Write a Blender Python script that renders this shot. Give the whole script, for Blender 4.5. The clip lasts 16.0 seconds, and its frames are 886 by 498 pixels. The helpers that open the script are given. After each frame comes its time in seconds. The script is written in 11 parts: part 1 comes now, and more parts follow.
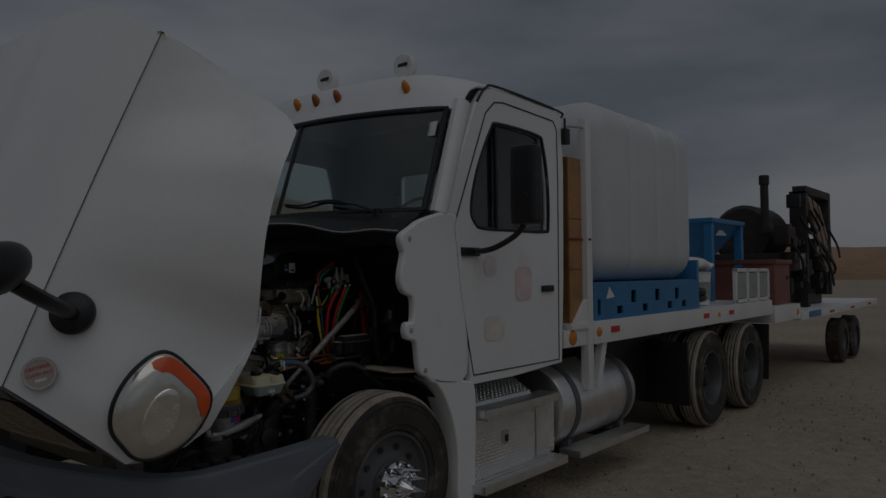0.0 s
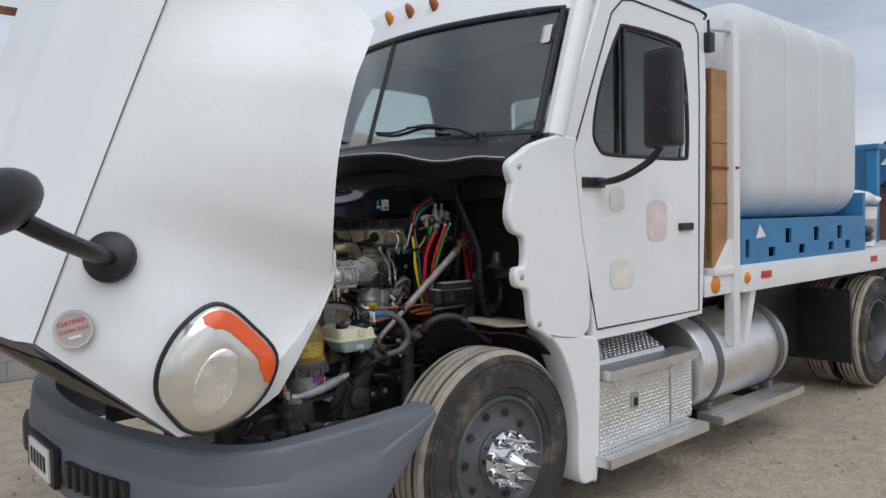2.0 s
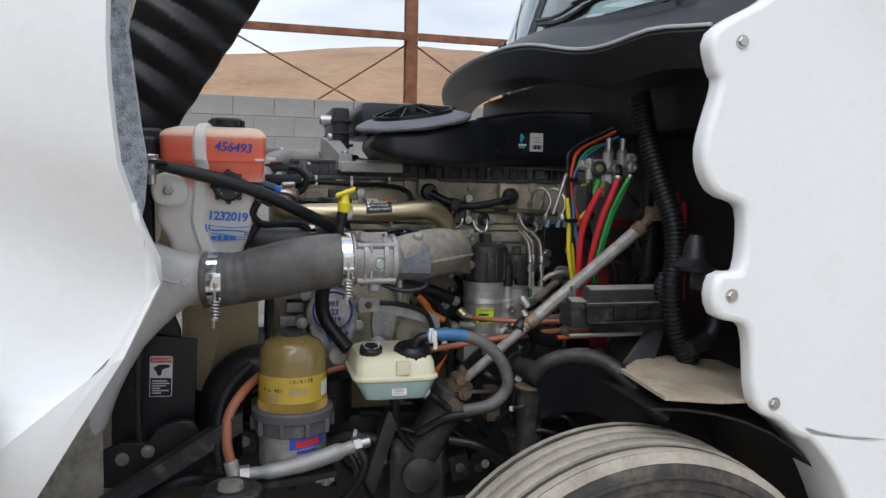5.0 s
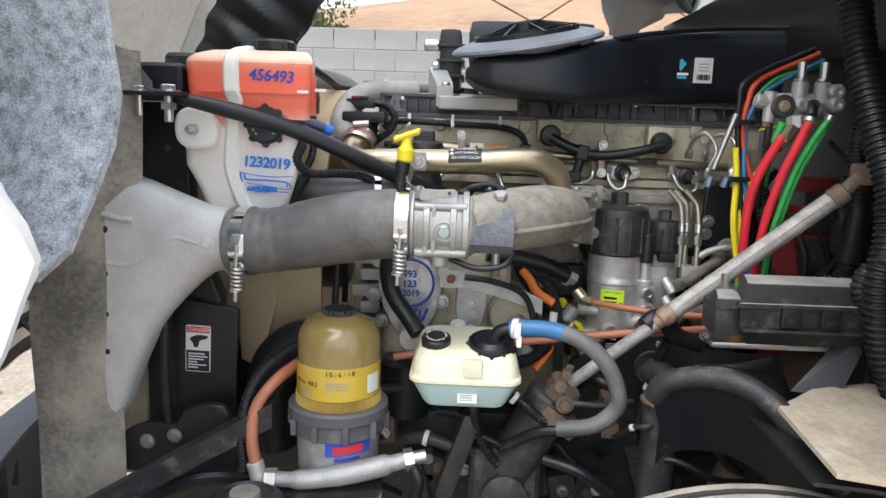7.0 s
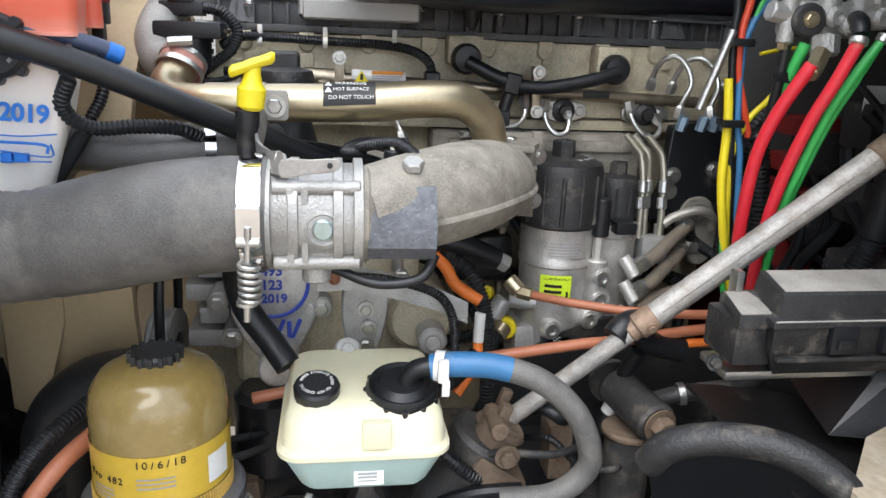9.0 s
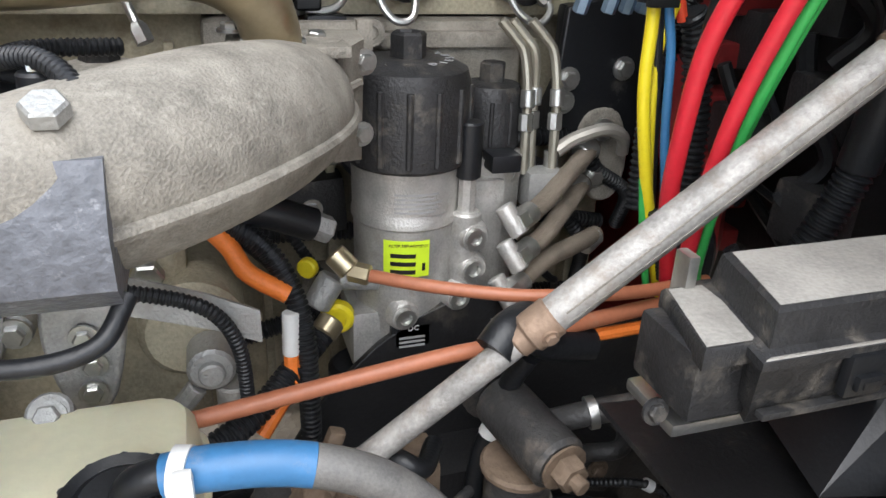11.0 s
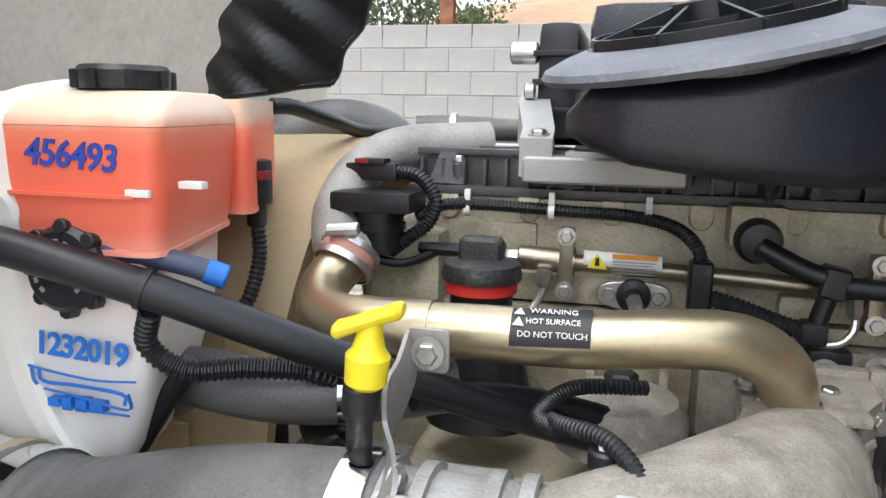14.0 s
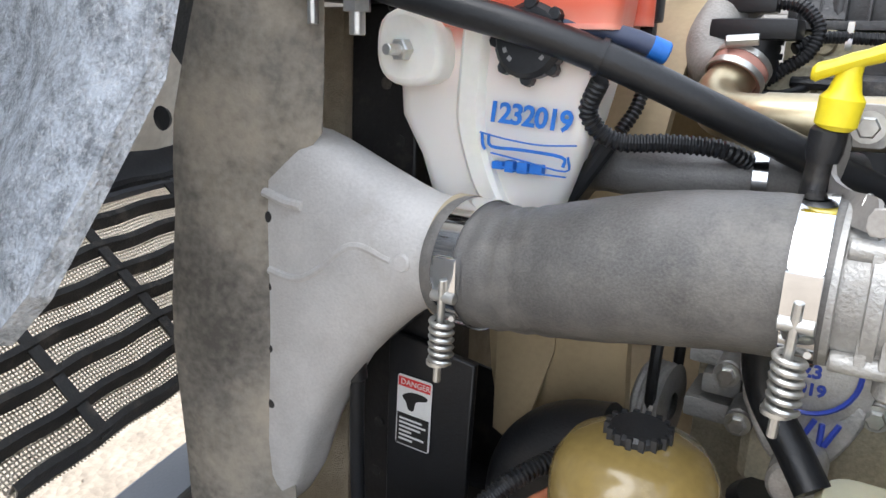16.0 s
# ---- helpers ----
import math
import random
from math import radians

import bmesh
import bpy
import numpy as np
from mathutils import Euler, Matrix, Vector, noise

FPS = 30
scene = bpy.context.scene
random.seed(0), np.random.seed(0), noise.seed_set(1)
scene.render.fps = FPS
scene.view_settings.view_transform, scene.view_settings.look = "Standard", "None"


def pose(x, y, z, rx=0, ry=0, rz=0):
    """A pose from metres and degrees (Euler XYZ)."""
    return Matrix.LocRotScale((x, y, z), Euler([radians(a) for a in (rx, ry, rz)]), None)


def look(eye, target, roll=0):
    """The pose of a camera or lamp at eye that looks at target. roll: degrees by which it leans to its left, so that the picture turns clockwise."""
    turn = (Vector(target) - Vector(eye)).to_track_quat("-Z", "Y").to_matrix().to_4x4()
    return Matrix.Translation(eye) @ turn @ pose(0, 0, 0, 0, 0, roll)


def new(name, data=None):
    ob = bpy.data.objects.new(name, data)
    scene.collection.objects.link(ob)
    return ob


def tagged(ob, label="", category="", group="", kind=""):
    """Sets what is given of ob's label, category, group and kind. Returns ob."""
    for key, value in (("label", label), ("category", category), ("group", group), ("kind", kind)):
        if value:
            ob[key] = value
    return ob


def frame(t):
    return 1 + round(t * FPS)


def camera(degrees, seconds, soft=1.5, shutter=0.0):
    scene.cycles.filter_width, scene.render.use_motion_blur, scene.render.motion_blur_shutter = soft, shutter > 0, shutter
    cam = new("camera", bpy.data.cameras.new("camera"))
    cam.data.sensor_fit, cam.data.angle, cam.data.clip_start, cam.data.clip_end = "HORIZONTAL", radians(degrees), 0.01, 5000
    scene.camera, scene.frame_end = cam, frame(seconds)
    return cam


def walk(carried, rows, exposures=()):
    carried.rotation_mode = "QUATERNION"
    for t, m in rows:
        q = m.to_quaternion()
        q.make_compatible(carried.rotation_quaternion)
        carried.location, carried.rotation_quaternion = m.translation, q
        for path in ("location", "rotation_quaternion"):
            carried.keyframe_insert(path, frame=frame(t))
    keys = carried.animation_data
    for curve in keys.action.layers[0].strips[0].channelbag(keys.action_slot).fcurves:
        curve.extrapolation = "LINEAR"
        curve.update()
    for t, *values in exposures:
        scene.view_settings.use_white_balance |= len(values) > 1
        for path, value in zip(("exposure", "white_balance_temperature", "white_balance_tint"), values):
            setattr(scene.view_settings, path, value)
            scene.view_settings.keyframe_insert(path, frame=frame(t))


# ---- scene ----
cam = camera(62.2, 16.0, soft=1.5)

PATH = [
    (0, (-2.943, -2.759, 1.64), (-1.401, -1.488, 1.706), -0.6),
    (0.5, (-2.949, -2.742, 1.645), (-1.442, -1.428, 1.694), -0.6),
    (1, (-2.871, -2.703, 1.625), (-1.422, -1.324, 1.637), -0.8),
    (1.5, (-2.624, -2.571, 1.638), (-1.248, -1.12, 1.595), -1.0),
    (2, (-2.421, -2.312, 1.604), (-1.095, -0.817, 1.52), -1.2),
    (2.5, (-2.179, -2.121, 1.627), (-0.891, -0.595, 1.512), -1.0),
    (3, (-1.839, -2.009, 1.614), (-0.616, -0.432, 1.483), -1.0),
    (3.5, (-1.572, -1.845, 1.532), (-0.44, -0.201, 1.408), -0.9),
    (4, (-1.267, -1.633, 1.566), (-0.292, 0.106, 1.408), -0.6),
    (4.5, (-1.016, -1.459, 1.57), (-0.251, 0.382, 1.414), 0.2),
    (5, (-0.815, -1.288, 1.534), (-0.313, 0.641, 1.364), 1.1),
    (5.2, (-0.766, -1.194, 1.541), (-0.353, 0.756, 1.373), 1.3),
    (7.3, (-0.465, -0.772, 1.542), (-0.533, 1.194, 1.177), 1.8),
    (7.5, (-0.501, -0.693, 1.532), (-0.522, 1.271, 1.157), 2.0),
    (8, (-0.585, -0.523, 1.561), (-0.483, 1.431, 1.148), 2.2),
    (8.5, (-0.573, -0.45, 1.566), (-0.37, 1.484, 1.096), 2.1),
    (8.7, (-0.541, -0.4, 1.562), (-0.306, 1.522, 1.062), 2.2),
    (10.8, (-0.386, 0.095, 1.511), (0.212, 1.806, 0.665), 2.6),
    (11, (-0.328, 0.105, 1.511), (0.256, 1.826, 0.676), 2.5),
    (11.5, (-0.219, 0.116, 1.544), (0.325, 1.896, 0.812), 2.1),
    (11.8, (-0.202, 0.125, 1.595), (0.282, 1.961, 0.968), 1.6),
    (12, (-0.19, 0.141, 1.63), (0.187, 2.016, 1.044), 1.0),
    (12.5, (-0.233, 0.145, 1.656), (-0.107, 2.077, 1.153), 0.7),
    (13, (-0.319, 0.132, 1.67), (-0.41, 2.084, 1.244), 0.9),
    (13.5, (-0.375, 0.109, 1.67), (-0.658, 2.054, 1.297), 1.1),
    (14, (-0.418, 0.086, 1.658), (-0.902, 1.992, 1.292), 1.0),
    (14.5, (-0.456, 0.057, 1.657), (-1.134, 1.897, 1.265), 0.9),
    (15, (-0.48, 0.025, 1.645), (-1.313, 1.79, 1.207), 0.7),
    (15.5, (-0.527, -0.022, 1.542), (-1.458, 1.684, 1.068), 0.8),
    (16, (-0.552, -0.088, 1.52), (-1.552, 1.558, 0.979), 1.6),
]
walk(cam, [(t, look(eye, target, roll)) for t, eye, target, roll in PATH],
     exposures=[(0, -2.9, 6300, 10), (0.4, -1.85, 6300, 10), (0.8, -0.75, 6250, 10), (1.2, -0.1, 6200, 10), (3.5, 0.05, 6200, 10), (4.0, 0.2, 6200, 10), (4.5, 0.15, 6200, 10), (5.0, 0.4, 6150, 10), (7.3, 1.45, 6200, 10),
                (8.5, 1.57, 6200, 10), (11.0, 1.72, 6250, 10), (12.0, 2.05, 6200, 10), (12.5, 2.15, 6200, 10), (13.5, 1.8, 6250, 10), (14.0, 1.6, 6300, 10),
                (15.0, 1.36, 6250, 10), (15.5, 1.32, 6150, 10), (16.0, 1.65, 6200, 10)])

# ---- light: overcast daylight ----
world = bpy.data.worlds.new("overcast_sky")
scene.world = world
world.use_nodes = True
wn = world.node_tree.nodes
wl = world.node_tree.links
wn.clear()
w_out = wn.new("ShaderNodeOutputWorld")
w_bg = wn.new("ShaderNodeBackground")
w_sky = wn.new("ShaderNodeTexSky")
w_sky.sky_type = "NISHITA"
w_sky.sun_disc = False
w_sky.sun_elevation = radians(55)
w_sky.sun_rotation = radians(200)
w_sky.dust_density = 4.0
w_co = wn.new("ShaderNodeTexCoord")
w_map = wn.new("ShaderNodeMapping")
w_map.inputs["Scale"].default_value = (1.0, 1.0, 3.6)
w_cloud = wn.new("ShaderNodeTexNoise")
w_cloud.inputs["Scale"].default_value = 1.7
w_cloud.inputs["Detail"].default_value = 6
w_cloud.inputs["Roughness"].default_value = 0.5
w_ramp = wn.new("ShaderNodeValToRGB")
w_ramp.color_ramp.elements[0].position = 0.36
w_ramp.color_ramp.elements[0].color = (4.3, 4.8, 5.6, 1)
w_ramp.color_ramp.elements[1].position = 0.66
w_ramp.color_ramp.elements[1].color = (8.8, 9.0, 9.4, 1)
w_mix = wn.new("ShaderNodeMixRGB")
w_mix.inputs["Fac"].default_value = 0.88
wl.new(w_co.outputs["Generated"], w_map.inputs["Vector"])
wl.new(w_map.outputs["Vector"], w_cloud.inputs["Vector"])
wl.new(w_cloud.outputs["Fac"], w_ramp.inputs["Fac"])
wl.new(w_sky.outputs["Color"], w_mix.inputs["Color1"])
wl.new(w_ramp.outputs["Color"], w_mix.inputs["Color2"])
wl.new(w_mix.outputs["Color"], w_bg.inputs["Color"])
w_bg.inputs["Strength"].default_value = 0.1
wl.new(w_bg.outputs["Background"], w_out.inputs["Surface"])

sun = new("sun", bpy.data.lights.new("sun", "SUN"))
sun.data.energy = 1.3
sun.data.angle = radians(60)
sun.data.color = (1.0, 0.97, 0.93)
sun.matrix_world = look((-4, -6, 9), (0, 0, 0))

# ---- materials ----
def material(name, color, rough=0.5, metal=0.0, vary=0.12, scale=8.0, bump=0.0, bscale=120.0,
             dirt=None, dirt_amt=0.0, dscale=5.0, trans=0.0, coat=0.0, ior=1.5, sss=0.0):
    """Principled surface with colour variation at two scales, dirt with a shape of its own and fine relief."""
    m = bpy.data.materials.new(name)
    m.use_nodes = True
    nt = m.node_tree
    b = nt.nodes["Principled BSDF"]
    co = nt.nodes.new("ShaderNodeTexCoord")
    n1 = nt.nodes.new("ShaderNodeTexNoise")
    n1.inputs["Scale"].default_value = scale
    n1.inputs["Detail"].default_value = 5
    n2 = nt.nodes.new("ShaderNodeTexNoise")
    n2.inputs["Scale"].default_value = bscale
    n2.inputs["Detail"].default_value = 3
    for n in (n1, n2):
        nt.links.new(co.outputs["Object"], n.inputs["Vector"])
    add = nt.nodes.new("ShaderNodeMath")
    add.operation = "MULTIPLY_ADD"
    add.inputs[1].default_value = 0.55
    nt.links.new(n2.outputs["Fac"], add.inputs[0])
    nt.links.new(n1.outputs["Fac"], add.inputs[2])
    ramp = nt.nodes.new("ShaderNodeValToRGB")
    r, g, bl = color
    ramp.color_ramp.elements[0].position = 0.55
    ramp.color_ramp.elements[1].position = 0.95
    ramp.color_ramp.elements[0].color = (max(0, r * (1 - vary)), max(0, g * (1 - vary)), max(0, bl * (1 - vary)), 1)
    ramp.color_ramp.elements[1].color = (min(1, r * (1 + vary)), min(1, g * (1 + vary)), min(1, bl * (1 + vary)), 1)
    nt.links.new(add.outputs[0], ramp.inputs["Fac"])
    col = ramp.outputs["Color"]
    b.inputs["Roughness"].default_value = rough
    b.inputs["Metallic"].default_value = metal
    b.inputs["IOR"].default_value = ior
    b.inputs["Transmission Weight"].default_value = trans
    b.inputs["Coat Weight"].default_value = coat
    if sss:
        b.inputs["Subsurface Weight"].default_value = sss
        b.inputs["Subsurface Radius"].default_value = (0.03, 0.02, 0.012)
    if dirt:
        n3 = nt.nodes.new("ShaderNodeTexNoise")
        n3.inputs["Scale"].default_value = dscale
        n3.inputs["Detail"].default_value = 9
        n3.inputs["Roughness"].default_value = 0.7
        nt.links.new(co.outputs["Object"], n3.inputs["Vector"])
        dr = nt.nodes.new("ShaderNodeValToRGB")
        dr.color_ramp.elements[0].position = 0.62 - 0.3 * dirt_amt
        dr.color_ramp.elements[1].position = 0.72
        nt.links.new(n3.outputs["Fac"], dr.inputs["Fac"])
        sc = nt.nodes.new("ShaderNodeMath")
        sc.operation = "MULTIPLY"
        sc.inputs[1].default_value = min(1.0, 0.35 + dirt_amt)
        nt.links.new(dr.outputs["Color"], sc.inputs[0])
        mx = nt.nodes.new("ShaderNodeMixRGB")
        mx.inputs["Color2"].default_value = (*dirt, 1)
        nt.links.new(sc.outputs[0], mx.inputs["Fac"])
        nt.links.new(col, mx.inputs["Color1"])
        col = mx.outputs["Color"]
        rr = nt.nodes.new("ShaderNodeMapRange")
        rr.inputs["To Min"].default_value = rough
        rr.inputs["To Max"].default_value = min(1.0, rough + 0.35)
        nt.links.new(sc.outputs[0], rr.inputs["Value"])
        nt.links.new(rr.outputs["Result"], b.inputs["Roughness"])
        if metal:
            mm = nt.nodes.new("ShaderNodeMapRange")
            mm.inputs["To Min"].default_value = metal
            mm.inputs["To Max"].default_value = 0.1
            nt.links.new(sc.outputs[0], mm.inputs["Value"])
            nt.links.new(mm.outputs["Result"], b.inputs["Metallic"])
    nt.links.new(col, b.inputs["Base Color"])
    if bump:
        bp = nt.nodes.new("ShaderNodeBump")
        bp.inputs["Strength"].default_value = bump
        bp.inputs["Distance"].default_value = 0.004
        nt.links.new(n2.outputs["Fac"], bp.inputs["Height"])
        nt.links.new(bp.outputs["Normal"], b.inputs["Normal"])
    return m


DUST = (0.34, 0.27, 0.19)
GREY_DUST = (0.30, 0.28, 0.25)
WHITE = material("white_paint", (0.80, 0.82, 0.83), 0.32, 0, 0.03, 1.5, 0.03, 60, (0.62, 0.60, 0.55), 0.10, 1.6, coat=0.1)
HOOD_IN = material("hood_inner_fibreglass", (0.70, 0.66, 0.58), 0.75, 0, 0.14, 3, 0.2, 60, (0.45, 0.39, 0.31), 0.3, 2)
INSUL = material("foil_insulation", (0.42, 0.45, 0.485), 0.6, 0.1, 0.5, 45, 0.9, 260, (0.86, 0.87, 0.88), 0.42, 150)
BUMPER = material("grey_bumper_plastic", (0.13, 0.145, 0.17), 0.55, 0, 0.08, 3, 0.15, 200, (0.25, 0.24, 0.23), 0.1, 3)
BLACK = material("black_plastic", (0.010, 0.011, 0.013), 0.40, 0, 0.25, 6, 0.1, 200, GREY_DUST, 0.03, 7)
BLACKDUST = material("dusty_black_plastic", (0.022, 0.022, 0.023), 0.5, 0, 0.35, 30, 0.35, 260, (0.21, 0.185, 0.15), 0.26, 22)
COVERBLK = material("valve_cover_plastic", (0.060, 0.061, 0.064), 0.36, 0, 0.3, 20, 0.2, 260, (0.23, 0.215, 0.19), 0.26, 18)
HOUSING = material("navy_black_moulding", (0.013, 0.015, 0.021), 0.36, 0, 0.3, 9, 0.12, 240, (0.16, 0.16, 0.165), 0.05, 28)
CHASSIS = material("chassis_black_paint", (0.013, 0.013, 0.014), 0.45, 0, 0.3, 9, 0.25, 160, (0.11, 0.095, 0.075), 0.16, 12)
RUBBER = material("black_rubber", (0.010, 0.011, 0.013), 0.42, 0, 0.25, 9, 0.15, 180, (0.12, 0.11, 0.10), 0.1, 12)
SILICONE = material("grey_silicone_hose", (0.105, 0.102, 0.098), 0.40, 0, 0.35, 12, 0.2, 420, (0.26, 0.245, 0.22), 0.3, 7)
TREAD = material("dusty_tyre_tread", (0.32, 0.285, 0.235), 0.95, 0, 0.25, 9, 0.3, 160, (0.46, 0.415, 0.35), 0.5, 12)
TYRE = material("tyre_rubber", (0.042, 0.038, 0.034), 0.85, 0, 0.2, 7, 0.3, 160, (0.23, 0.195, 0.155), 0.40, 6)
RIM = material("grey_steel_rim", (0.11, 0.115, 0.125), 0.45, 0.3, 0.1, 6, 0.1, 120, DUST, 0.06, 8)
CHROME = material("chrome", (0.75, 0.76, 0.78), 0.08, 1.0, 0.04, 5, 0, 60, DUST, 0.02, 8)
STEEL = material("zinc_steel", (0.52, 0.52, 0.50), 0.32, 0.9, 0.12, 20, 0.1, 200, DUST, 0.08, 14)
ALU = material("polished_aluminium", (0.74, 0.74, 0.73), 0.33, 0.9, 0.10, 6, 0.08, 160, (0.40, 0.37, 0.32), 0.10, 6)
CAST = material("cast_aluminium", (0.40, 0.40, 0.385), 0.52, 0.55, 0.14, 12, 0.45, 220, (0.30, 0.26, 0.20), 0.22, 9)
CASTLIGHT = material("bright_cast_aluminium", (0.50, 0.49, 0.465), 0.42, 0.6, 0.2, 30, 0.25, 340, (0.28, 0.235, 0.18), 0.30, 22)
CASTDIRT = material("dirty_cast_aluminium", (0.25, 0.23, 0.195), 0.75, 0.1, 0.32, 26, 0.45, 420, (0.44, 0.41, 0.35), 0.34, 62)
ZINC = material("dull_zinc_plate", (0.36, 0.345, 0.325), 0.5, 0.55, 0.15, 18, 0.1, 260, (0.22, 0.20, 0.17), 0.25, 30)
CONE = material("cast_duct", (0.60, 0.59, 0.575), 0.55, 0.15, 0.10, 14, 0.25, 260, (0.42, 0.39, 0.35), 0.25, 9)
BLOCK = material("engine_block_paint", (0.45, 0.41, 0.30), 0.48, 0.2, 0.25, 9, 0.3, 220, (0.17, 0.13, 0.085), 0.36, 11)
BRONZE = material("gold_passivated_tube", (0.47, 0.40, 0.265), 0.3, 0.85, 0.10, 5, 0.06, 150, (0.20, 0.145, 0.085), 0.14, 5)
RAIL = material("fuel_rail_steel", (0.30, 0.26, 0.20), 0.33, 0.85, 0.12, 7, 0.1, 150)
RUST = material("rusty_steel", (0.20, 0.085, 0.045), 0.85, 0.1, 0.35, 6, 0.5, 60, (0.33, 0.22, 0.14), 0.2, 5)
STRUT = material("worn_grey_strut", (0.36, 0.345, 0.325), 0.5, 0.25, 0.3, 30, 0.3, 220, (0.24, 0.18, 0.13), 0.38, 20)
SCRATCH = material("scratched_grey_paint", (0.11, 0.115, 0.13), 0.5, 0.1, 0.25, 40, 0.5, 160, (0.50, 0.51, 0.54), 0.16, 75)
DAMPER = material("black_damper_paint", (0.050, 0.049, 0.049), 0.48, 0.2, 0.3, 20, 0.35, 200, (0.19, 0.16, 0.13), 0.28, 18)
CASTMID = material("grey_cast_aluminium", (0.37, 0.365, 0.35), 0.45, 0.5, 0.2, 26, 0.3, 320, (0.24, 0.21, 0.17), 0.26, 20)
CASTPIPE = material("dull_cast_pipe", (0.27, 0.262, 0.245), 0.6, 0.2, 0.25, 18, 0.35, 300, (0.36, 0.33, 0.29), 0.25, 14)
RED = material("red_rubber_hose", (0.62, 0.025, 0.04), 0.35, 0, 0.1, 10, 0.05, 150, DUST, 0.03, 14)
GREEN = material("green_rubber_hose", (0.05, 0.42, 0.09), 0.38, 0, 0.1, 10, 0.05, 150, DUST, 0.03, 14)
YELLOW = material("yellow_plastic", (0.80, 0.66, 0.02), 0.38, 0, 0.06, 12, 0.05, 150, (0.35, 0.28, 0.06), 0.08, 25)
BLUE_H = material("blue_rubber_hose", (0.045, 0.17, 0.36), 0.42, 0, 0.12, 10, 0.05, 150, DUST, 0.08, 14)
BROWN_H = material("brown_nylon_line", (0.40, 0.145, 0.075), 0.42, 0, 0.12, 10, 0.05, 150, DUST, 0.08, 14)
ORANGE = material("orange_sleeve", (0.80, 0.20, 0.03), 0.5, 0, 0.1, 10, 0.2, 300)
AMBER = material("amber_lens", (0.75, 0.25, 0.02), 0.2, 0, 0.08, 20, 0, 90, trans=0.15)
REDLENS = material("red_lens", (0.55, 0.03, 0.03), 0.25, 0, 0.08, 20, 0, 90)
DARKAMBER = material("dark_amber_lens", (0.35, 0.10, 0.03), 0.25, 0, 0.08, 20, 0, 90)
COOLPLA = material("translucent_white_plastic", (0.78, 0.77, 0.72), 0.42, 0, 0.04, 6, 0.08, 110, (0.60, 0.55, 0.45), 0.10, 7, sss=0.25)


def tank_material():
    """Milky plastic; the red coolant inside tints it up to its level, with a pale crust above."""
    m = material("coolant_tank_plastic", (0.80, 0.78, 0.73), 0.4, 0, 0.04, 6, 0.08, 110, sss=0.25)
    nt = m.node_tree
    b = nt.nodes["Principled BSDF"]
    co = nt.nodes.new("ShaderNodeTexCoord")
    sp = nt.nodes.new("ShaderNodeSeparateXYZ")
    nz = nt.nodes.new("ShaderNodeTexNoise")
    nz.inputs["Scale"].default_value = 14
    nz.inputs["Detail"].default_value = 6
    nt.links.new(co.outputs["Object"], sp.inputs[0])
    nt.links.new(co.outputs["Object"], nz.inputs["Vector"])
    ad = nt.nodes.new("ShaderNodeMath")
    ad.operation = "MULTIPLY_ADD"
    ad.inputs[1].default_value = 0.022
    nt.links.new(nz.outputs["Fac"], ad.inputs[0])
    nt.links.new(sp.outputs["Z"], ad.inputs[2])
    mr = nt.nodes.new("ShaderNodeMapRange")
    mr.inputs["From Min"].default_value = 1.47
    mr.inputs["From Max"].default_value = 1.71
    nt.links.new(ad.outputs[0], mr.inputs["Value"])
    cr = nt.nodes.new("ShaderNodeValToRGB")
    e = cr.color_ramp.elements
    e[0].position, e[0].color = 0.0, (0.80, 0.77, 0.73, 1)
    e[1].position, e[1].color = 1.0, (0.80, 0.71, 0.55, 1)
    for pos, col in ((0.22, (0.80, 0.70, 0.66)), (0.33, (0.82, 0.34, 0.26)), (0.42, (0.80, 0.17, 0.10)), (0.66, (0.84, 0.155, 0.085)), (0.74, (0.84, 0.23, 0.13)), (0.80, (0.82, 0.58, 0.42))):
        k = e.new(pos)
        k.color = (*col, 1)
    nt.links.new(mr.outputs["Result"], cr.inputs["Fac"])
    nt.links.new(cr.outputs["Color"], b.inputs["Base Color"])
    return m


TANKPLA = tank_material()
RESV = material("cream_reservoir", (0.74, 0.71, 0.51), 0.42, 0, 0.05, 6, 0.1, 110, (0.45, 0.38, 0.24), 0.08, 9, sss=0.2)
RESV_LOW = material("blue_green_fluid_band", (0.43, 0.57, 0.54), 0.42, 0, 0.05, 6, 0.1, 110, sss=0.2)
FUELCOVER = material("amber_filter_cover", (0.23, 0.165, 0.055), 0.22, 0, 0.12, 5, 0.05, 110, (0.42, 0.33, 0.17), 0.10, 7, coat=0.4)
FUELLABEL = material("gold_filter_sleeve", (0.60, 0.41, 0.05), 0.30, 0, 0.08, 6, 0.04, 110, coat=0.5)
PLEAT = material("filter_pleats", (0.45, 0.29, 0.06), 0.5, 0, 0.2, 20, 0.1, 200)
TAN = material("fan_shroud_tan", (0.36, 0.28, 0.165), 0.55, 0, 0.1, 5, 0.1, 110, DUST, 0.1, 6)
MARKBLUE = material("blue_marker_ink", (0.02, 0.16, 0.58), 0.5, 0, 0.15, 40)
NAVYINK = material("navy_marker_ink", (0.03, 0.06, 0.36), 0.5, 0, 0.15, 40)
BLACKINK = material("black_print", (0.012, 0.012, 0.012), 0.5, 0, 0.1, 40)
PAPER = material("white_label", (0.74, 0.74, 0.72), 0.5, 0, 0.05, 30, 0.03, 200)
PRINTRED = material("red_print", (0.62, 0.03, 0.03), 0.5, 0, 0.05, 30)
PRINTBLUE = material("blue_print", (0.05, 0.09, 0.50), 0.4, 0, 0.05, 30)
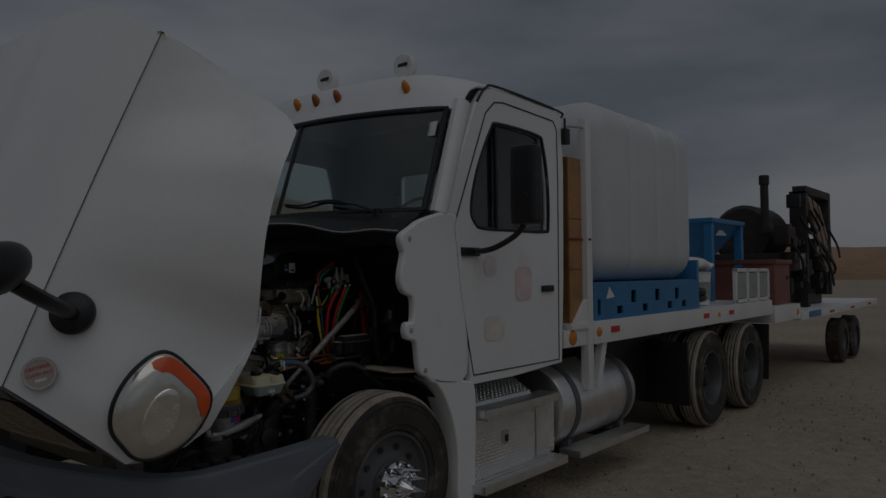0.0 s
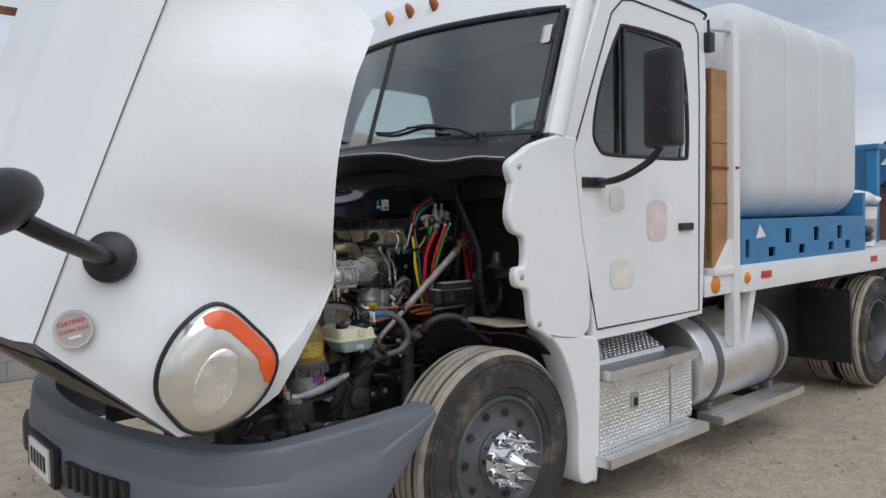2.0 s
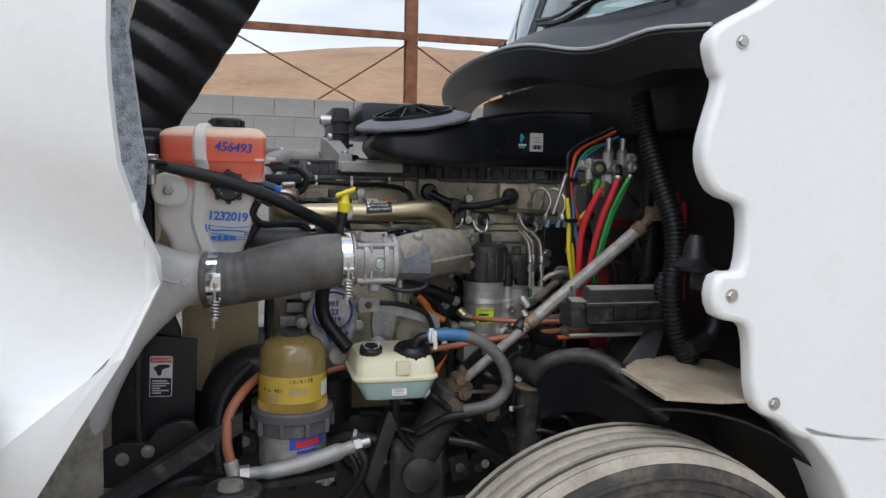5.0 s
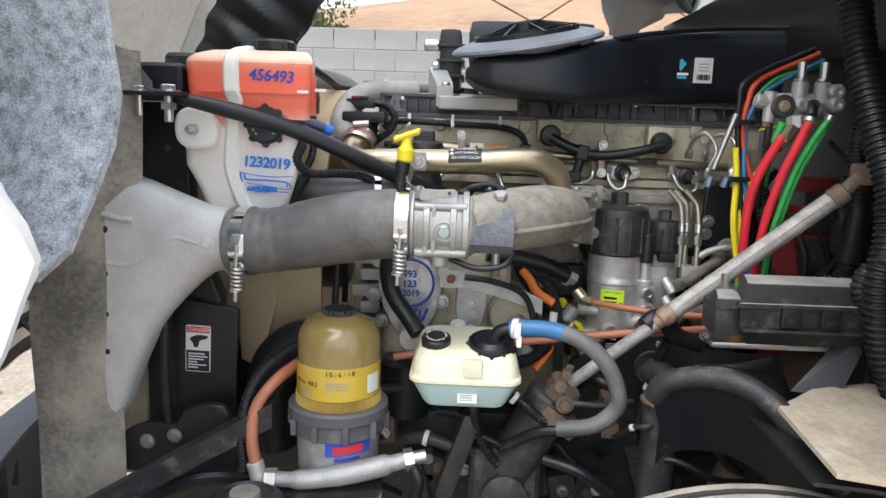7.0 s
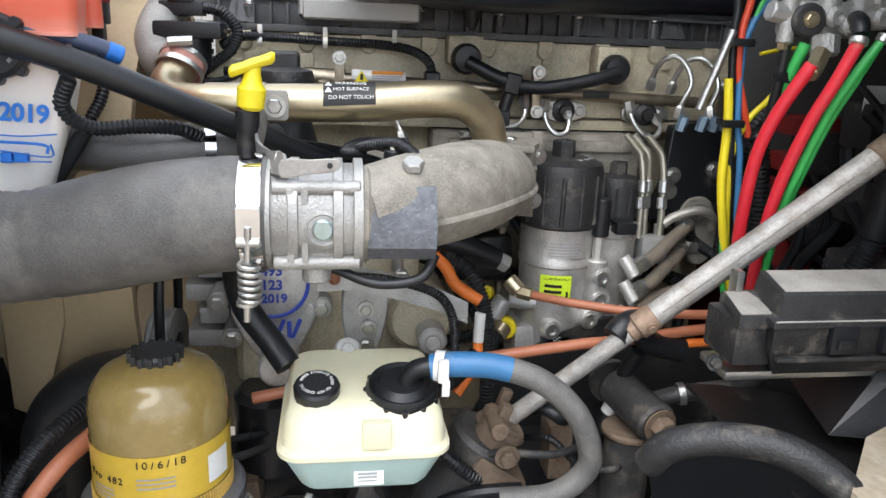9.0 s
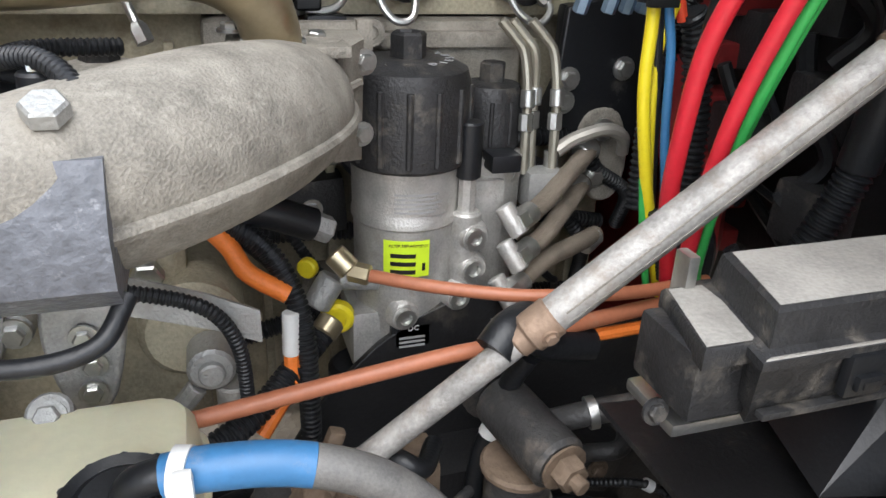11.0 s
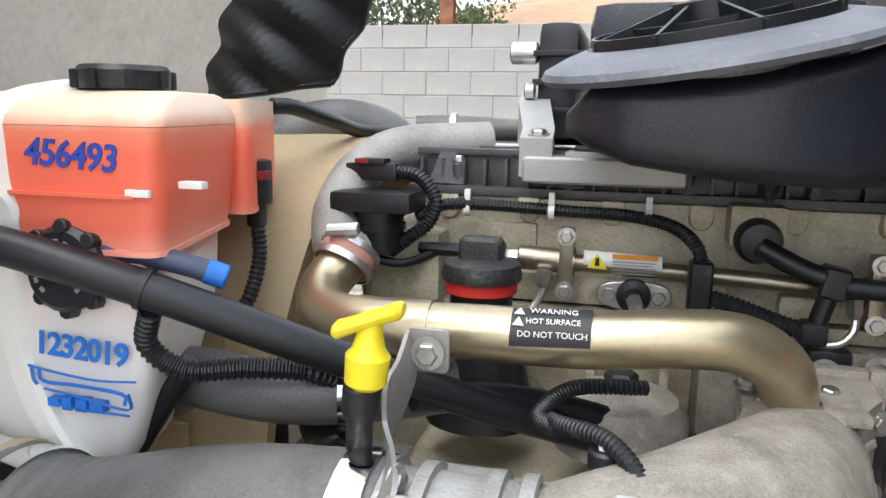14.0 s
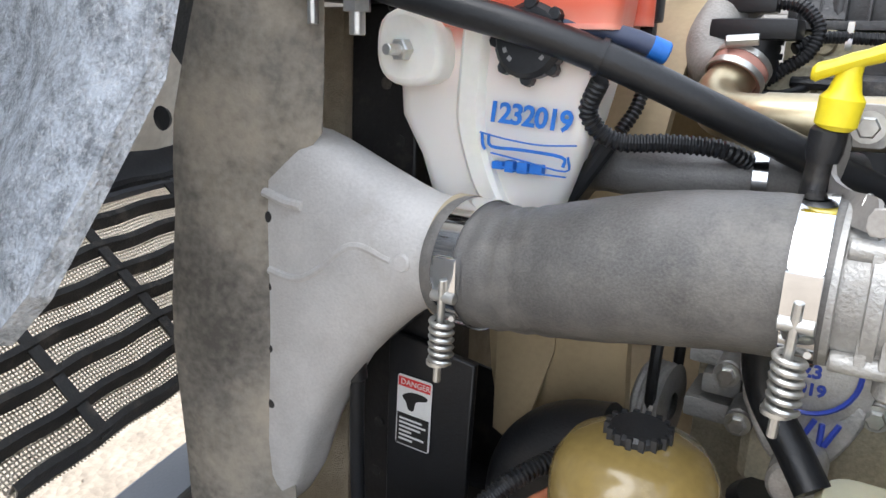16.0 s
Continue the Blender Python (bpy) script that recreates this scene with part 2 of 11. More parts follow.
TEAL = material("teal_print", (0.05, 0.42, 0.55), 0.4, 0, 0.05, 30)
LABELY = material("fluorescent_yellow_label", (0.66, 0.88, 0.03), 0.5, 0, 0.04, 30)
ORANGEPR = material("orange_print", (0.80, 0.30, 0.03), 0.5, 0, 0.05, 30)
CONCRETE_B = material("concrete_block", (0.30, 0.293, 0.28), 0.9, 0, 0.12, 3, 0.5, 60, (0.40, 0.38, 0.35), 0.15, 3)
MORTAR = material("mortar_joint", (0.27, 0.263, 0.25), 0.95, 0, 0.1, 6, 0.5, 80)
WOOD = material("varnished_plywood", (0.36, 0.19, 0.075), 0.5, 0, 0.22, 6, 0.1, 60, (0.20, 0.095, 0.035), 0.2, 6)
PALE_WOOD = material("pallet_wood", (0.40, 0.31, 0.21), 0.8, 0, 0.2, 5, 0.2, 60)
BLUE_P = material("blue_painted_steel", (0.035, 0.20, 0.42), 0.4, 0.1, 0.1, 3, 0.08, 90, (0.20, 0.22, 0.24), 0.08, 4)
POLY = material("white_polyethylene", (0.62, 0.64, 0.66), 0.45, 0, 0.04, 1.5, 0.05, 60, (0.52, 0.52, 0.50), 0.1, 1.5, sss=0.1)
BEDWHITE = material("white_bed_steel", (0.74, 0.75, 0.75), 0.4, 0, 0.05, 2, 0.06, 80, (0.42, 0.33, 0.25), 0.08, 4)
BROWNBOX = material("brown_painted_box", (0.20, 0.07, 0.05), 0.5, 0, 0.15, 4, 0.1, 90, DUST, 0.1, 4)
MACHINE = material("dark_machine_steel", (0.03, 0.028, 0.027), 0.55, 0.2, 0.3, 5, 0.3, 70, (0.20, 0.12, 0.08), 0.18, 4)
HEADLENS = material("headlight_reflector", (0.72, 0.70, 0.64), 0.16, 0.75, 0.15, 6, 0.9, 5, (0.55, 0.48, 0.36), 0.2, 4, coat=0.6)
HEADCHROME = material("bright_reflector", (0.82, 0.80, 0.74), 0.22, 0.8, 0.12, 10, 0.5, 30, (0.60, 0.54, 0.43), 0.25, 12, coat=0.6)
HLORANGE = material("orange_turn_lens", (0.78, 0.095, 0.010), 0.25, 0, 0.06, 20, 0.03, 200, coat=0.5)
MESH = material("radiator_core", (0.34, 0.29, 0.21), 0.65, 0.3, 0.15, 40, 0.8, 400, DUST, 0.2, 20)
SEAT = material("dark_cab_trim", (0.075, 0.08, 0.083), 0.8, 0, 0.1, 6, 0.1, 90)
REDPAINT = material("dark_red_paint", (0.22, 0.02, 0.02), 0.5, 0.1, 0.2, 9, 0.2, 90, (0.2, 0.13, 0.1), 0.2, 8)


def glass(name, tint, rough=0.03):
    m = bpy.data.materials.new(name)
    m.use_nodes = True
    b = m.node_tree.nodes["Principled BSDF"]
    b.inputs["Base Color"].default_value = (*tint, 1)
    b.inputs["Roughness"].default_value = rough
    b.inputs["Transmission Weight"].default_value = 1.0
    b.inputs["IOR"].default_value = 1.45
    return m


GLASS = glass("tinted_glass", (0.66, 0.72, 0.71))
SCREEN = glass("windscreen_glass", (0.62, 0.72, 0.70))
SCREEN.node_tree.nodes["Principled BSDF"].inputs["IOR"].default_value = 1.75
CASTSMOOTH = material("smooth_cast_aluminium", (0.42, 0.42, 0.41), 0.5, 0.45, 0.1, 6, 0.12, 300, (0.34, 0.32, 0.29), 0.2, 9)
GRILLEMESH = material("dusty_grille_mesh", (0.62, 0.55, 0.44), 0.85, 0, 0.35, 300, 0.9, 420, (0.70, 0.64, 0.54), 0.3, 12)


def ground_material():
    m = material("dirt_ground", (0.36, 0.30, 0.23), 0.95, 0, 0.25, 0.35, 0, 30)
    nt = m.node_tree
    b = nt.nodes["Principled BSDF"]
    co = nt.nodes.new("ShaderNodeTexCoord")
    n1 = nt.nodes.new("ShaderNodeTexNoise")
    n1.inputs["Scale"].default_value = 7
    n1.inputs["Detail"].default_value = 10
    n1.inputs["Roughness"].default_value = 0.72
    n2 = nt.nodes.new("ShaderNodeTexVoronoi")
    n2.inputs["Scale"].default_value = 28
    for n in (n1, n2):
        nt.links.new(co.outputs["Object"], n.inputs["Vector"])
    r = nt.nodes.new("ShaderNodeValToRGB")
    r.color_ramp.elements[0].position = 0.3
    r.color_ramp.elements[0].color = (0.24, 0.195, 0.15, 1)
    r.color_ramp.elements[1].position = 0.7
    r.color_ramp.elements[1].color = (0.54, 0.46, 0.36, 1)
    nt.links.new(n1.outputs["Fac"], r.inputs["Fac"])
    mx = nt.nodes.new("ShaderNodeMixRGB")
    mx.inputs["Fac"].default_value = 0.55
    old = b.inputs["Base Color"].links[0].from_socket
    nt.links.new(old, mx.inputs["Color1"])
    nt.links.new(r.outputs["Color"], mx.inputs["Color2"])
    nt.links.new(mx.outputs["Color"], b.inputs["Base Color"])
    bp = nt.nodes.new("ShaderNodeBump")
    bp.inputs["Strength"].default_value = 0.6
    bp.inputs["Distance"].default_value = 0.02
    ad = nt.nodes.new("ShaderNodeMath")
    ad.operation = "ADD"
    nt.links.new(n1.outputs["Fac"], ad.inputs[0])
    nt.links.new(n2.outputs["Distance"], ad.inputs[1])
    nt.links.new(ad.outputs[0], bp.inputs["Height"])
    nt.links.new(bp.outputs["Normal"], b.inputs["Normal"])
    return m


# ---- mesh tools (all in world metres) ----
SHIFT = Vector((0, 0, 0))


def shifted(offset, build):
    """Builds something with all its parts moved by an offset."""
    SHIFT[:] = offset
    build()
    SHIFT[:] = (0, 0, 0)


def thing(name, at, label="", category="", group="", kind=""):
    e = new(name)
    e.empty_display_size = 0.05
    e.location = Vector(at) + SHIFT
    return tagged(e, label, category, group, kind)


def part(name, bm, mat, parent=None, label="", smooth=True, sharp=35):
    """Links a bmesh as one mesh object under a thing or a part."""
    if isinstance(bm, bpy.types.Mesh):
        me = bm
        me.name = name
    else:
        me = bpy.data.meshes.new(name)
        bmesh.ops.recalc_face_normals(bm, faces=bm.faces[:])
        bm.to_mesh(me)
        bm.free()
    if SHIFT.length:
        me.transform(Matrix.Translation(SHIFT))
    if smooth:
        for p in me.polygons:
            p.use_smooth = True
        me.set_sharp_from_angle(angle=radians(sharp))
    me.materials.clear()
    me.materials.append(mat)
    ob = new(name, me)
    if parent:
        ob.parent = parent
        top = parent.parent or parent
        ob.matrix_parent_inverse = Matrix.Translation(-Vector(top.location))
        if parent.parent:
            ob.matrix_parent_inverse = Matrix.Identity(4)
    if label:
        ob["label"] = label
    return ob


def joined(*bms):
    out = bms[0]
    for b in bms[1:]:
        me = bpy.data.meshes.new("tmp")
        b.to_mesh(me)
        out.from_mesh(me)
        b.free()
        bpy.data.meshes.remove(me)
    return out


def box(lo, hi, bevel=0.004, seg=2, rot=None):
    bm = bmesh.new()
    bmesh.ops.create_cube(bm, size=1)
    c = [(a + b) / 2 for a, b in zip(lo, hi)]
    s = [abs(b - a) for a, b in zip(lo, hi)]
    bmesh.ops.scale(bm, vec=s, verts=bm.verts)
    if bevel:
        bmesh.ops.bevel(bm, geom=bm.edges[:], offset=min(bevel, 0.45 * min(s)), segments=seg, affect="EDGES", profile=0.7)
    if rot:
        bmesh.ops.rotate(bm, matrix=Euler([radians(a) for a in rot]).to_matrix(), verts=bm.verts)
    bmesh.ops.translate(bm, vec=c, verts=bm.verts)
    return bm


def frames(pts):
    pts = [Vector(p) for p in pts]
    n = len(pts)
    tang = []
    for i in range(n):
        tang.append((pts[min(i + 1, n - 1)] - pts[max(i - 1, 0)]).normalized())
    ref = Vector((0, 0, 1)) if abs(tang[0].z) < 0.9 else Vector((0, 1, 0))
    nrm = (ref - tang[0] * ref.dot(tang[0])).normalized()
    out = []
    for p, t in zip(pts, tang):
        nrm = (nrm - t * nrm.dot(t)).normalized()
        out.append((p, t, nrm, t.cross(nrm)))
    return out


def smooth_path(pts, n=8):
    """Catmull-Rom curve through pts."""
    P = [Vector(p) for p in pts]
    P = [2 * P[0] - P[1]] + P + [2 * P[-1] - P[-2]]
    out = []
    for i in range(1, len(P) - 2):
        for k in range(n):
            t = k / n
            a, b, c, d = P[i - 1], P[i], P[i + 1], P[i + 2]
            out.append(0.5 * ((2 * b) + (c - a) * t + (2 * a - 5 * b + 4 * c - d) * t * t + (3 * b - a - 3 * c + d) * t ** 3))
    out.append(P[-2])
    return out


def sweep(pts, radii, seg=14, cap=True, squash=1.0):
    """A tube along pts; radii a number or one for each point."""
    bm = bmesh.new()
    fr = frames(pts)
    if not hasattr(radii, "__len__"):
        radii = [radii] * len(fr)
    rings = []
    for (p, t, a, b), r in zip(fr, radii):
        rings.append([bm.verts.new(p + a * r * squash * math.cos(2 * math.pi * k / seg) + b * r * math.sin(2 * math.pi * k / seg)) for k in range(seg)])
    for i in range(len(rings) - 1):
        for k in range(seg):
            bm.faces.new((rings[i][k], rings[i][(k + 1) % seg], rings[i + 1][(k + 1) % seg], rings[i + 1][k]))
    if cap:
        bm.faces.new(rings[0][::-1])
        bm.faces.new(rings[-1])
    return bm


def hose(pts, r, n=8, seg=14):
    return sweep(smooth_path(pts, n), r, seg)


def conduit(pts, r, pitch=0.007, seg=10, depth=0.16):
    """Corrugated split conduit."""
    base = smooth_path(pts, 10)
    length = sum((b - a).length for a, b in zip(base, base[1:]))
    m = max(8, int(length / pitch) * 4)
    cum = [0]
    for a, b in zip(base, base[1:]):
        cum.append(cum[-1] + (b - a).length)
    out, rad, j = [], [], 0
    for i in range(m + 1):
        s = length * i / m
        while j < len(cum) - 2 and cum[j + 1] < s:
            j += 1
        k = (s - cum[j]) / max(1e-9, cum[j + 1] - cum[j])
        out.append(base[j].lerp(base[j + 1], k))
        rad.append(r * (1 - depth * (1 if i % 4 in (0, 1) else 0)))
    return sweep(out, rad, seg)


def lathe(profile, axis_at, axis="z", seg=32, start=0.0, tilt=None):
    """Turns (radius, height) pairs round an axis through axis_at."""
    bm = bmesh.new()
    rings = []
    for r, h in profile:
        if r < 1e-6:
            rings.append([bm.verts.new((0, 0, h))])
        else:
            rings.append([bm.verts.new((r * math.cos(start + 2 * math.pi * k / seg), r * math.sin(start + 2 * math.pi * k / seg), h)) for k in range(seg)])
    for A, B in zip(rings, rings[1:]):
        for k in range(seg):
            q = (k + 1) % seg
            if len(A) == 1 and len(B) == 1:
                continue
            if len(A) == 1:
                bm.faces.new((A[0], B[q], B[k]))
            elif len(B) == 1:
                bm.faces.new((A[k], A[q], B[0]))
            else:
                bm.faces.new((A[k], A[q], B[q], B[k]))
    m = Matrix.Identity(4)
    if axis == "y":
        m = Matrix.Rotation(radians(90), 4, "X")
    elif axis == "x":
        m = Matrix.Rotation(radians(90), 4, "Y")
    elif not isinstance(axis, str):
        m = Vector(axis).normalized().to_track_quat("Z", "Y").to_matrix().to_4x4()
    bmesh.ops.transform(bm, matrix=Matrix.Translation(axis_at) @ m, verts=bm.verts)
    return bm


def rod(a, b, r, seg=16, bevel=0.15):
    a, b = Vector(a), Vector(b)
    L = (b - a).length
    e = min(r * bevel, L * 0.3)
    return lathe([(0, 0), (r - e, 0), (r, e), (r, L - e), (r - e, L), (0, L)], a, b - a, seg)


def hexbolt(at, direction, r=0.009, h=0.008, washer=True):
    d = Vector(direction).normalized()
    prof = [(0, 0), (r * 0.95, 0), (r, h * 0.15), (r, h * 0.8), (r * 0.85, h), (0, h)]
    bm = lathe(prof, at, d, 6)
    if washer:
        bm = joined(bm, lathe([(0, -0.001), (r * 1.45, -0.001), (r * 1.45, 0.002), (0, 0.002)], at, d, 14))
    return bm


def plate(outline, holes=(), depth=0.01, bevel=0.0, matrix=None, name="plate"):
    """A flat plate from a 2D outline with holes; depth along +z, then moved by matrix."""
    cu = bpy.data.curves.new(name, "CURVE")
    cu.dimensions = "2D"
    cu.fill_mode = "BOTH"
    cu.extrude = max(0.0001, depth / 2 - bevel)
    cu.bevel_depth = bevel
    cu.bevel_resolution = 2
    for loop in (outline, *holes):
        s = cu.splines.new("POLY")
        s.points.add(len(loop) - 1)
        for p, (x, y) in zip(s.points, loop):
            p.co = (x, y, 0, 1)
        s.use_cyclic_u = True
    ob = bpy.data.objects.new(name, cu)
    me = bpy.data.meshes.new_from_object(ob)
    bpy.data.objects.remove(ob)
    me.transform((matrix or Matrix.Identity(4)) @ Matrix.Translation((0, 0, depth / 2)))
    if matrix is not None and matrix.determinant() < 0:
        me.flip_normals()
    return me


XZ = Matrix(((1, 0, 0, 0), (0, 0, 1, 0), (0, 1, 0, 0), (0, 0, 0, 1)))   # (x, z, depth) -> world, depth along +y
YZ = Matrix(((0, 0, 1, 0), (1, 0, 0, 0), (0, 1, 0, 0), (0, 0, 0, 1)))   # (y, z, depth) -> world, depth along +x


def rounded(x0, y0, x1, y1, r, n=5):
    out = []
    for cx, cy, a in ((x1 - r, y0 + r, -90), (x1 - r, y1 - r, 0), (x0 + r, y1 - r, 90), (x0 + r, y0 + r, 180)):
        for k in range(n + 1):
            t = radians(a + 90 * k / n)
            out.append((cx + r * math.cos(t), cy + r * math.sin(t)))
    return out


def smooth_loop(pts, n=5, closed=True):
    P = [Vector((*p, 0)) for p in pts]
    out = []
    m = len(P)
    for i in range(m):
        a, b, c, d = P[i - 1], P[i], P[(i + 1) % m], P[(i + 2) % m]
        for k in range(n):
            t = k / n
            q = 0.5 * ((2 * b) + (c - a) * t + (2 * a - 5 * b + 4 * c - d) * t * t + (3 * b - a - 3 * c + d) * t ** 3)
            out.append((q.x, q.y))
    return out


def sheet(rows, thick=0.006, closed=False):
    """A skin through rows of points, given thickness."""
    bm = bmesh.new()
    grid = [[bm.verts.new(p) for p in row] for row in rows]
    for A, B in zip(grid, grid[1:]):
        n = len(A)
        for k in range(n if closed else n - 1):
            q = (k + 1) % n
            bm.faces.new((A[k], A[q], B[q], B[k]))
    bmesh.ops.recalc_face_normals(bm, faces=bm.faces[:])
    if thick:
        bmesh.ops.solidify(bm, geom=bm.faces[:], thickness=thick)
    return bm


def loft(sections):
    """A closed solid through equal loops of points."""
    bm = bmesh.new()
    rings = [[bm.verts.new(p) for p in s] for s in sections]
    for A, B in zip(rings, rings[1:]):
        n = len(A)
        for k in range(n):
            bm.faces.new((A[k], A[(k + 1) % n], B[(k + 1) % n], B[k]))
    bm.faces.new(rings[0][::-1])
    bm.faces.new(rings[-1])
    return bm


def text_mesh(body, size, matrix, depth=0.0006, shear=0.0, spacing=1.0, bold=0.0):
    cu = bpy.data.curves.new("text", "FONT")
    cu.body = body
    cu.size = size
    cu.align_x = "CENTER"
    cu.align_y = "CENTER"
    cu.extrude = depth
    cu.shear = shear
    cu.offset = bold
    cu.space_character = spacing
    cu.resolution_u = 3
    ob = bpy.data.objects.new("text", cu)
    me = bpy.data.meshes.new_from_object(ob)
    bpy.data.objects.remove(ob)
    me.transform(matrix)
    return me


def facing(at, normal, up=(0, 0, 1), roll=0.0):
    """Matrix whose z looks along normal and whose y is up."""
    n = Vector(normal).normalized()
    u = Vector(up)
    u = (u - n * u.dot(n)).normalized()
    x = u.cross(n)
    m = Matrix((x, u, n)).transposed().to_4x4()
    return Matrix.Translation(at) @ m @ Matrix.Rotation(radians(roll), 4, "Z")


def lerp(a, b, t):
    return tuple(p + (q - p) * t for p, q in zip(a, b))

# ---- the yard: ground, hill, block wall ----
def build_ground():
    bm = bmesh.new()
    xs = [-900, -300, -100, -50, -30] + [-20 + 0.8 * i for i in range(66)] + [40, 60, 100, 300, 900]
    ys = [-900, -300, -100, -40] + [-16 + 0.8 * i for i in range(34)] + [14, 20, 30, 50, 100, 300, 900]
    grid = []
    for y in ys:
        row = []
        for x in xs:
            z = 0.03 * noise.noise((x * 0.35, y * 0.35, 0)) + 0.012 * noise.noise((x * 1.3, y * 1.3, 4))
            if 0 < y < 2.6 and -2 < x < 8:
                z *= 0.2
            row.append(bm.verts.new((x, y, z - 0.012)))
        grid.append(row)
    for A, B in zip(grid, grid[1:]):
        for k in range(len(A) - 1):
            bm.faces.new((A[k], A[k + 1], B[k + 1], B[k]))
    g = part("ground", bm, ground_material())
    tagged(g, "dry brown dirt yard with fine gravel", "ground", kind="structure")


build_ground()


def pebbles():
    rnd = random.Random(5)
    bm = bmesh.new()
    for _ in range(1500):
        x, y = rnd.uniform(-2, 9), rnd.uniform(-4, 0.6)
        if rnd.random() < 0.3:
            x, y = rnd.uniform(-3, 0), rnd.uniform(1.0, 6)
        r = rnd.choice((0.006, 0.008, 0.011, 0.016)) * rnd.uniform(0.7, 1.3)
        m = Matrix.Translation((x, y, 0.0)) @ Euler((rnd.random() * 3, rnd.random() * 3, rnd.random() * 3)).to_matrix().to_4x4() @ Matrix.Diagonal((r, r * 0.8, r * 0.6, 1))
        bmesh.ops.create_icosphere(bm, subdivisions=1, radius=1, matrix=m)
    s = part("gravel", bm, material("gravel_stone", (0.30, 0.26, 0.21), 0.9, 0, 0.3, 12, 0.3, 80), smooth=False)
    tagged(s, "loose small stones scattered over dry dirt", "gravel", kind="stuff")


def hill():
    bm = bmesh.new()
    rows = []
    for j in range(26):
        d = j / 25
        row = []
        for i in range(70):
            x = -170 + 420 * i / 69
            y = 55 + 95 * d
            ridge = 21 + 6 * noise.noise((x * 0.012, 3, 0)) + 7 * math.exp(-((x - 30) / 45) ** 2) - 0.045 * max(0, x - 70)
            ridge -= 0.10 * max(0, -20 - x)
            h = max(0.0, ridge) * (1 - (1 - d) ** 1.7) + 1.2 * noise.noise((x * 0.08, y * 0.08, 2)) * d
            row.append(bm.verts.new((x, y, h - 0.3)))
        rows.append(row)
    for A, B in zip(rows, rows[1:]):
        for k in range(len(A) - 1):
            bm.faces.new((A[k], A[k + 1], B[k + 1], B[k]))
    m = material("dry_hillside", (0.33, 0.205, 0.12), 0.95, 0, 0.22, 0.06, 0.6, 0.7, (0.42, 0.31, 0.19), 0.35, 0.05)
    ob = part("hill", bm, m)
    tagged(ob, "bare brown dry hillside under grey sky", "hill", kind="structure")
    # far low ridge behind the trailer
    bm = bmesh.new()
    rows = []
    for j in range(8):
        row = []
        for i in range(50):
            y = -160 + 330 * i / 49
            x = 120 + 60 * j / 7
            h = (8 + 3 * noise.noise((y * 0.02, 1, 7))) * math.sin(math.pi * 0.5 * j / 7)
            row.append(bm.verts.new((x, y, h - 0.2)))
        rows.append(row)
    for A, B in zip(rows, rows[1:]):
        for k in range(len(A) - 1):
            bm.faces.new((A[k], A[k + 1], B[k + 1], B[k]))
    ob = part("far_hill", bm, m)
    tagged(ob, "low brown far ridge behind the yard", "hill", kind="structure")


hill()


def scrub():
    rnd = random.Random(9)
    leaf = material("dry_green_scrub", (0.085, 0.095, 0.05), 0.9, 0, 0.35, 3, 0.2, 20)
    for n in range(22):
        bm = bmesh.new()
        x, y = rnd.uniform(-45, 40), rnd.uniform(56, 92)
        s = rnd.uniform(0.7, 1.7)
        d = (y - 55) / 95
        base = 21 * (1 - (1 - d) ** 1.7)
        for _ in range(190):
            a, b = rnd.uniform(0, 6.28), rnd.random()
            rr = s * (0.25 + 0.75 * b)
            p = Vector((x + rr * math.cos(a), y + rr * math.sin(a), base + s * rnd.uniform(0.0, 1.1) * (1.1 - 0.5 * b)))
            q = Euler((rnd.random() * 6, rnd.random() * 6, rnd.random() * 6)).to_matrix()
            k = rnd.uniform(0.12, 0.28)
            vs = [bm.verts.new(p + q @ Vector(v) * k) for v in ((-1, -0.5, 0), (1, -0.4, 0), (0.2, 0.8, 0.2))]
            bm.faces.new(vs)
        ob = part("bush", bm, leaf, smooth=False)
        tagged(ob, "small dull green scrub bush on the hillside", "bush", group="scrub on the hill")


scrub()

WALL_Y = 6.4


def block_wall():
    w = part("wall_north", box((-14, WALL_Y + 0.006, -0.1), (3.6, WALL_Y + 0.19, 2.29), 0.003), MORTAR, smooth=False)
    tagged(w, "grey concrete block yard wall with mortar joints", "wall", kind="structure")
    return w


def block_pieces(w):
    me_src = box((-0.1965, 0, -0.0965), (0.1965, 0.2, 0.0965), 0.005, 1)
    me = bpy.data.meshes.new("block")
    me_src.to_mesh(me)
    me_src.free()
    me.materials.append(CONCRETE_B)
    rnd = random.Random(3)
    for row in range(11, 3, -1):
        for i in range(30):
            x = -8.6 + 0.4 * i + (0.2 if row % 2 else 0)
            o = new("block", me)
            o.parent = w
            o.location = (x, WALL_Y + rnd.uniform(-0.003, 0.003), 0.1 + 0.2 * row)
    bm = bmesh.new()
    for row in range(12):
        for i in range(44):
            x = -13.8 + 0.4 * i + (0.2 if row % 2 else 0)
            if row > 3 and -8.7 < x < 3.3:
                continue
            b = box((x - 0.195, WALL_Y, 0.005 + 0.2 * row), (x + 0.195, WALL_Y + 0.2, 0.195 + 0.2 * row), 0)
            t = bpy.data.meshes.new("t")
            b.to_mesh(t)
            b.free()
            bm.from_mesh(t)
            bpy.data.meshes.remove(t)
    tagged(part("block_courses", bm, CONCRETE_B, w, smooth=False), kind="stuff")


WALL = block_wall()


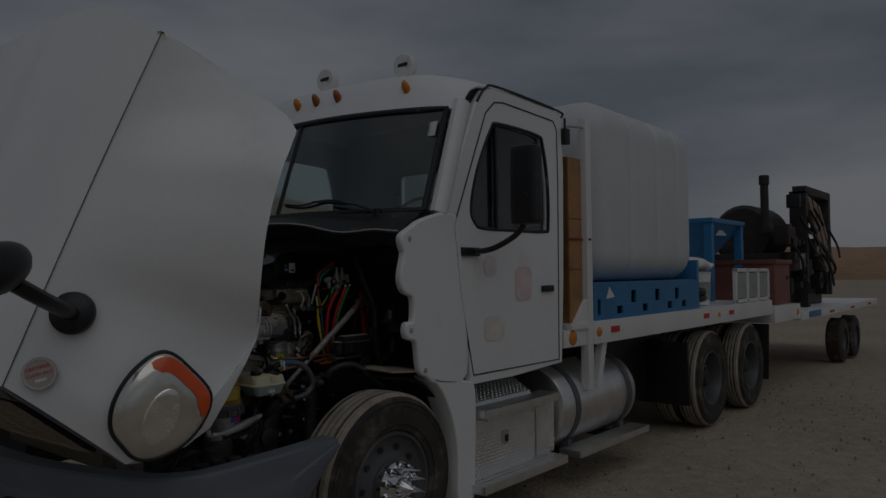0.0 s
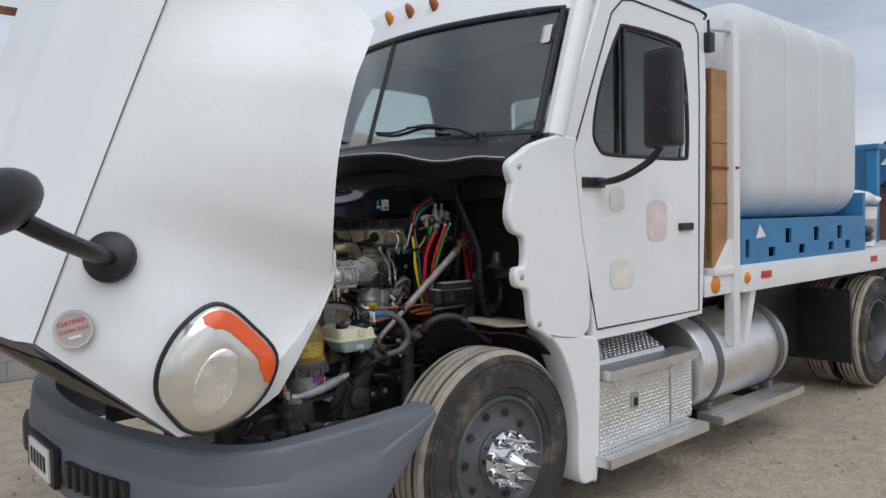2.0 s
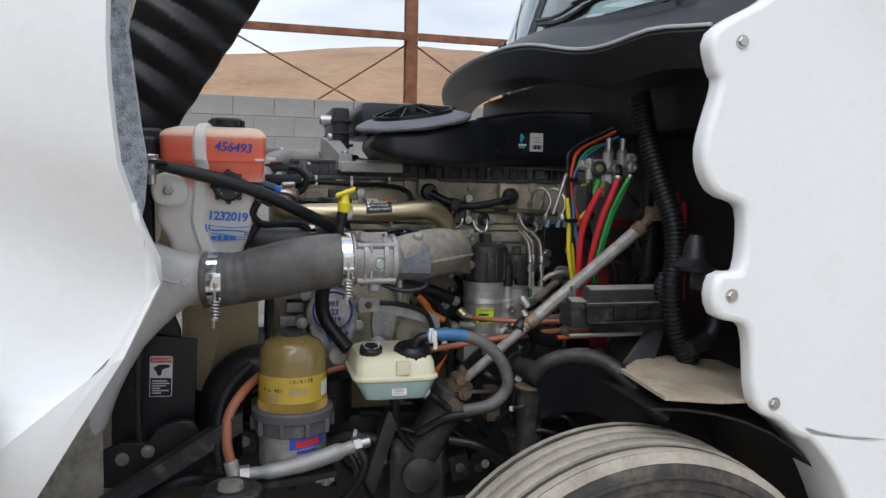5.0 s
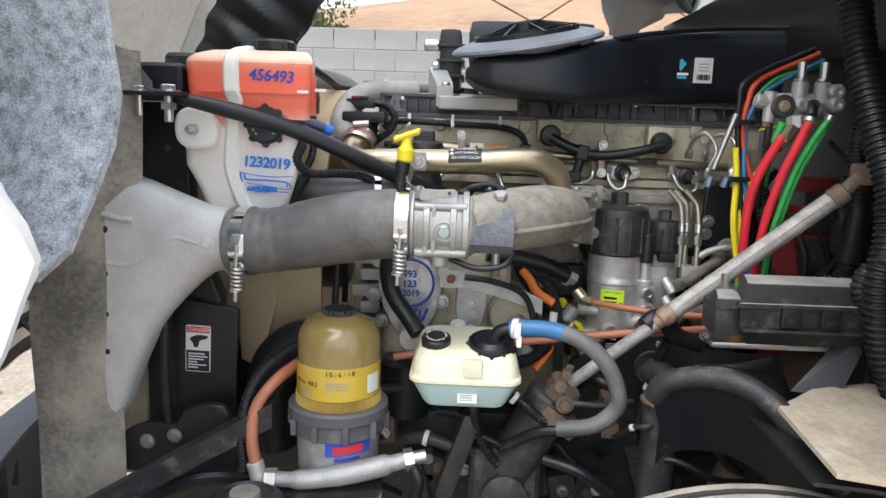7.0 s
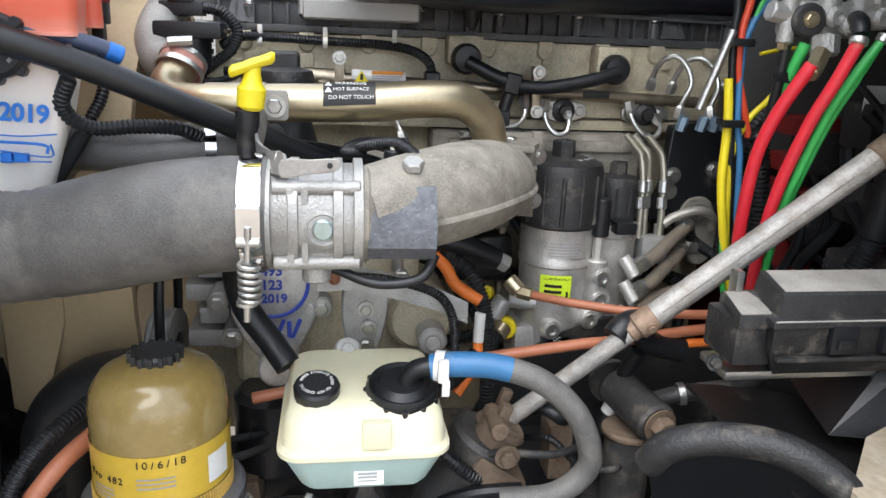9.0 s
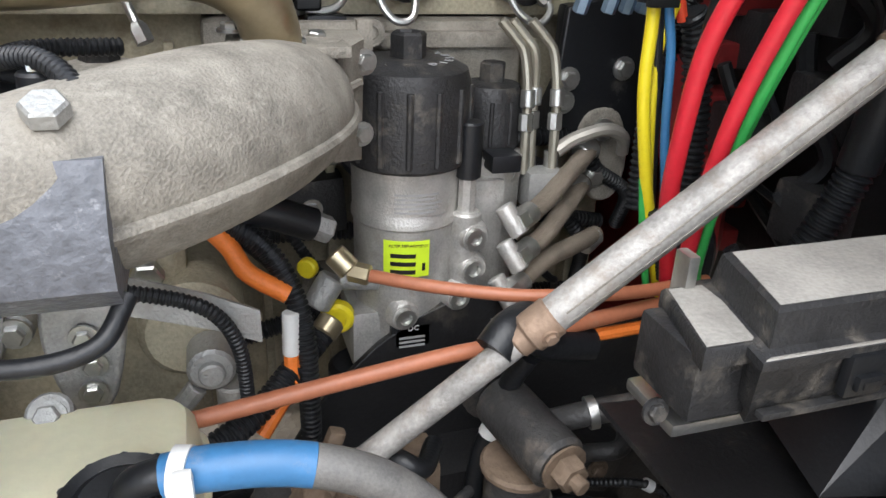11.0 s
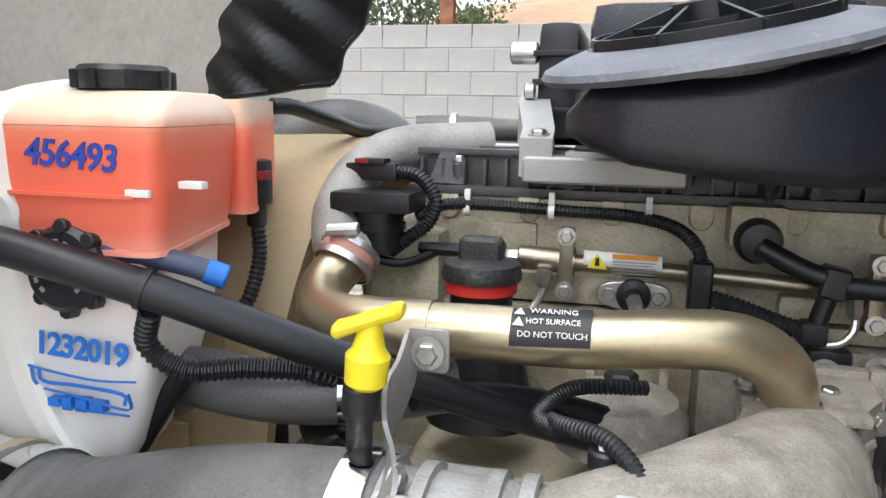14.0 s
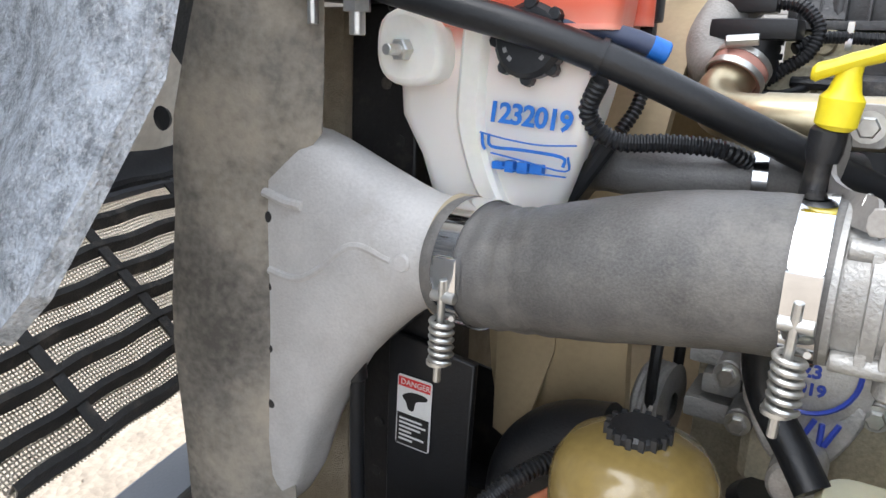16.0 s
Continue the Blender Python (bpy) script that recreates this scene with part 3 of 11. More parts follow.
def rusty_rack():
    rack = thing("pipe_rack", (1.5, 11.2, 0), "tall rusty steel pipe rack frame with cross braces", "rack")
    for x in (-3.2, 1.78, 6.6):
        bm = joined(box((x - 0.10, 11.0, 0), (x + 0.10, 11.02, 5.6), 0.002), box((x - 0.10, 11.18, 0), (x + 0.10, 11.2, 5.6), 0.002), box((x - 0.01, 11.02, 0), (x + 0.01, 11.18, 5.6), 0.002))
        part("post", bm, RUST, rack)
    for z in (4.95, 3.95, 2.75):
        for a, b in ((-3.2, 1.78), (1.78, 6.6)):
            part("beam", joined(box((a + 0.1, 10.92, z), (b - 0.1, 10.99, z + 0.12), 0.003), box((a + 0.1, 10.99, z + 0.10), (b - 0.1, 11.1, z + 0.12), 0.002)), RUST, rack)
    for a, b in (((-3.1, 11.1, 4.9), (1.7, 11.1, 2.5)), ((-0.4, 11.1, 2.5), (1.7, 11.1, 3.9)), ((1.85, 11.1, 3.9), (4, 11.1, 2.5))):
        part("brace_cable", rod(a, b, 0.015, 8), RUST, rack)
    for i in range(5):
        part("stored_pipe", rod((-6 + 0.3 * i, 10.4 - 0.15 * i, 2.62 + 0.03 * (i % 2)), (3.5 + 0.2 * i, 10.4 - 0.15 * i, 2.62), 0.05, 12), STEEL if i % 2 else RUST, rack)
    # stacked pallets seen over the wall
    for n in range(9):
        p = thing("pallet_stack", (-7.5 + 1.35 * n, 9.0, 1.9), "stack of weathered wooden pallets behind the wall", "pallet", group="pallets behind the wall")
        bm = box((-7.5 + 1.35 * n - 0.6, 8.7, 0), (-7.5 + 1.35 * n + 0.6, 9.6, 0.1), 0.004)
        part("base", bm, PALE_WOOD, p)
        for k in range(10):
            x = -7.5 + 1.35 * n - 0.55 + 0.122 * k
            part("slat", box((x - 0.04, 8.66, 0.1), (x + 0.04, 8.72, 2.62 + 0.03 * math.sin(7 * n + k)), 0.003), PALE_WOOD, p)
        part("rail", box((-7.5 + 1.35 * n - 0.6, 8.73, 2.45), (-7.5 + 1.35 * n + 0.6, 8.8, 2.55), 0.004), PALE_WOOD, p)


rusty_rack()


def trees():
    rnd = random.Random(31)
    bark = material("grey_bark", (0.16, 0.12, 0.085), 0.9, 0, 0.25, 6, 0.4, 40)
    leaf = material("olive_foliage", (0.075, 0.10, 0.04), 0.8, 0, 0.4, 2, 0.2, 20)
    for n in range(7):
        x, y, h = -14.2 + 1.35 * n + rnd.uniform(-0.3, 0.3), 30 + rnd.uniform(-2, 2), rnd.uniform(5.9, 7.0)
        tr = thing("tree", (x, y, 0), "rounded olive green tree behind the block wall", "tree", group="trees behind the wall")
        part("trunk", sweep([(x, y, 0), (x + 0.1, y, h * 0.3), (x, y + 0.1, h * 0.62)], [0.20, 0.15, 0.07], 9), bark, tr)
        for k in range(6):
            a = k * 1.05 + rnd.random()
            part("limb", sweep([(x, y, h * (0.32 + 0.04 * k)), (x + 0.5 * math.cos(a), y + 0.5 * math.sin(a), h * (0.45 + 0.04 * k)), (x + 1.0 * math.cos(a), y + 1.0 * math.sin(a), h * (0.58 + 0.04 * k))], [0.07, 0.05, 0.02], 6), bark, tr)
        clumps = [(x + rnd.gauss(0, 0.65), y + rnd.gauss(0, 0.65), h * rnd.uniform(0.5, 0.95), rnd.uniform(0.35, 0.7)) for _ in range(20)]
        bm = bmesh.new()
        for cx, cy, cz, r in clumps:
            for _ in range(70):
                d = Vector((rnd.gauss(0, 1), rnd.gauss(0, 1), rnd.gauss(0, 0.8))).normalized() * r * rnd.uniform(0.5, 1.05)
                q = Euler((rnd.random() * 6, rnd.random() * 6, rnd.random() * 6)).to_matrix()
                k = rnd.uniform(0.06, 0.13)
                bm.faces.new([bm.verts.new(Vector((cx, cy, cz)) + d + q @ Vector(v) * k) for v in ((-1, -0.4, 0), (0.2, -0.6, 0.2), (1, 0.1, 0), (-0.1, 0.6, 0.1))])
        part("crown", bm, leaf, tr, smooth=False)


trees()

# ---- the truck ----
TRUCK = thing("truck", (0, 0, 0), "white day-cab flatbed truck with its hood tipped open", "truck")
MID = 1.2


def mirror_y(p):
    return (p[0], 2 * MID - p[1], p[2])


def hood():
    crease = [(-1.86, 0.28, 1.235), (-1.72, 0.235, 1.62), (-1.575, 0.18, 2.02), (-1.445, 0.115, 2.38), (-1.34, 0.07, 2.66)]
    edge = [(-1.50, 0.05, 0.905), (-1.395, -0.055, 0.97), (-1.20, -0.055, 1.11), (-1.045, -0.03, 1.235), (-0.972, -0.045, 1.35),
            (-0.975, -0.085, 1.44), (-1.005, -0.14, 1.56), (-1.012, -0.17, 1.70), (-1.005, -0.185, 1.82), (-0.975, -0.19, 1.95), (-0.932, -0.20, 2.10),
            (-0.87, -0.18, 2.20), (-0.80, -0.14, 2.295), (-0.80, -0.08, 2.37), (-0.90, -0.02, 2.45), (-1.05, 0.04, 2.545), (-1.20, 0.06, 2.615), (-1.34, 0.07, 2.66)]
    n = 44

    def along(pts, t):
        d = [0]
        for a, b in zip(pts, pts[1:]):
            d.append(d[-1] + (Vector(b) - Vector(a)).length)
        s = t * d[-1]
        for i in range(len(pts) - 1):
            if s <= d[i + 1] or i == len(pts) - 2:
                return Vector(pts[i]).lerp(Vector(pts[i + 1]), (s - d[i]) / (d[i + 1] - d[i]))

    cr = smooth_path(crease, 8)
    rows = []
    for j in range(n + 1):
        v = j / n
        L, R = along(cr, v), along(edge, v)
        row = []
        for i in range(15):
            u = i / 14
            p = L.lerp(R, u)
            bulge = math.sin(math.pi * min(1, u * 1.05)) * 0.055 * math.sin(math.pi * min(1.0, v * 0.9 + 0.12))
            flare = 0.02 * math.exp(-((u - 0.96) / 0.05) ** 2) * (1 if v < 0.35 else 0.4)
            row.append(p + Vector((-0.02 * math.sin(math.pi * u) * v, -bulge + flare * 0.3, 0)))
        rows.append(row)
    h = part("hood", sheet(rows, 0.010), WHITE, TRUCK, "white fibreglass tilt hood, open, dusty inside")
    # centre panel of the hood, facing forward now
    rows = []
    for j in range(25):
        v = j / 24
        L = along(cr, v)
        row = []
        for i in range(25):
            u = i / 24
            y = L.y + (2 * (MID - L.y)) * u
            crown = math.sin(math.pi * u)
            ridge = 0.03 * math.exp(-((abs(u - 0.5) - 0.24) / 0.05) ** 2) * min(1, v * 2)
            row.append(Vector((L.x - 0.03 - 0.13 * crown - ridge if 0 < u < 1 else L.x - 0.004, y, L.z + 0.05 * crown * (1 - v) + 0.17 * min(1.0, crown * 2.4) * v)))
        rows.append(row)
    fold = [(-0.99, -0.115, 1.50), (-0.975, -0.085, 1.44), (-0.980, -0.050, 1.35), (-1.045, -0.030, 1.235), (-1.20, -0.055, 1.11), (-1.30, -0.055, 1.04), (-1.395, -0.055, 0.97), (-1.50, 0.05, 0.905)]
    brim = [(-0.985, -0.110, 1.47), (-0.962, -0.078, 1.41), (-0.957, -0.060, 1.372), (-1.015, -0.045, 1.25), (-1.105, -0.030, 1.10), (-1.165, -0.012, 1.00), (-1.27, 0.01, 0.935), (-1.45, 0.05, 0.900)]
    part("fender_return", sheet([[Vector(p).lerp(Vector(q), k / 3) for k in range(4)] for p, q in zip(fold, brim)], 0.008), WHITE, TRUCK, "white folded fender edge")
    part("hood_centre_panel", sheet(rows, 0.010), WHITE, TRUCK)
    # far side fender of the hood
    far = []
    for j in range(n + 1):
        v = j / n
        L, R = along(cr, v), along(edge, v)
        R = L.lerp(R, 0.42)
        far.append([Vector(mirror_y(L.lerp(R, i / 8) + Vector((0, -0.05 * math.sin(math.pi * i / 8), 0)))) for i in range(9)])
    part("far_hood_side", sheet(far, 0.010), HOOD_IN, TRUCK)
    part("crease_seam", sweep([p + Vector((-0.003, -0.004, 0)) for p in cr], 0.0022, 6), RIM, h)
    # inner skin of the hood
    rows = []
    for j in range(19):
        v = 0.03 + 0.94 * j / 18
        L = along(cr, v)
        row = []
        for i in range(21):
            u = i / 20
            y = L.y + 0.12 + (2 * (MID - L.y) - 0.24) * u
            groove = 0.03 * math.exp(-((u - 0.30 - 0.1 * v) / 0.03) ** 2) + 0.025 * math.exp(-((v - 0.55) / 0.04) ** 2)
            row.append(Vector((L.x + 0.05 - 0.09 * math.sin(math.pi * u) + groove, y, L.z + 0.02)))
        rows.append(row)
    part("hood_inner_skin", sheet(rows, 0.008), HOOD_IN, TRUCK, "dusty beige hood inner panel with moulded ribs")
    for rr in (0.11, 0.17, 0.21):
        part("moulded_ring", lathe([(rr - 0.026, -0.004), (rr - 0.010, 0.004), (rr + 0.010, 0.004), (rr + 0.026, -0.004)], (-1.63, 0.92, 1.86), (1, -0.1, -0.25), 48), HOOD_IN, TRUCK)
    # grille and its surround under the tipped nose
    a, b = Vector((-1.865, 0.29, 1.225)), Vector((-1.50, 0.06, 0.90))
    rows = []
    for i in range(31):
        u = i / 30
        y = 0.29 + (2 * (MID - 0.29)) * u
        x = -1.875 - 0.13 * math.sin(math.pi * u)
        z = 1.225 + 0.05 * math.sin(math.pi * u)
        rows.append([Vector((x, y, z)), Vector((x + 0.05, y, z - 0.05)), Vector((x + 0.10, y, z - 0.07))])
    part("grille_surround", sheet(rows, 0.012), RIM, TRUCK, "grey plastic grille surround")
    def grille_at(u, t, lift=0.0):
        y = 0.30 + 0.05 * t + (2 * (MID - 0.30 - 0.05 * t)) * u
        return Vector((-1.82 + 0.34 * t - 0.11 * math.sin(math.pi * u) + 0.55 * lift, y, 1.175 - 0.27 * t + 0.04 * math.sin(math.pi * u) + lift + 0.0025 * math.sin(u * 66)))
    wires = bmesh.new()

    def strip(pts, off):
        vs = [(wires.verts.new(p - off), wires.verts.new(p + off)) for p in pts]
        for (a0, a1), (b0, b1) in zip(vs, vs[1:]):
            wires.faces.new((a0, a1, b1, b0))
    for i in range(260):
        strip([grille_at((i + 0.5) / 260, j / 4, -0.010) for j in range(5)], Vector((0, 0.0016, 0)))
    for j in range(60):
        strip([grille_at(i / 40, (j + 0.5) / 60, -0.009) for i in range(41)], Vector((0.0013, 0, -0.001)))
    tagged(part("grille_mesh", wires, GRILLEMESH, TRUCK, "tan dusty wire mesh behind the grille", smooth=False), kind="stuff")
    for k in range(8):
        t = 0.02 + 0.96 * k / 7
        rows = [[grille_at(i / 60, t - 0.022, 0.0), grille_at(i / 60, t - 0.014, 0.022), grille_at(i / 60, t + 0.014, 0.022), grille_at(i / 60, t + 0.022, 0.0)] for i in range(61)]
        part("grille_bar", sheet(rows, 0.003), BLACKDUST, TRUCK)
    for u in (0.09, 0.22, 0.36, 0.5, 0.64, 0.78, 0.91):
        rows = [[grille_at(u - 0.006, j / 8, 0.012), grille_at(u + 0.006, j / 8, 0.012)] for j in range(9)]
        part("grille_rib", sheet(rows, 0.006), BLACKDUST, TRUCK)
    # strip that joins the nose to the lower fender tip
    rows = []
    for i in range(13):
        u = i / 12
        p = a.lerp(b, u)
        rows.append([p, p + Vector((0.05, 0.05, -0.035)), p + Vector((0.10, 0.14, -0.03))])
    part("nose_lip", sheet(rows, 0.010), RIM, TRUCK)
    # headlight in the fender
    hl = part("headlight", headlight_bowl(), HEADLENS, TRUCK, "hazed headlight lens with orange turn signal")
    return hl


def fender_y(x, z):
    """Outer face of the opened fender near the headlight."""
    u = min(1.0, max(0.0, (x + 1.75) / 0.75))
    return 0.10 - 0.20 * math.sin(u * 1.45) - 0.008


HL_LOOP = [(-1.535, 0.985), (-1.575, 1.06), (-1.565, 1.16), (-1.51, 1.26), (-1.43, 1.33), (-1.365, 1.33), (-1.29, 1.26), (-1.212, 1.155), (-1.24, 1.05), (-1.32, 0.965), (-1.42, 0.925), (-1.49, 0.935)]


def hl_point(x, z, out):
    return Vector((x, fender_y(x, z) - out, z))


def headlight_bowl():
    loop = smooth_loop(HL_LOOP, 4)
    cx, cz = -1.43, 1.12
    rows = []
    for s, out in ((1.0, 0.004), (0.97, 0.016), (0.9, 0.03), (0.75, 0.042), (0.5, 0.050), (0.25, 0.053), (0.02, 0.054)):
        rows.append([hl_point(cx + (x - cx) * s, cz + (z - cz) * s, out) for x, z in loop])
    return sheet(rows, 0.0, closed=True)


def headlight_trim(hl):
    loop = smooth_loop(HL_LOOP, 4)
    pts = [hl_point(x, z, 0.004) for x, z in loop] + [hl_point(*loop[0], 0.004)]
    part("seal", sweep(pts, 0.0095, 8), BLACK, hl)
    # the lens surface at a share of the way from its middle to its edge
    cx, cz = -1.43, 1.12
    around = sorted((math.atan2(z - cz, x - cx), math.hypot(x - cx, z - cz)) for x, z in loop)

    def on_lens(a, share, proud):
        angles, reach = [q[0] for q in around], [q[1] for q in around]
        r = float(np.interp(a, angles, reach, period=2 * math.pi)) * share
        out = float(np.interp(share, (0.02, 0.25, 0.5, 0.75, 0.9, 0.97, 1.0), (0.054, 0.053, 0.050, 0.042, 0.030, 0.016, 0.004)))
        return hl_point(cx + r * math.cos(a), cz + r * math.sin(a), out + proud)
    # turn signal along the upper and rear edge of the lens
    rows = []
    for i in range(33):
        f = i / 32
        inner = 0.90 - 0.24 * min(1, 7 * f + 0.35) * min(1, 5 * (1 - f) + 0.30)
        rows.append([on_lens(radians(96 - 112 * f), 0.93 + (inner - 0.93) * k / 6, 0.005) for k in range(7)])
    part("turn_signal", sheet(rows, 0.003), HLORANGE, hl, "orange turn signal lens")
    # bright reflector bowl showing through the lens, long and leaning
    rows = []
    for f, h in ((1.0, 0.0005), (0.93, 0.005), (0.75, 0.004), (0.5, 0.003), (0.25, 0.0025), (0.03, 0.002)):
        row = []
        for k in range(32):
            a = 2 * math.pi * k / 32
            u, v = 0.062 * f * math.cos(a), 0.112 * f * math.sin(a)
            x, z = 0.008 + u * 0.94 + v * 0.34, -0.028 - u * 0.34 + v * 0.94
            aa = math.atan2(z, x)
            edge = float(np.interp(aa, [q[0] for q in around], [q[1] for q in around], period=2 * math.pi))
            row.append(on_lens(aa, min(0.95, math.hypot(x, z) / edge), h))
        rows.append(row)
    part("reflector_bowl", sheet(rows, 0, closed=True), HEADCHROME, hl, "bright reflector bowl behind the lens")


hl_ob = hood()
headlight_trim(hl_ob)


def hood_details():
    # liner felt hanging inside the near fender, scalloped edge
    prof = [(1.30, -1.36, -1.10), (1.345, -1.37, -1.052), (1.42, -1.37, -1.035), (1.50, -1.38, -1.022), (1.58, -1.37, -1.018), (1.66, -1.36, -1.03), (1.75, -1.35, -1.04), (1.84, -1.33, -1.05), (1.92, -1.31, -1.04), (2.0, -1.29, -1.02)]
    rows = []
    for z, xa, xb in prof:
        yy = 0.19 + 0.11 * min(1.0, max(0.0, (z - 1.33) / 0.2))
        rows.append([Vector((xa + (xb - xa) * i / 12, yy + 0.05 * (1 - i / 12) + 0.006 * math.sin(5 * i / 12 + 9 * z), z + 0.012 * math.sin(i * 0.9))) for i in range(13)])
    part("hood_insulation", sheet(rows, 0.018), INSUL, TRUCK, "speckled grey felt hood insulation pad")
    for x, z in ((-1.10, 1.45), (-1.24, 1.60), (-1.12, 1.78), (-1.28, 1.40)):
        part("push_pin", lathe([(0, 0), (0.011, 0.0), (0.009, 0.004), (0, 0.005)], (x, 0.335, z), (0, 1, 0), 12), BLACK, TRUCK)
    # round warning decal on the hood side
    c = Vector((-1.768, 0.185, 1.278))
    nrm = (-0.55, -0.80, 0.12)
    m = facing(c, nrm, roll=14)
    disc = [(0.062 * math.cos(a * math.pi / 16), 0.062 * math.sin(a * math.pi / 16)) for a in range(32)]
    d = part("decal", plate(disc, (), 0.003, 0, m), material("decal_grey", (0.42, 0.38, 0.36), 0.5), TRUCK, "round clean idle decal with red lettering")
    ring = [(0.059 * math.cos(a * math.pi / 16), 0.059 * math.sin(a * math.pi / 16)) for a in range(32)]
    ring2 = [(0.053 * math.cos(a * math.pi / 16), 0.053 * math.sin(a * math.pi / 16)) for a in range(32)]
    part("decal_ring", plate(ring, (ring2,), 0.002, 0, m @ Matrix.Translation((0, 0, 0.003))), material("decal_border", (0.58, 0.52, 0.50), 0.5), d)
    dm = m @ Matrix.Translation((0, 0, 0.004))
    part("decal_word", text_mesh("CERTIFIED", 0.019, dm @ Matrix.Translation((0, 0.022, 0))), PRINTRED, d)
    part("decal_word", text_mesh("CLEAN IDLE", 0.017, dm @ Matrix.Translation((0, -0.002, 0))), PRINTRED, d)
    part("decal_bar", plate([(-0.02, -0.03), (0.02, -0.03), (0.02, -0.02), (-0.02, -0.02)], (), 0.001, 0, dm), PAPER, d)
    # hood mirror on its arm
    base = Vector((-1.655, 0.165, 1.50))
    hm = part("hood_mirror", lathe([(0, 0), (0.085, 0), (0.082, 0.018), (0.055, 0.035), (0, 0.04)], base, (-0.62, -0.76, 0.2), 24), BLACK, TRUCK, "black hood mirror on a bent arm")
    arm = smooth_path([base + Vector((-0.02, -0.025, 0.0)), base + Vector((-0.08, -0.10, 0.02)), base + Vector((-0.20, -0.19, 0.07)), base + Vector((-0.30, -0.24, 0.12))], 8)
    part("mirror_arm", sweep(arm, 0.034, 12, squash=0.8), BLACK, hm)
    hc = arm[-1] + Vector((-0.06, -0.03, 0.05))
    bm = bmesh.new()
    bmesh.ops.create_uvsphere(bm, u_segments=20, v_segments=12, radius=1, matrix=Matrix.Translation(hc) @ Euler((radians(20), radians(-18), radians(40))).to_matrix().to_4x4() @ Matrix.Diagonal((0.155, 0.08, 0.085, 1)))
    part("mirror_shell", bm, BLACK, hm)


hood_details()


def bumper():
    plan = [(-0.50, -0.06), (-0.80, -0.065), (-1.05, -0.05), (-1.25, 0.0), (-1.38, 0.11), (-1.45, 0.27), (-1.52, 0.5), (-1.585, 0.8), (-1.61, 1.2)]
    plan = plan + [(x, 2 * MID - y) for x, y in plan[-2::-1]]
    path = smooth_path([(x, y, 0) for x, y in plan], 5)
    rows = []
    for i, p in enumerate(path):
        u = i / (len(path) - 1)
        e = min(u, 1 - u) * 2
        end = min(1.0, e * 8)
        fr = path[max(0, i - 1)], path[min(len(path) - 1, i + 1)]
        t = (fr[1] - fr[0]).normalized()
        nrm = Vector((-t.y, t.x, 0))
        c = Vector((-0.5, MID, 0))
        if (p - c).dot(nrm) < 0:
            nrm = -nrm
        top = 0.845 - 0.035 * min(1, e * 3)
        low = 0.845 - (0.06 + 0.33 * min(1, end * 1.0))
        row = []
        for k, (f, o) in enumerate(((0, -0.10), (0, -0.01), (0.03, 0.004), (0.2, 0.012), (0.32, 0.012), (0.36, 0.022), (0.62, 0.026), (0.95, 0.006), (1, -0.02), (1, -0.10))):
            row.append(p + nrm * o + Vector((0, 0, top + (low - top) * f)))
        rows.append(row)
    b = part("front_bumper", sheet(rows, 0.008), BUMPER, TRUCK, "dark grey moulded plastic front bumper")
    # slots, tow eyes and plate on the front face
    for y0, y1 in ((0.42, 0.92), (1.48, 1.98)):
        for k in range(7):
            y = y0 + 0.06 + (y1 - y0 - 0.12) * k / 6
            x = -1.625 + 0.2 * ((y - MID) / 0.95) ** 2
            part("grille_slot", box((x - 0.045, y - 0.03, 0.56), (x - 0.01, y + 0.03, 0.66), 0.008), CHASSIS, b)
    part("plate_recess", box((-1.66, 0.98, 0.52), (-1.632, 1.42, 0.69), 0.006), CHASSIS, b)
    pl = part("number_plate", box((-1.672, 1.02, 0.54), (-1.661, 1.33, 0.68), 0.004), PAPER, b, "white number plate with black bars")
    for k in range(5):
        bar = box((-1.6745, 1.05 + 0.053 * k, 0.575), (-1.6725, 1.085 + 0.053 * k, 0.645), 0.001)
        part("plate_bar", bar, BLACKINK, b)
    for y in (0.31, 2.09):
        x = -1.60 + 0.2 * ((y - MID) / 0.95) ** 2
        part("tow_eye", lathe([(0, 0.0), (0.026, 0.0), (0.032, 0.006), (0.024, 0.01), (0.02, 0.002)], (x - 0.028 + 0.02, y, 0.755), (-1, -0.4, 0), 18), CHASSIS, b)


bumper()


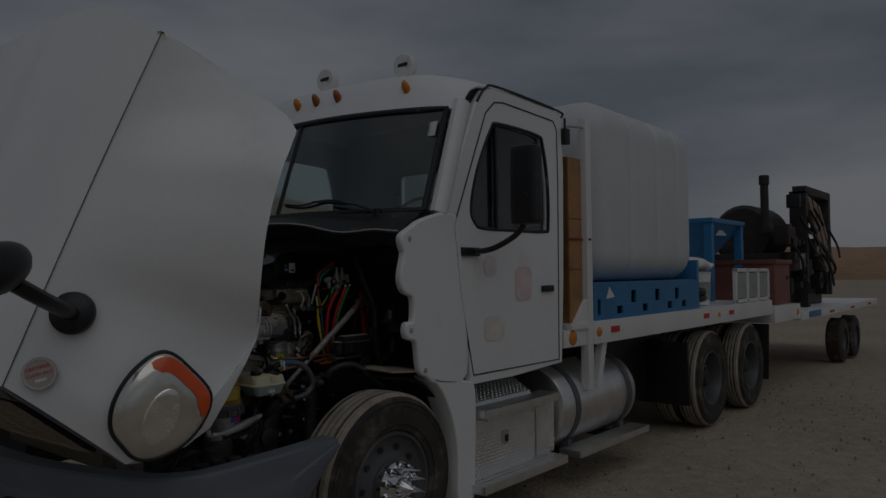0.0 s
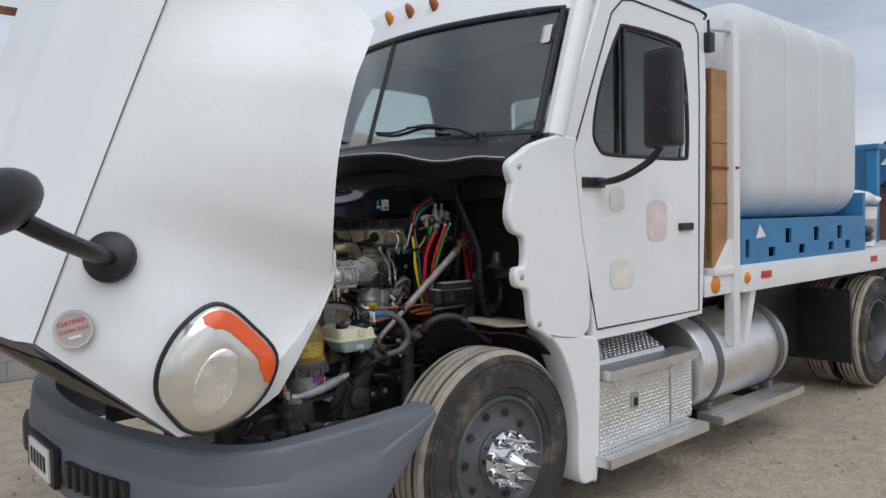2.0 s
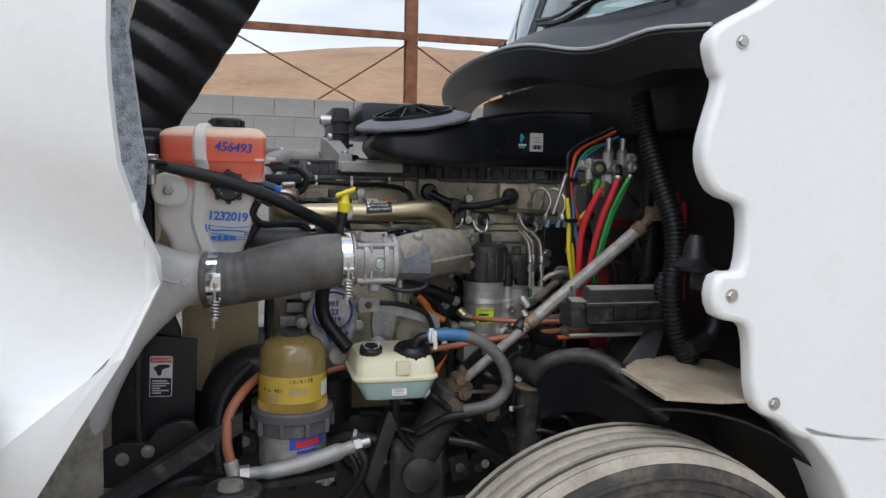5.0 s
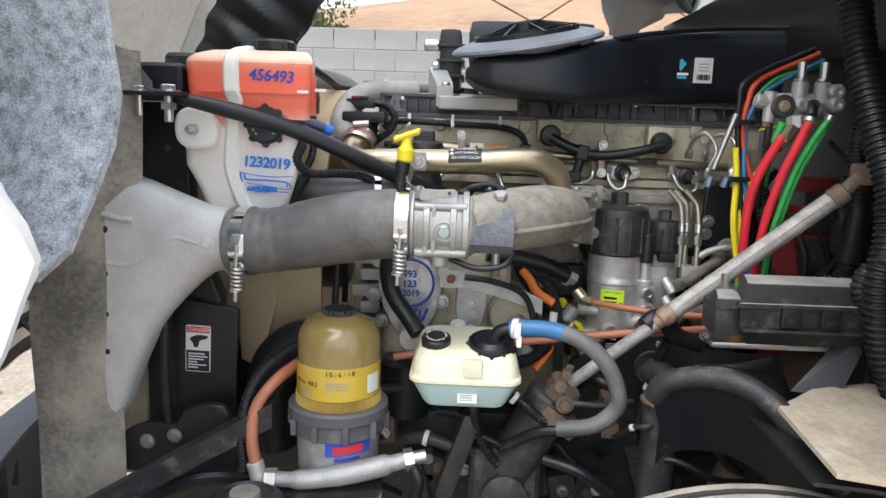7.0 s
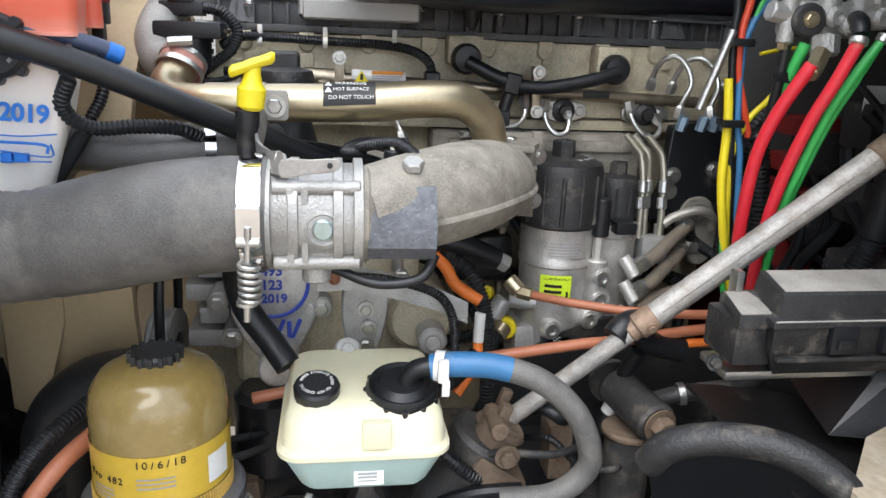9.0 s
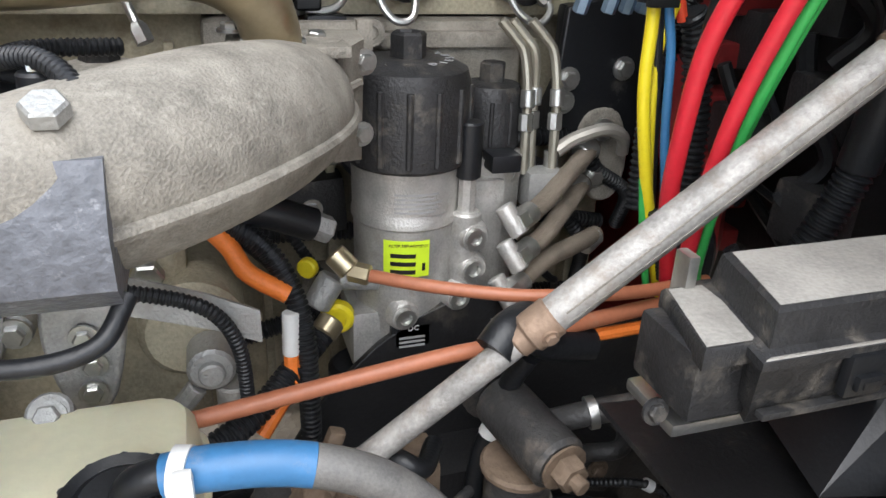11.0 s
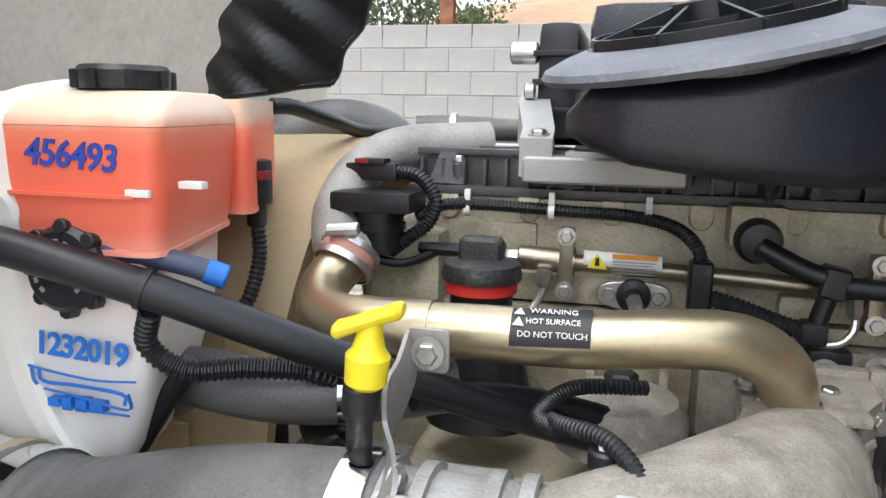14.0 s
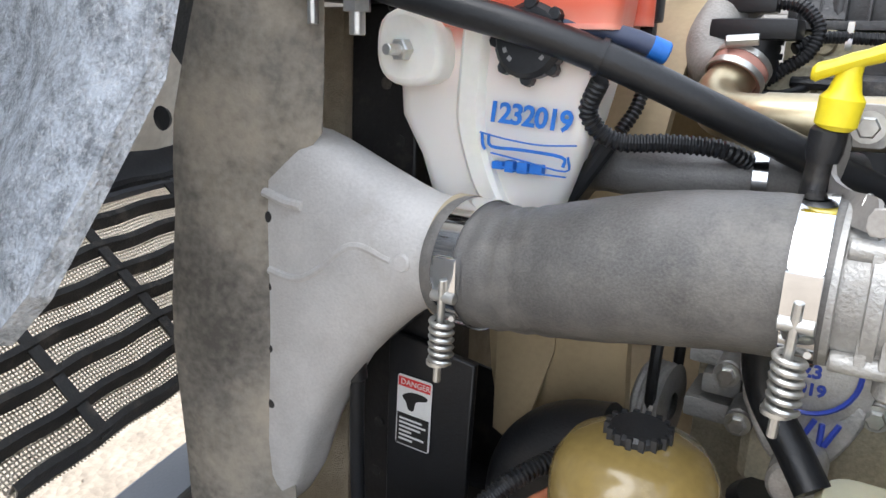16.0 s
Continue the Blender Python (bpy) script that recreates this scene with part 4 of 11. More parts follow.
def wheel(x, y0, y1, dual=False, spikes=False):
    """One wheel; outer face at y0."""
    s = 1 if y1 > y0 else -1
    w = abs(y1 - y0)
    root = part("wheel", lathe([(0.30, 0.02), (0.31, 0.10), (0.30, w - 0.02)], (x, y0, 0.50), (0, s, 0), 36), RIM, TRUCK)
    prof = [(0.285, 0.03), (0.30, 0.012), (0.345, 0.004), (0.40, 0.0), (0.445, 0.004), (0.47, 0.014), (0.484, 0.024), (0.494, 0.036), (0.4985, 0.05)]
    g = []
    for k in range(4):
        c = 0.05 + (w - 0.10) * (k + 0.8) / 4.6
        g += [(0.4995, c - 0.008), (0.486, c - 0.006), (0.486, c + 0.006), (0.4995, c + 0.008)]
    prof += g + [(0.4985, w - 0.05), (0.494, w - 0.036), (0.47, w - 0.014), (0.40, w), (0.30, w - 0.012), (0.285, w - 0.03)]
    ty = part("tyre", lathe(prof, (x, y0, 0.50), (0, s, 0), 72), TYRE, root, "dusty worn truck tyre")
    for c in range(5):
        u0 = 0.036 + (w - 0.072) * c / 5 + 0.005
        u1 = 0.036 + (w - 0.072) * (c + 1) / 5 - 0.005
        e = 0.503 - (0.004 if c in (0, 4) else 0.0)
        part("tread_rib", lathe([(0.488, u0), (e - 0.002, u0 + 0.001), (e, u0 + 0.004), (e, u1 - 0.004), (e - 0.002, u1 - 0.001), (0.488, u1)], (x, y0, 0.50), (0, s, 0), 72), TREAD, root, "dusty tan worn tread rib")
    part("dusty_shoulder", lathe([(0.4795, 0.018), (0.489, 0.027), (0.4975, 0.037)], (x, y0, 0.50), (0, s, 0), 72), TREAD, root)
    for r in (0.455, 0.43, 0.335):
        part("sidewall_rib", lathe([(r - 0.004, 0.002), (r - 0.002, -0.002), (r + 0.002, -0.002), (r + 0.004, 0.003)], (x, y0, 0.50), (0, s, 0), 72), TYRE, root)
    deep = 0.13 if dual else 0.03
    rim = [(0.292, 0.024), (0.284, 0.012), (0.272, 0.014), (0.262, 0.04), (0.25, deep + 0.02)]
    rim += [(0.20, deep + 0.03), (0.15, deep + (0.01 if not dual else 0.02)), (0.06, deep)]
    part("rim", lathe(rim, (x, y0, 0.50), (0, s, 0), 48), RIM, root, "grey steel disc rim")
    for k in range(10):
        a = 2 * math.pi * k / 10
        part("vent_hole", lathe([(0, 0.0), (0.018, 0.0), (0.018, 0.003), (0, 0.003)], (x + 0.205 * math.cos(a), y0 + s * (deep + 0.017), 0.5 + 0.205 * math.sin(a)), (0, -s, 0), 12), CHASSIS, root)
    if spikes:
        part("hub_cap", lathe([(0.135, 0.03), (0.132, -0.012), (0.10, -0.035), (0.055, -0.05), (0.05, -0.075), (0.03, -0.10), (0.004, -0.135), (0, -0.136)], (x, y0, 0.50), (0, s, 0), 32), CHROME, root, "chrome hub cover")
        for k in range(10):
            a = 2 * math.pi * (k + 0.5) / 10
            c = (x + 0.112 * math.cos(a), y0 - 0.012, 0.5 + 0.112 * math.sin(a))
            part("spiked_nut_cover", lathe([(0.021, 0.02), (0.021, -0.03), (0.024, -0.034), (0.018, -0.045), (0.011, -0.075), (0.002, -0.115), (0, -0.116)], c, (0, 1, 0), 14), CHROME, root)
    else:
        part("hub", lathe([(0.10, deep + 0.005), (0.095, deep - 0.05), (0.07, deep - 0.07), (0, deep - 0.072)], (x, y0, 0.50), (0, s, 0), 24), CHASSIS if dual else RIM, root)
        for k in range(10):
            a = 2 * math.pi * (k + 0.5) / 10
            part("wheel_nut", rod((x + 0.135 * math.cos(a), y0 + s * (deep + 0.015), 0.5 + 0.135 * math.sin(a)), (x + 0.135 * math.cos(a), y0 + s * (deep - 0.02), 0.5 + 0.135 * math.sin(a)), 0.013, 6), STEEL, root)
    return root


shifted((0.012, 0, -0.018), lambda: wheel(0.0, 0.03, 0.31, spikes=True))
wheel(0.0, 2.37, 2.09)
for wx in (4.92, 6.24):
    wheel(wx, 0.02, 0.27, dual=True)
    wheel(wx, 0.30, 0.55)
    wheel(wx, 2.38, 2.13, dual=True)


def cab_front(y, z):
    """Forward face of the cab (x) at y and z."""
    c = 1 - ((y - MID) / 1.12) ** 2
    lean = (z - 2.0) * 0.40
    return 0.42 + lean - 0.30 * max(0, c) - 0.06 * max(0, (z - 2.0))


def cab():
    side = [(0.44, 2.03), (0.50, 2.06), (0.80, 2.72), (0.88, 2.82), (1.0, 2.855), (1.80, 2.83), (1.86, 2.78), (1.88, 2.4), (1.86, 1.6), (1.82, 0.98), (1.2, 0.95), (0.72, 0.95), (0.70, 1.2), (0.50, 1.45), (0.44, 1.8)]
    win = smooth_loop([(0.775, 1.955), (0.73, 2.05), (0.80, 2.30), (0.955, 2.58), (1.05, 2.63), (1.52, 2.62), (1.60, 2.56), (1.66, 2.30), (1.665, 1.98), (1.60, 1.93), (1.2, 1.925), (0.86, 1.925)], 4)
    body = part("cab_side", plate(side, (win,), 0.05, 0.008, Matrix.Translation((0, 0.04, 0)) @ XZ), WHITE, TRUCK, "white steel cab shell")
    part("far_cab_side", plate(side, (win,), 0.05, 0.008, Matrix.Translation((0, 2.31, 0)) @ XZ), SEAT, TRUCK)
    # door cut, window seal and glass
    for loop, r, mt, nm in ((win, 0.013, BLACK, "window_seal"),):
        pts = [Vector((x, 0.046, z)) for x, z in loop]
        part(nm, sweep(pts + [pts[0]], r, 8), mt, body)
    door = [(0.56, 1.93), (0.66, 2.15), (0.90, 2.68), (1.00, 2.765), (1.10, 2.78), (1.74, 2.755), (1.79, 2.70), (1.80, 2.3), (1.78, 1.0)]
    part("door_gap", sweep([Vector((x, 0.040, z)) for x, z in door] + [Vector((0.74, 0.040, 1.0)), Vector((0.62, 0.040, 1.5)), Vector((0.56, 0.040, 1.93))], 0.006, 6), BLACK, body)
    gut = [(0.81, 2.74), (0.90, 2.84), (1.05, 2.875), (1.82, 2.845), (1.87, 2.80)]
    part("drip_rail", sweep(smooth_path([(x, 0.040, z) for x, z in gut], 5), 0.009, 6), BLACK, body)
    part("window_divider", box((0.995, 0.03, 1.93), (1.02, 0.055, 2.61), 0.004), BLACK, body)
    g = part("side_window", plate(win, (), 0.005, 0, Matrix.Translation((0, 0.065, 0)) @ XZ), GLASS, TRUCK, "tinted cab side window")
    g.visible_shadow = False
    g = part("far_side_window", plate(win, (), 0.005, 0, Matrix.Translation((0, 2.335, 0)) @ XZ), GLASS, TRUCK)
    g.visible_shadow = False
    # roof with rounded front
    rows = []
    for i in range(25):
        u = i / 24
        y = 0.05 + 2.30 * u
        edge = min(u, 1 - u) * 2
        rise = 0.12 * (1 - (1 - min(1, edge * 2.4)) ** 2.2)
        row = []
        for x, z in ((0, 2.675), (0.02, 2.70), (0.055, 2.76), (0.10, 2.81), (0.18, 2.845), (0.35, 2.865), (0.7, 2.87), (1.0, 2.86), (1.18, 2.83), (1.20, 2.7)):
            f = cab_front(y, 2.675)
            k = min(1, max(0, x / 1.2))
            xx = f + (1.87 - f) * k
            row.append(Vector((xx, y, z + rise * min(1, max(0, (z - 2.68) / 0.12)))))
        rows.append(row)
    roof = part("roof", sheet(rows, 0.012), WHITE, TRUCK, "white cab roof with marker lamps")
    for k in range(5):
        y = 0.42 + 0.17 * k
        part("roof_rib", sweep([(0.95, y, 2.972), (1.1, y, 2.985), (1.7, y, 2.982)], 0.008, 6, squash=0.5), WHITE, roof)
    # windscreen, two panes, seal
    def ws(u, v):
        y = 0.135 + 2.13 * u
        z = 2.02 + 0.655 * v
        return Vector((cab_front(y, z) - 0.004, y, z))
    for name, u0, u1 in (("windscreen", 0.0, 0.495), ("windscreen", 0.505, 1.0)):
        g = part(name, sheet([[ws(u0 + (u1 - u0) * i / 12, j / 6) for j in range(7)] for i in range(13)], 0.005), SCREEN, TRUCK, "tinted split windscreen pane")
        g.visible_shadow = False
    edge = [ws(i / 20, 0) for i in range(21)] + [ws(1, 1)] * 0 + [ws(1, j / 6) for j in range(1, 7)] + [ws(1 - i / 20, 1) for i in range(1, 21)] + [ws(0, 1 - j / 6) for j in range(1, 7)]
    part("windscreen_seal", sweep(edge, 0.022, 8), BLACK, roof)
    part("windscreen_bar", sweep([ws(0.5, j / 6) for j in range(7)], 0.015, 8), BLACK, roof)
    st = ws(0.025, 0.80)
    part("windscreen_sticker", box((st.x - 0.006, st.y - 0.03, st.z - 0.05), (st.x - 0.002, st.y + 0.03, st.z + 0.05), 0.001, rot=(0, 18, 0)), PAPER, roof)
    # A-pillars
    for s in (0, 1):
        pts = []
        for j in range(7):
            z = 2.0 + 0.72 * j / 6
            y = 0.085
            p = Vector((cab_front(0.10, z) + 0.055, y if not s else 2 * MID - y, z))
            pts.append(p)
        part("pillar", sweep(pts, 0.062, 10, squash=0.9), WHITE, roof)
    # back wall with window, floor, seats, dash, wheel
    rw = rounded(0.75, 2.15, 1.65, 2.50, 0.05)
    part("cab_back", plate(rounded(0.06, 0.95, 2.34, 2.9, 0.12), (rw,), 0.04, 0.005, Matrix.Translation((1.80, 0, 0)) @ YZ), SEAT, TRUCK)
    g = part("rear_window", plate(rw, (), 0.005, 0, Matrix.Translation((1.815, 0, 0)) @ YZ), GLASS, TRUCK)
    g.visible_shadow = False
    part("cab_floor", box((0.72, 0.10, 0.95), (1.80, 2.30, 1.05), 0.01), SEAT, TRUCK)
    part("firewall", box((0.46, 0.12, 1.05), (0.55, 2.28, 1.98), 0.01), CHASSIS, TRUCK, "black firewall behind the engine")
    part("dashboard", box((0.42, 0.16, 1.72), (0.80, 2.24, 2.03), 0.06, 4), SEAT, TRUCK)
    for y in (0.75, 1.70):
        part("seat", joined(box((1.25, y - 0.25, 1.45), (1.70, y + 0.25, 1.60), 0.05, 3), box((1.58, y - 0.25, 1.55), (1.74, y + 0.25, 2.15), 0.05, 3, (0, 8, 0)), box((1.66, y - 0.14, 2.13), (1.76, y + 0.14, 2.33), 0.04, 3)), SEAT, TRUCK)
    part("steering_wheel", sweep([(0.93 + 0.10 * math.sin(a), 0.72 + 0.23 * math.cos(a), 1.98 + 0.20 * math.sin(a)) for a in [k * math.pi / 12 for k in range(25)]], 0.014, 8), SEAT, TRUCK)
    # marker lamps
    for y, mt in ((0.42, AMBER), (0.93, DARKAMBER), (1.13, DARKAMBER), (1.33, AMBER), (1.98, AMBER)):
        x = cab_front(y, 2.70) + 0.055
        bm = bmesh.new()
        bmesh.ops.create_uvsphere(bm, u_segments=14, v_segments=10, radius=1, matrix=Matrix.Translation((x + 0.0, y, 2.835)) @ Euler((0, radians(-32), 0)).to_matrix().to_4x4() @ Matrix.Diagonal((0.028, 0.026, 0.062, 1)))
        part("marker_lamp", bm, mt, TRUCK, "oval amber cab marker lamp")
    # round work lamps on the roof
    for y, x in ((0.60, 0.72), (1.28, 0.62)):
        lamp = part("work_lamp", lathe([(0, 0.0), (0.075, 0.002), (0.085, 0.012), (0.085, 0.03), (0.072, 0.075), (0.03, 0.10), (0, 0.102)], (x, y, 3.06), (1, 0.12, 0.02), 24), PAPER, TRUCK, "round white covered roof work lamp")
        part("lamp_cover_text", box((x - 0.004, y - 0.045, 3.052), (x - 0.001, y + 0.045, 3.075), 0.001), BLACKINK, lamp)
        part("lamp_bracket", box((x + 0.02, y - 0.02, 2.94), (x + 0.05, y + 0.02, 3.0), 0.004), CHASSIS, lamp)
    part("roof_fitting", joined(rod((1.0, 0.72, 2.96), (1.0, 0.72, 3.03), 0.012, 10), rod((1.0, 0.72, 3.02), (1.0, 0.52, 3.03), 0.008, 8)), CHASSIS, TRUCK)
    # door mirror
    mir = part("door_mirror", box((0.785, -0.385, 1.93), (0.915, -0.215, 2.42), 0.045, 4), BLACK, TRUCK, "tall black west coast door mirror")
    part("mirror_glass", box((0.913, -0.37, 1.96), (0.919, -0.23, 2.40), 0.002), CHROME, mir)
    part("mirror_arm", sweep(smooth_path([(0.85, -0.29, 1.95), (0.83, -0.23, 1.87), (0.77, -0.10, 1.79), (0.74, 0.04, 1.77)], 6), 0.026, 10, squash=0.7), BLACK, mir)
    part("arm_base", box((0.62, 0.015, 1.745), (0.80, 0.05, 1.80), 0.012, 3), BLACK, mir)
    # door handle, door writing as faint plain patches
    part("door_handle", box((1.55, 0.02, 1.50), (1.70, 0.045, 1.545), 0.01, 3), BLACK, TRUCK)
    for x0, x1, z0, z1, mt in ((0.86, 1.0, 1.62, 1.75, material("faded_red_print", (0.71, 0.67, 0.67), 0.5)), (1.22, 1.42, 1.45, 1.68, material("red_round_print", (0.72, 0.60, 0.61), 0.5)), (0.86, 1.08, 1.20, 1.36, material("tan_print", (0.74, 0.70, 0.64), 0.5))):
        part("door_decal", plate(rounded(x0, z0, x1, z1, 0.05), (), 0.002, 0, Matrix.Translation((0, 0.036, 0)) @ XZ), mt, TRUCK)
    # antenna bracket and rear cab lamp
    part("cab_clearance_lamp", joined(box((1.86, 0.0, 2.60), (1.93, 0.06, 2.72), 0.012), rod((1.9, 0.03, 2.7), (1.9, 0.03, 2.80), 0.009, 8)), BLACK, TRUCK)


cab()


def cowl():
    """Black cowl under the windscreen, with its lip over the engine."""
    def lip(u):
        y = 0.10 + 2.20 * u
        c = 1 - ((y - MID) / 1.10) ** 2
        wave = 0.055 * math.exp(-((u - 0.16) / 0.10) ** 2)
        x = 0.135 - 0.22 * c - 0.02 * math.exp(-((u - 0.05) / 0.06) ** 2)
        z = 1.905 + 0.055 * c - wave * 0.9 - 0.02 * math.exp(-(u / 0.05) ** 2)
        return Vector((x, y, z))
    rows = []
    for i in range(45):
        u = i / 44
        L = lip(u)
        y = L.y
        W = Vector((cab_front(y, 2.015) - 0.012, y, 2.018))
        drop = L + Vector((0.035, 0, -0.085))
        under = L + Vector((0.12, 0.0, -0.10))
        mid1 = L.lerp(W, 0.35) + Vector((0, 0, 0.006 + 0.022 * math.exp(-((u - 0.3) / 0.16) ** 2)))
        mid2 = L.lerp(W, 0.62) + Vector((0, 0, 0.014))
        rows.append([under, drop, L + Vector((-0.004, 0, -0.01)), L, L + Vector((0.012, 0, 0.006)), mid1, mid2, L.lerp(W, 0.66) + Vector((0, 0, 0.030)), W])
    c = part("cowl_panel", sheet(rows, 0.006), BLACK, TRUCK, "black plastic cowl with white-edged rubber lip")
    edge = [lip(i / 44) + Vector((-0.005, 0, 0.003)) for i in range(45)]
    part("cowl_lip_edge", sweep(edge, 0.0045, 6), material("pale_rubber_edge", (0.42, 0.43, 0.44), 0.6), c)
    for i in range(10):
        u = 0.06 + 0.095 * i
        L = lip(u)
        W = Vector((cab_front(L.y, 2.015), L.y, 2.018))
        p = L.lerp(W, 0.80) + Vector((0, 0, 0.026))
        part("cowl_screw", lathe([(0, 0.004), (0.008, 0.003), (0.011, 0)], p, (-0.2, 0, 1), 10), BLACKDUST, c)
    # dark box added over the firewall to stand in for shade under the cowl
    part("cowl_shade_box", box((0.30, 0.14, 1.70), (0.46, 2.26, 1.95), 0.01), CHASSIS, TRUCK)
    # wipers
    for y0, yt, bl in ((0.36, 0.86, 1), (1.95, 1.72, 1)):
        a = Vector((cab_front(y0, 2.0) - 0.07, y0, 2.005))
        b = Vector((cab_front(yt, 2.10) - 0.035, yt, 2.105))
        w = part("wiper", sweep(smooth_path([a, a.lerp(b, 0.25) + Vector((-0.02, 0, 0.03)), a.lerp(b, 0.7) + Vector((-0.015, 0, 0.02)), b], 6), [0.016] * 6 + [0.011] * 13, 8, squash=0.6), BLACK, TRUCK)
        part("wiper_pivot", rod(a + Vector((0, 0, -0.03)), a + Vector((0, 0, 0.03)), 0.028, 14), BLACK, w)
        d = 0.30
        blade = [Vector((cab_front(yt + d * (k / 8 - 0.45) * 2 * 0.5 * 2 * 0.5 * 2 * 0.8, 2.105) - 0.018, yt + d * (k / 8 - 0.45) * 1.6, 2.085 + 0.012 * math.sin(k * 0.9))) for k in range(9)]
        part("wiper_blade", sweep(blade, 0.009, 6), BLACK, w)
        part("wiper_frame", sweep([p + Vector((-0.012, 0, 0.018 - 0.002 * abs(k - 4))) for k, p in enumerate(blade)], 0.006, 6), BLACK, w)
    # white quarter panel between cowl and door, with its bolts
    q = smooth_loop([(0.104, 1.79), (0.098, 1.85), (0.19, 1.905), (0.251, 1.938), (0.42, 1.985), (0.53, 1.99), (0.60, 1.93), (0.64, 1.5), (0.66, 1.02), (0.40, 1.0), (0.30, 1.05), (0.242, 1.09), (0.215, 1.25), (0.135, 1.285), (0.132, 1.348), (0.19, 1.365), (0.19, 1.505), (0.115, 1.545), (0.087, 1.62), (0.118, 1.75)], 4)
    qp = part("quarter_panel", plate(q, (), 0.05, 0.014, Matrix.Translation((0, 0.035, 0)) @ XZ), WHITE, TRUCK, "white cab quarter panel behind the engine bay")
    for x, z in ((0.149, 1.838), (0.155, 1.318), (0.275, 1.080)):
        part("panel_bolt", hexbolt((x, 0.034, z), (0, -1, 0), 0.010, 0.006), STEEL, qp)


cowl()


def fender_rear():
    out = smooth_loop([(0.36, 1.02), (0.44, 1.00), (0.68, 0.96), (0.745, 0.90), (0.745, 0.6), (0.72, 0.24), (0.69, 0.215), (0.61, 0.22), (0.585, 0.30), (0.585, 0.55), (0.545, 0.74), (0.47, 0.90), (0.40, 0.985)], 4)
    f = part("rear_fender_skirt", plate(out, (), 0.16, 0.012, Matrix.Translation((0, 0.035, 0)) @ XZ), WHITE, TRUCK, "white fender skirt behind the front wheel")
    # black wheel arch liner over the tyre
    rows = []
    for i in range(20):
        a = radians(8 + 150 * i / 19)
        r = 0.60 + 0.02 * math.sin(3 * a)
        rows.append([Vector((0.0 + r * math.cos(a), 0.12 + 0.26 * k, 0.52 + r * math.sin(a) * 0.93)) for k in range(3)])
    part("wheel_arch_liner", sheet(rows[:11], 0.006), CHASSIS, TRUCK)


fender_rear()


def side_gear():
    # battery box with tread plate
    bx = part("tool_box", box((0.76, 0.085, 0.30), (1.52, 0.62, 0.70), 0.015), ALU, TRUCK, "tread plate aluminium side box with latch")
    part("box_top", sheet([[Vector((0.76, 0.085, 0.70)), Vector((0.76, 0.13, 0.80)), Vector((0.76, 0.30, 0.90)), Vector((0.76, 0.6, 0.93))], [Vector((1.52, 0.085, 0.70)), Vector((1.52, 0.13, 0.80)), Vector((1.52, 0.30, 0.90)), Vector((1.52, 0.6, 0.93))]], 0.006), ALU, bx)
    b2 = part("side_box_cover", box((1.55, 0.10, 0.32), (1.80, 0.60, 0.70), 0.015), ALU, TRUCK)
    tread = bmesh.new()
    k = 0
    for i in range(34):
        for j in range(17):
            x, z = 0.785 + 0.0215 * i, 0.325 + 0.0218 * j
            if x > 1.50 or (abs(x - 1.135) < 0.03 and abs(z - 0.545) < 0.05):
                continue
            a = radians(45 if (i + j) % 2 else -45)
            dx, dz = 0.0115 * math.cos(a), 0.0115 * math.sin(a)
            nx, nz = -0.0036 * math.sin(a), 0.0036 * math.cos(a)
            v = [tread.verts.new(p) for p in ((x - dx, 0.0855, z - dz), (x + nx, 0.0855, z + nz), (x + dx, 0.0855, z + dz), (x - nx, 0.0855, z - nz), (x, 0.0805, z))]
            for q in range(4):
                tread.faces.new((v[q], v[(q + 1) % 4], v[4]))
    part("tread_pattern", tread, ALU, bx, smooth=False)
    tread = bmesh.new()
    for i in range(11):
        for j in range(16):
            x, z = 1.572 + 0.0215 * i, 0.345 + 0.0218 * j
            a = radians(45 if (i + j) % 2 else -45)
            dx, dz = 0.0115 * math.cos(a), 0.0115 * math.sin(a)
            nx, nz = -0.0036 * math.sin(a), 0.0036 * math.cos(a)
            v = [tread.verts.new(p) for p in ((x - dx, 0.1005, z - dz), (x + nx, 0.1005, z + nz), (x + dx, 0.1005, z + dz), (x - nx, 0.1005, z - nz), (x, 0.0955, z))]
            for q in range(4):
                tread.faces.new((v[q], v[(q + 1) % 4], v[4]))
    part("tread_pattern", tread, ALU, b2, smooth=False)
    tread = bmesh.new()
    for i in range(34):
        for j in range(9):
            f = (j + 0.5) / 9
            x, y, z = 0.785 + 0.0215 * i, 0.13 + 0.17 * f, 0.80 + 0.10 * f
            a = radians(45 if (i + j) % 2 else -45)
            dx, dn = 0.0115 * math.cos(a), 0.0115 * math.sin(a)
            nx, nn = -0.0036 * math.sin(a), 0.0036 * math.cos(a)
            c = Vector((x, y, z + 0.0035))
            al = Vector((0, 0.862, 0.507))
            v = [tread.verts.new(p) for p in (c - Vector((dx, 0, 0)) - al * dn, c + Vector((nx, 0, 0)) + al * nn, c + Vector((dx, 0, 0)) + al * dn, c - Vector((nx, 0, 0)) - al * nn, c + Vector((0, -0.0025, 0.0045)))]
            for q in range(4):
                tread.faces.new((v[q], v[(q + 1) % 4], v[4]))
    part("slope_tread", tread, ALU, bx, smooth=False)
    for x in (0.86, 1.45):
        part("step_arm", box((x - 0.03, 0.0, 0.70), (x + 0.03, 0.12, 0.728), 0.006), ALU, bx)
    part("latch", joined(box((1.105, 0.07, 0.50), (1.165, 0.086, 0.59), 0.006), ), STEEL, bx, "steel paddle latch")
    part("latch_paddle", box((1.12, 0.062, 0.515), (1.15, 0.072, 0.56), 0.004), CHASSIS, bx)
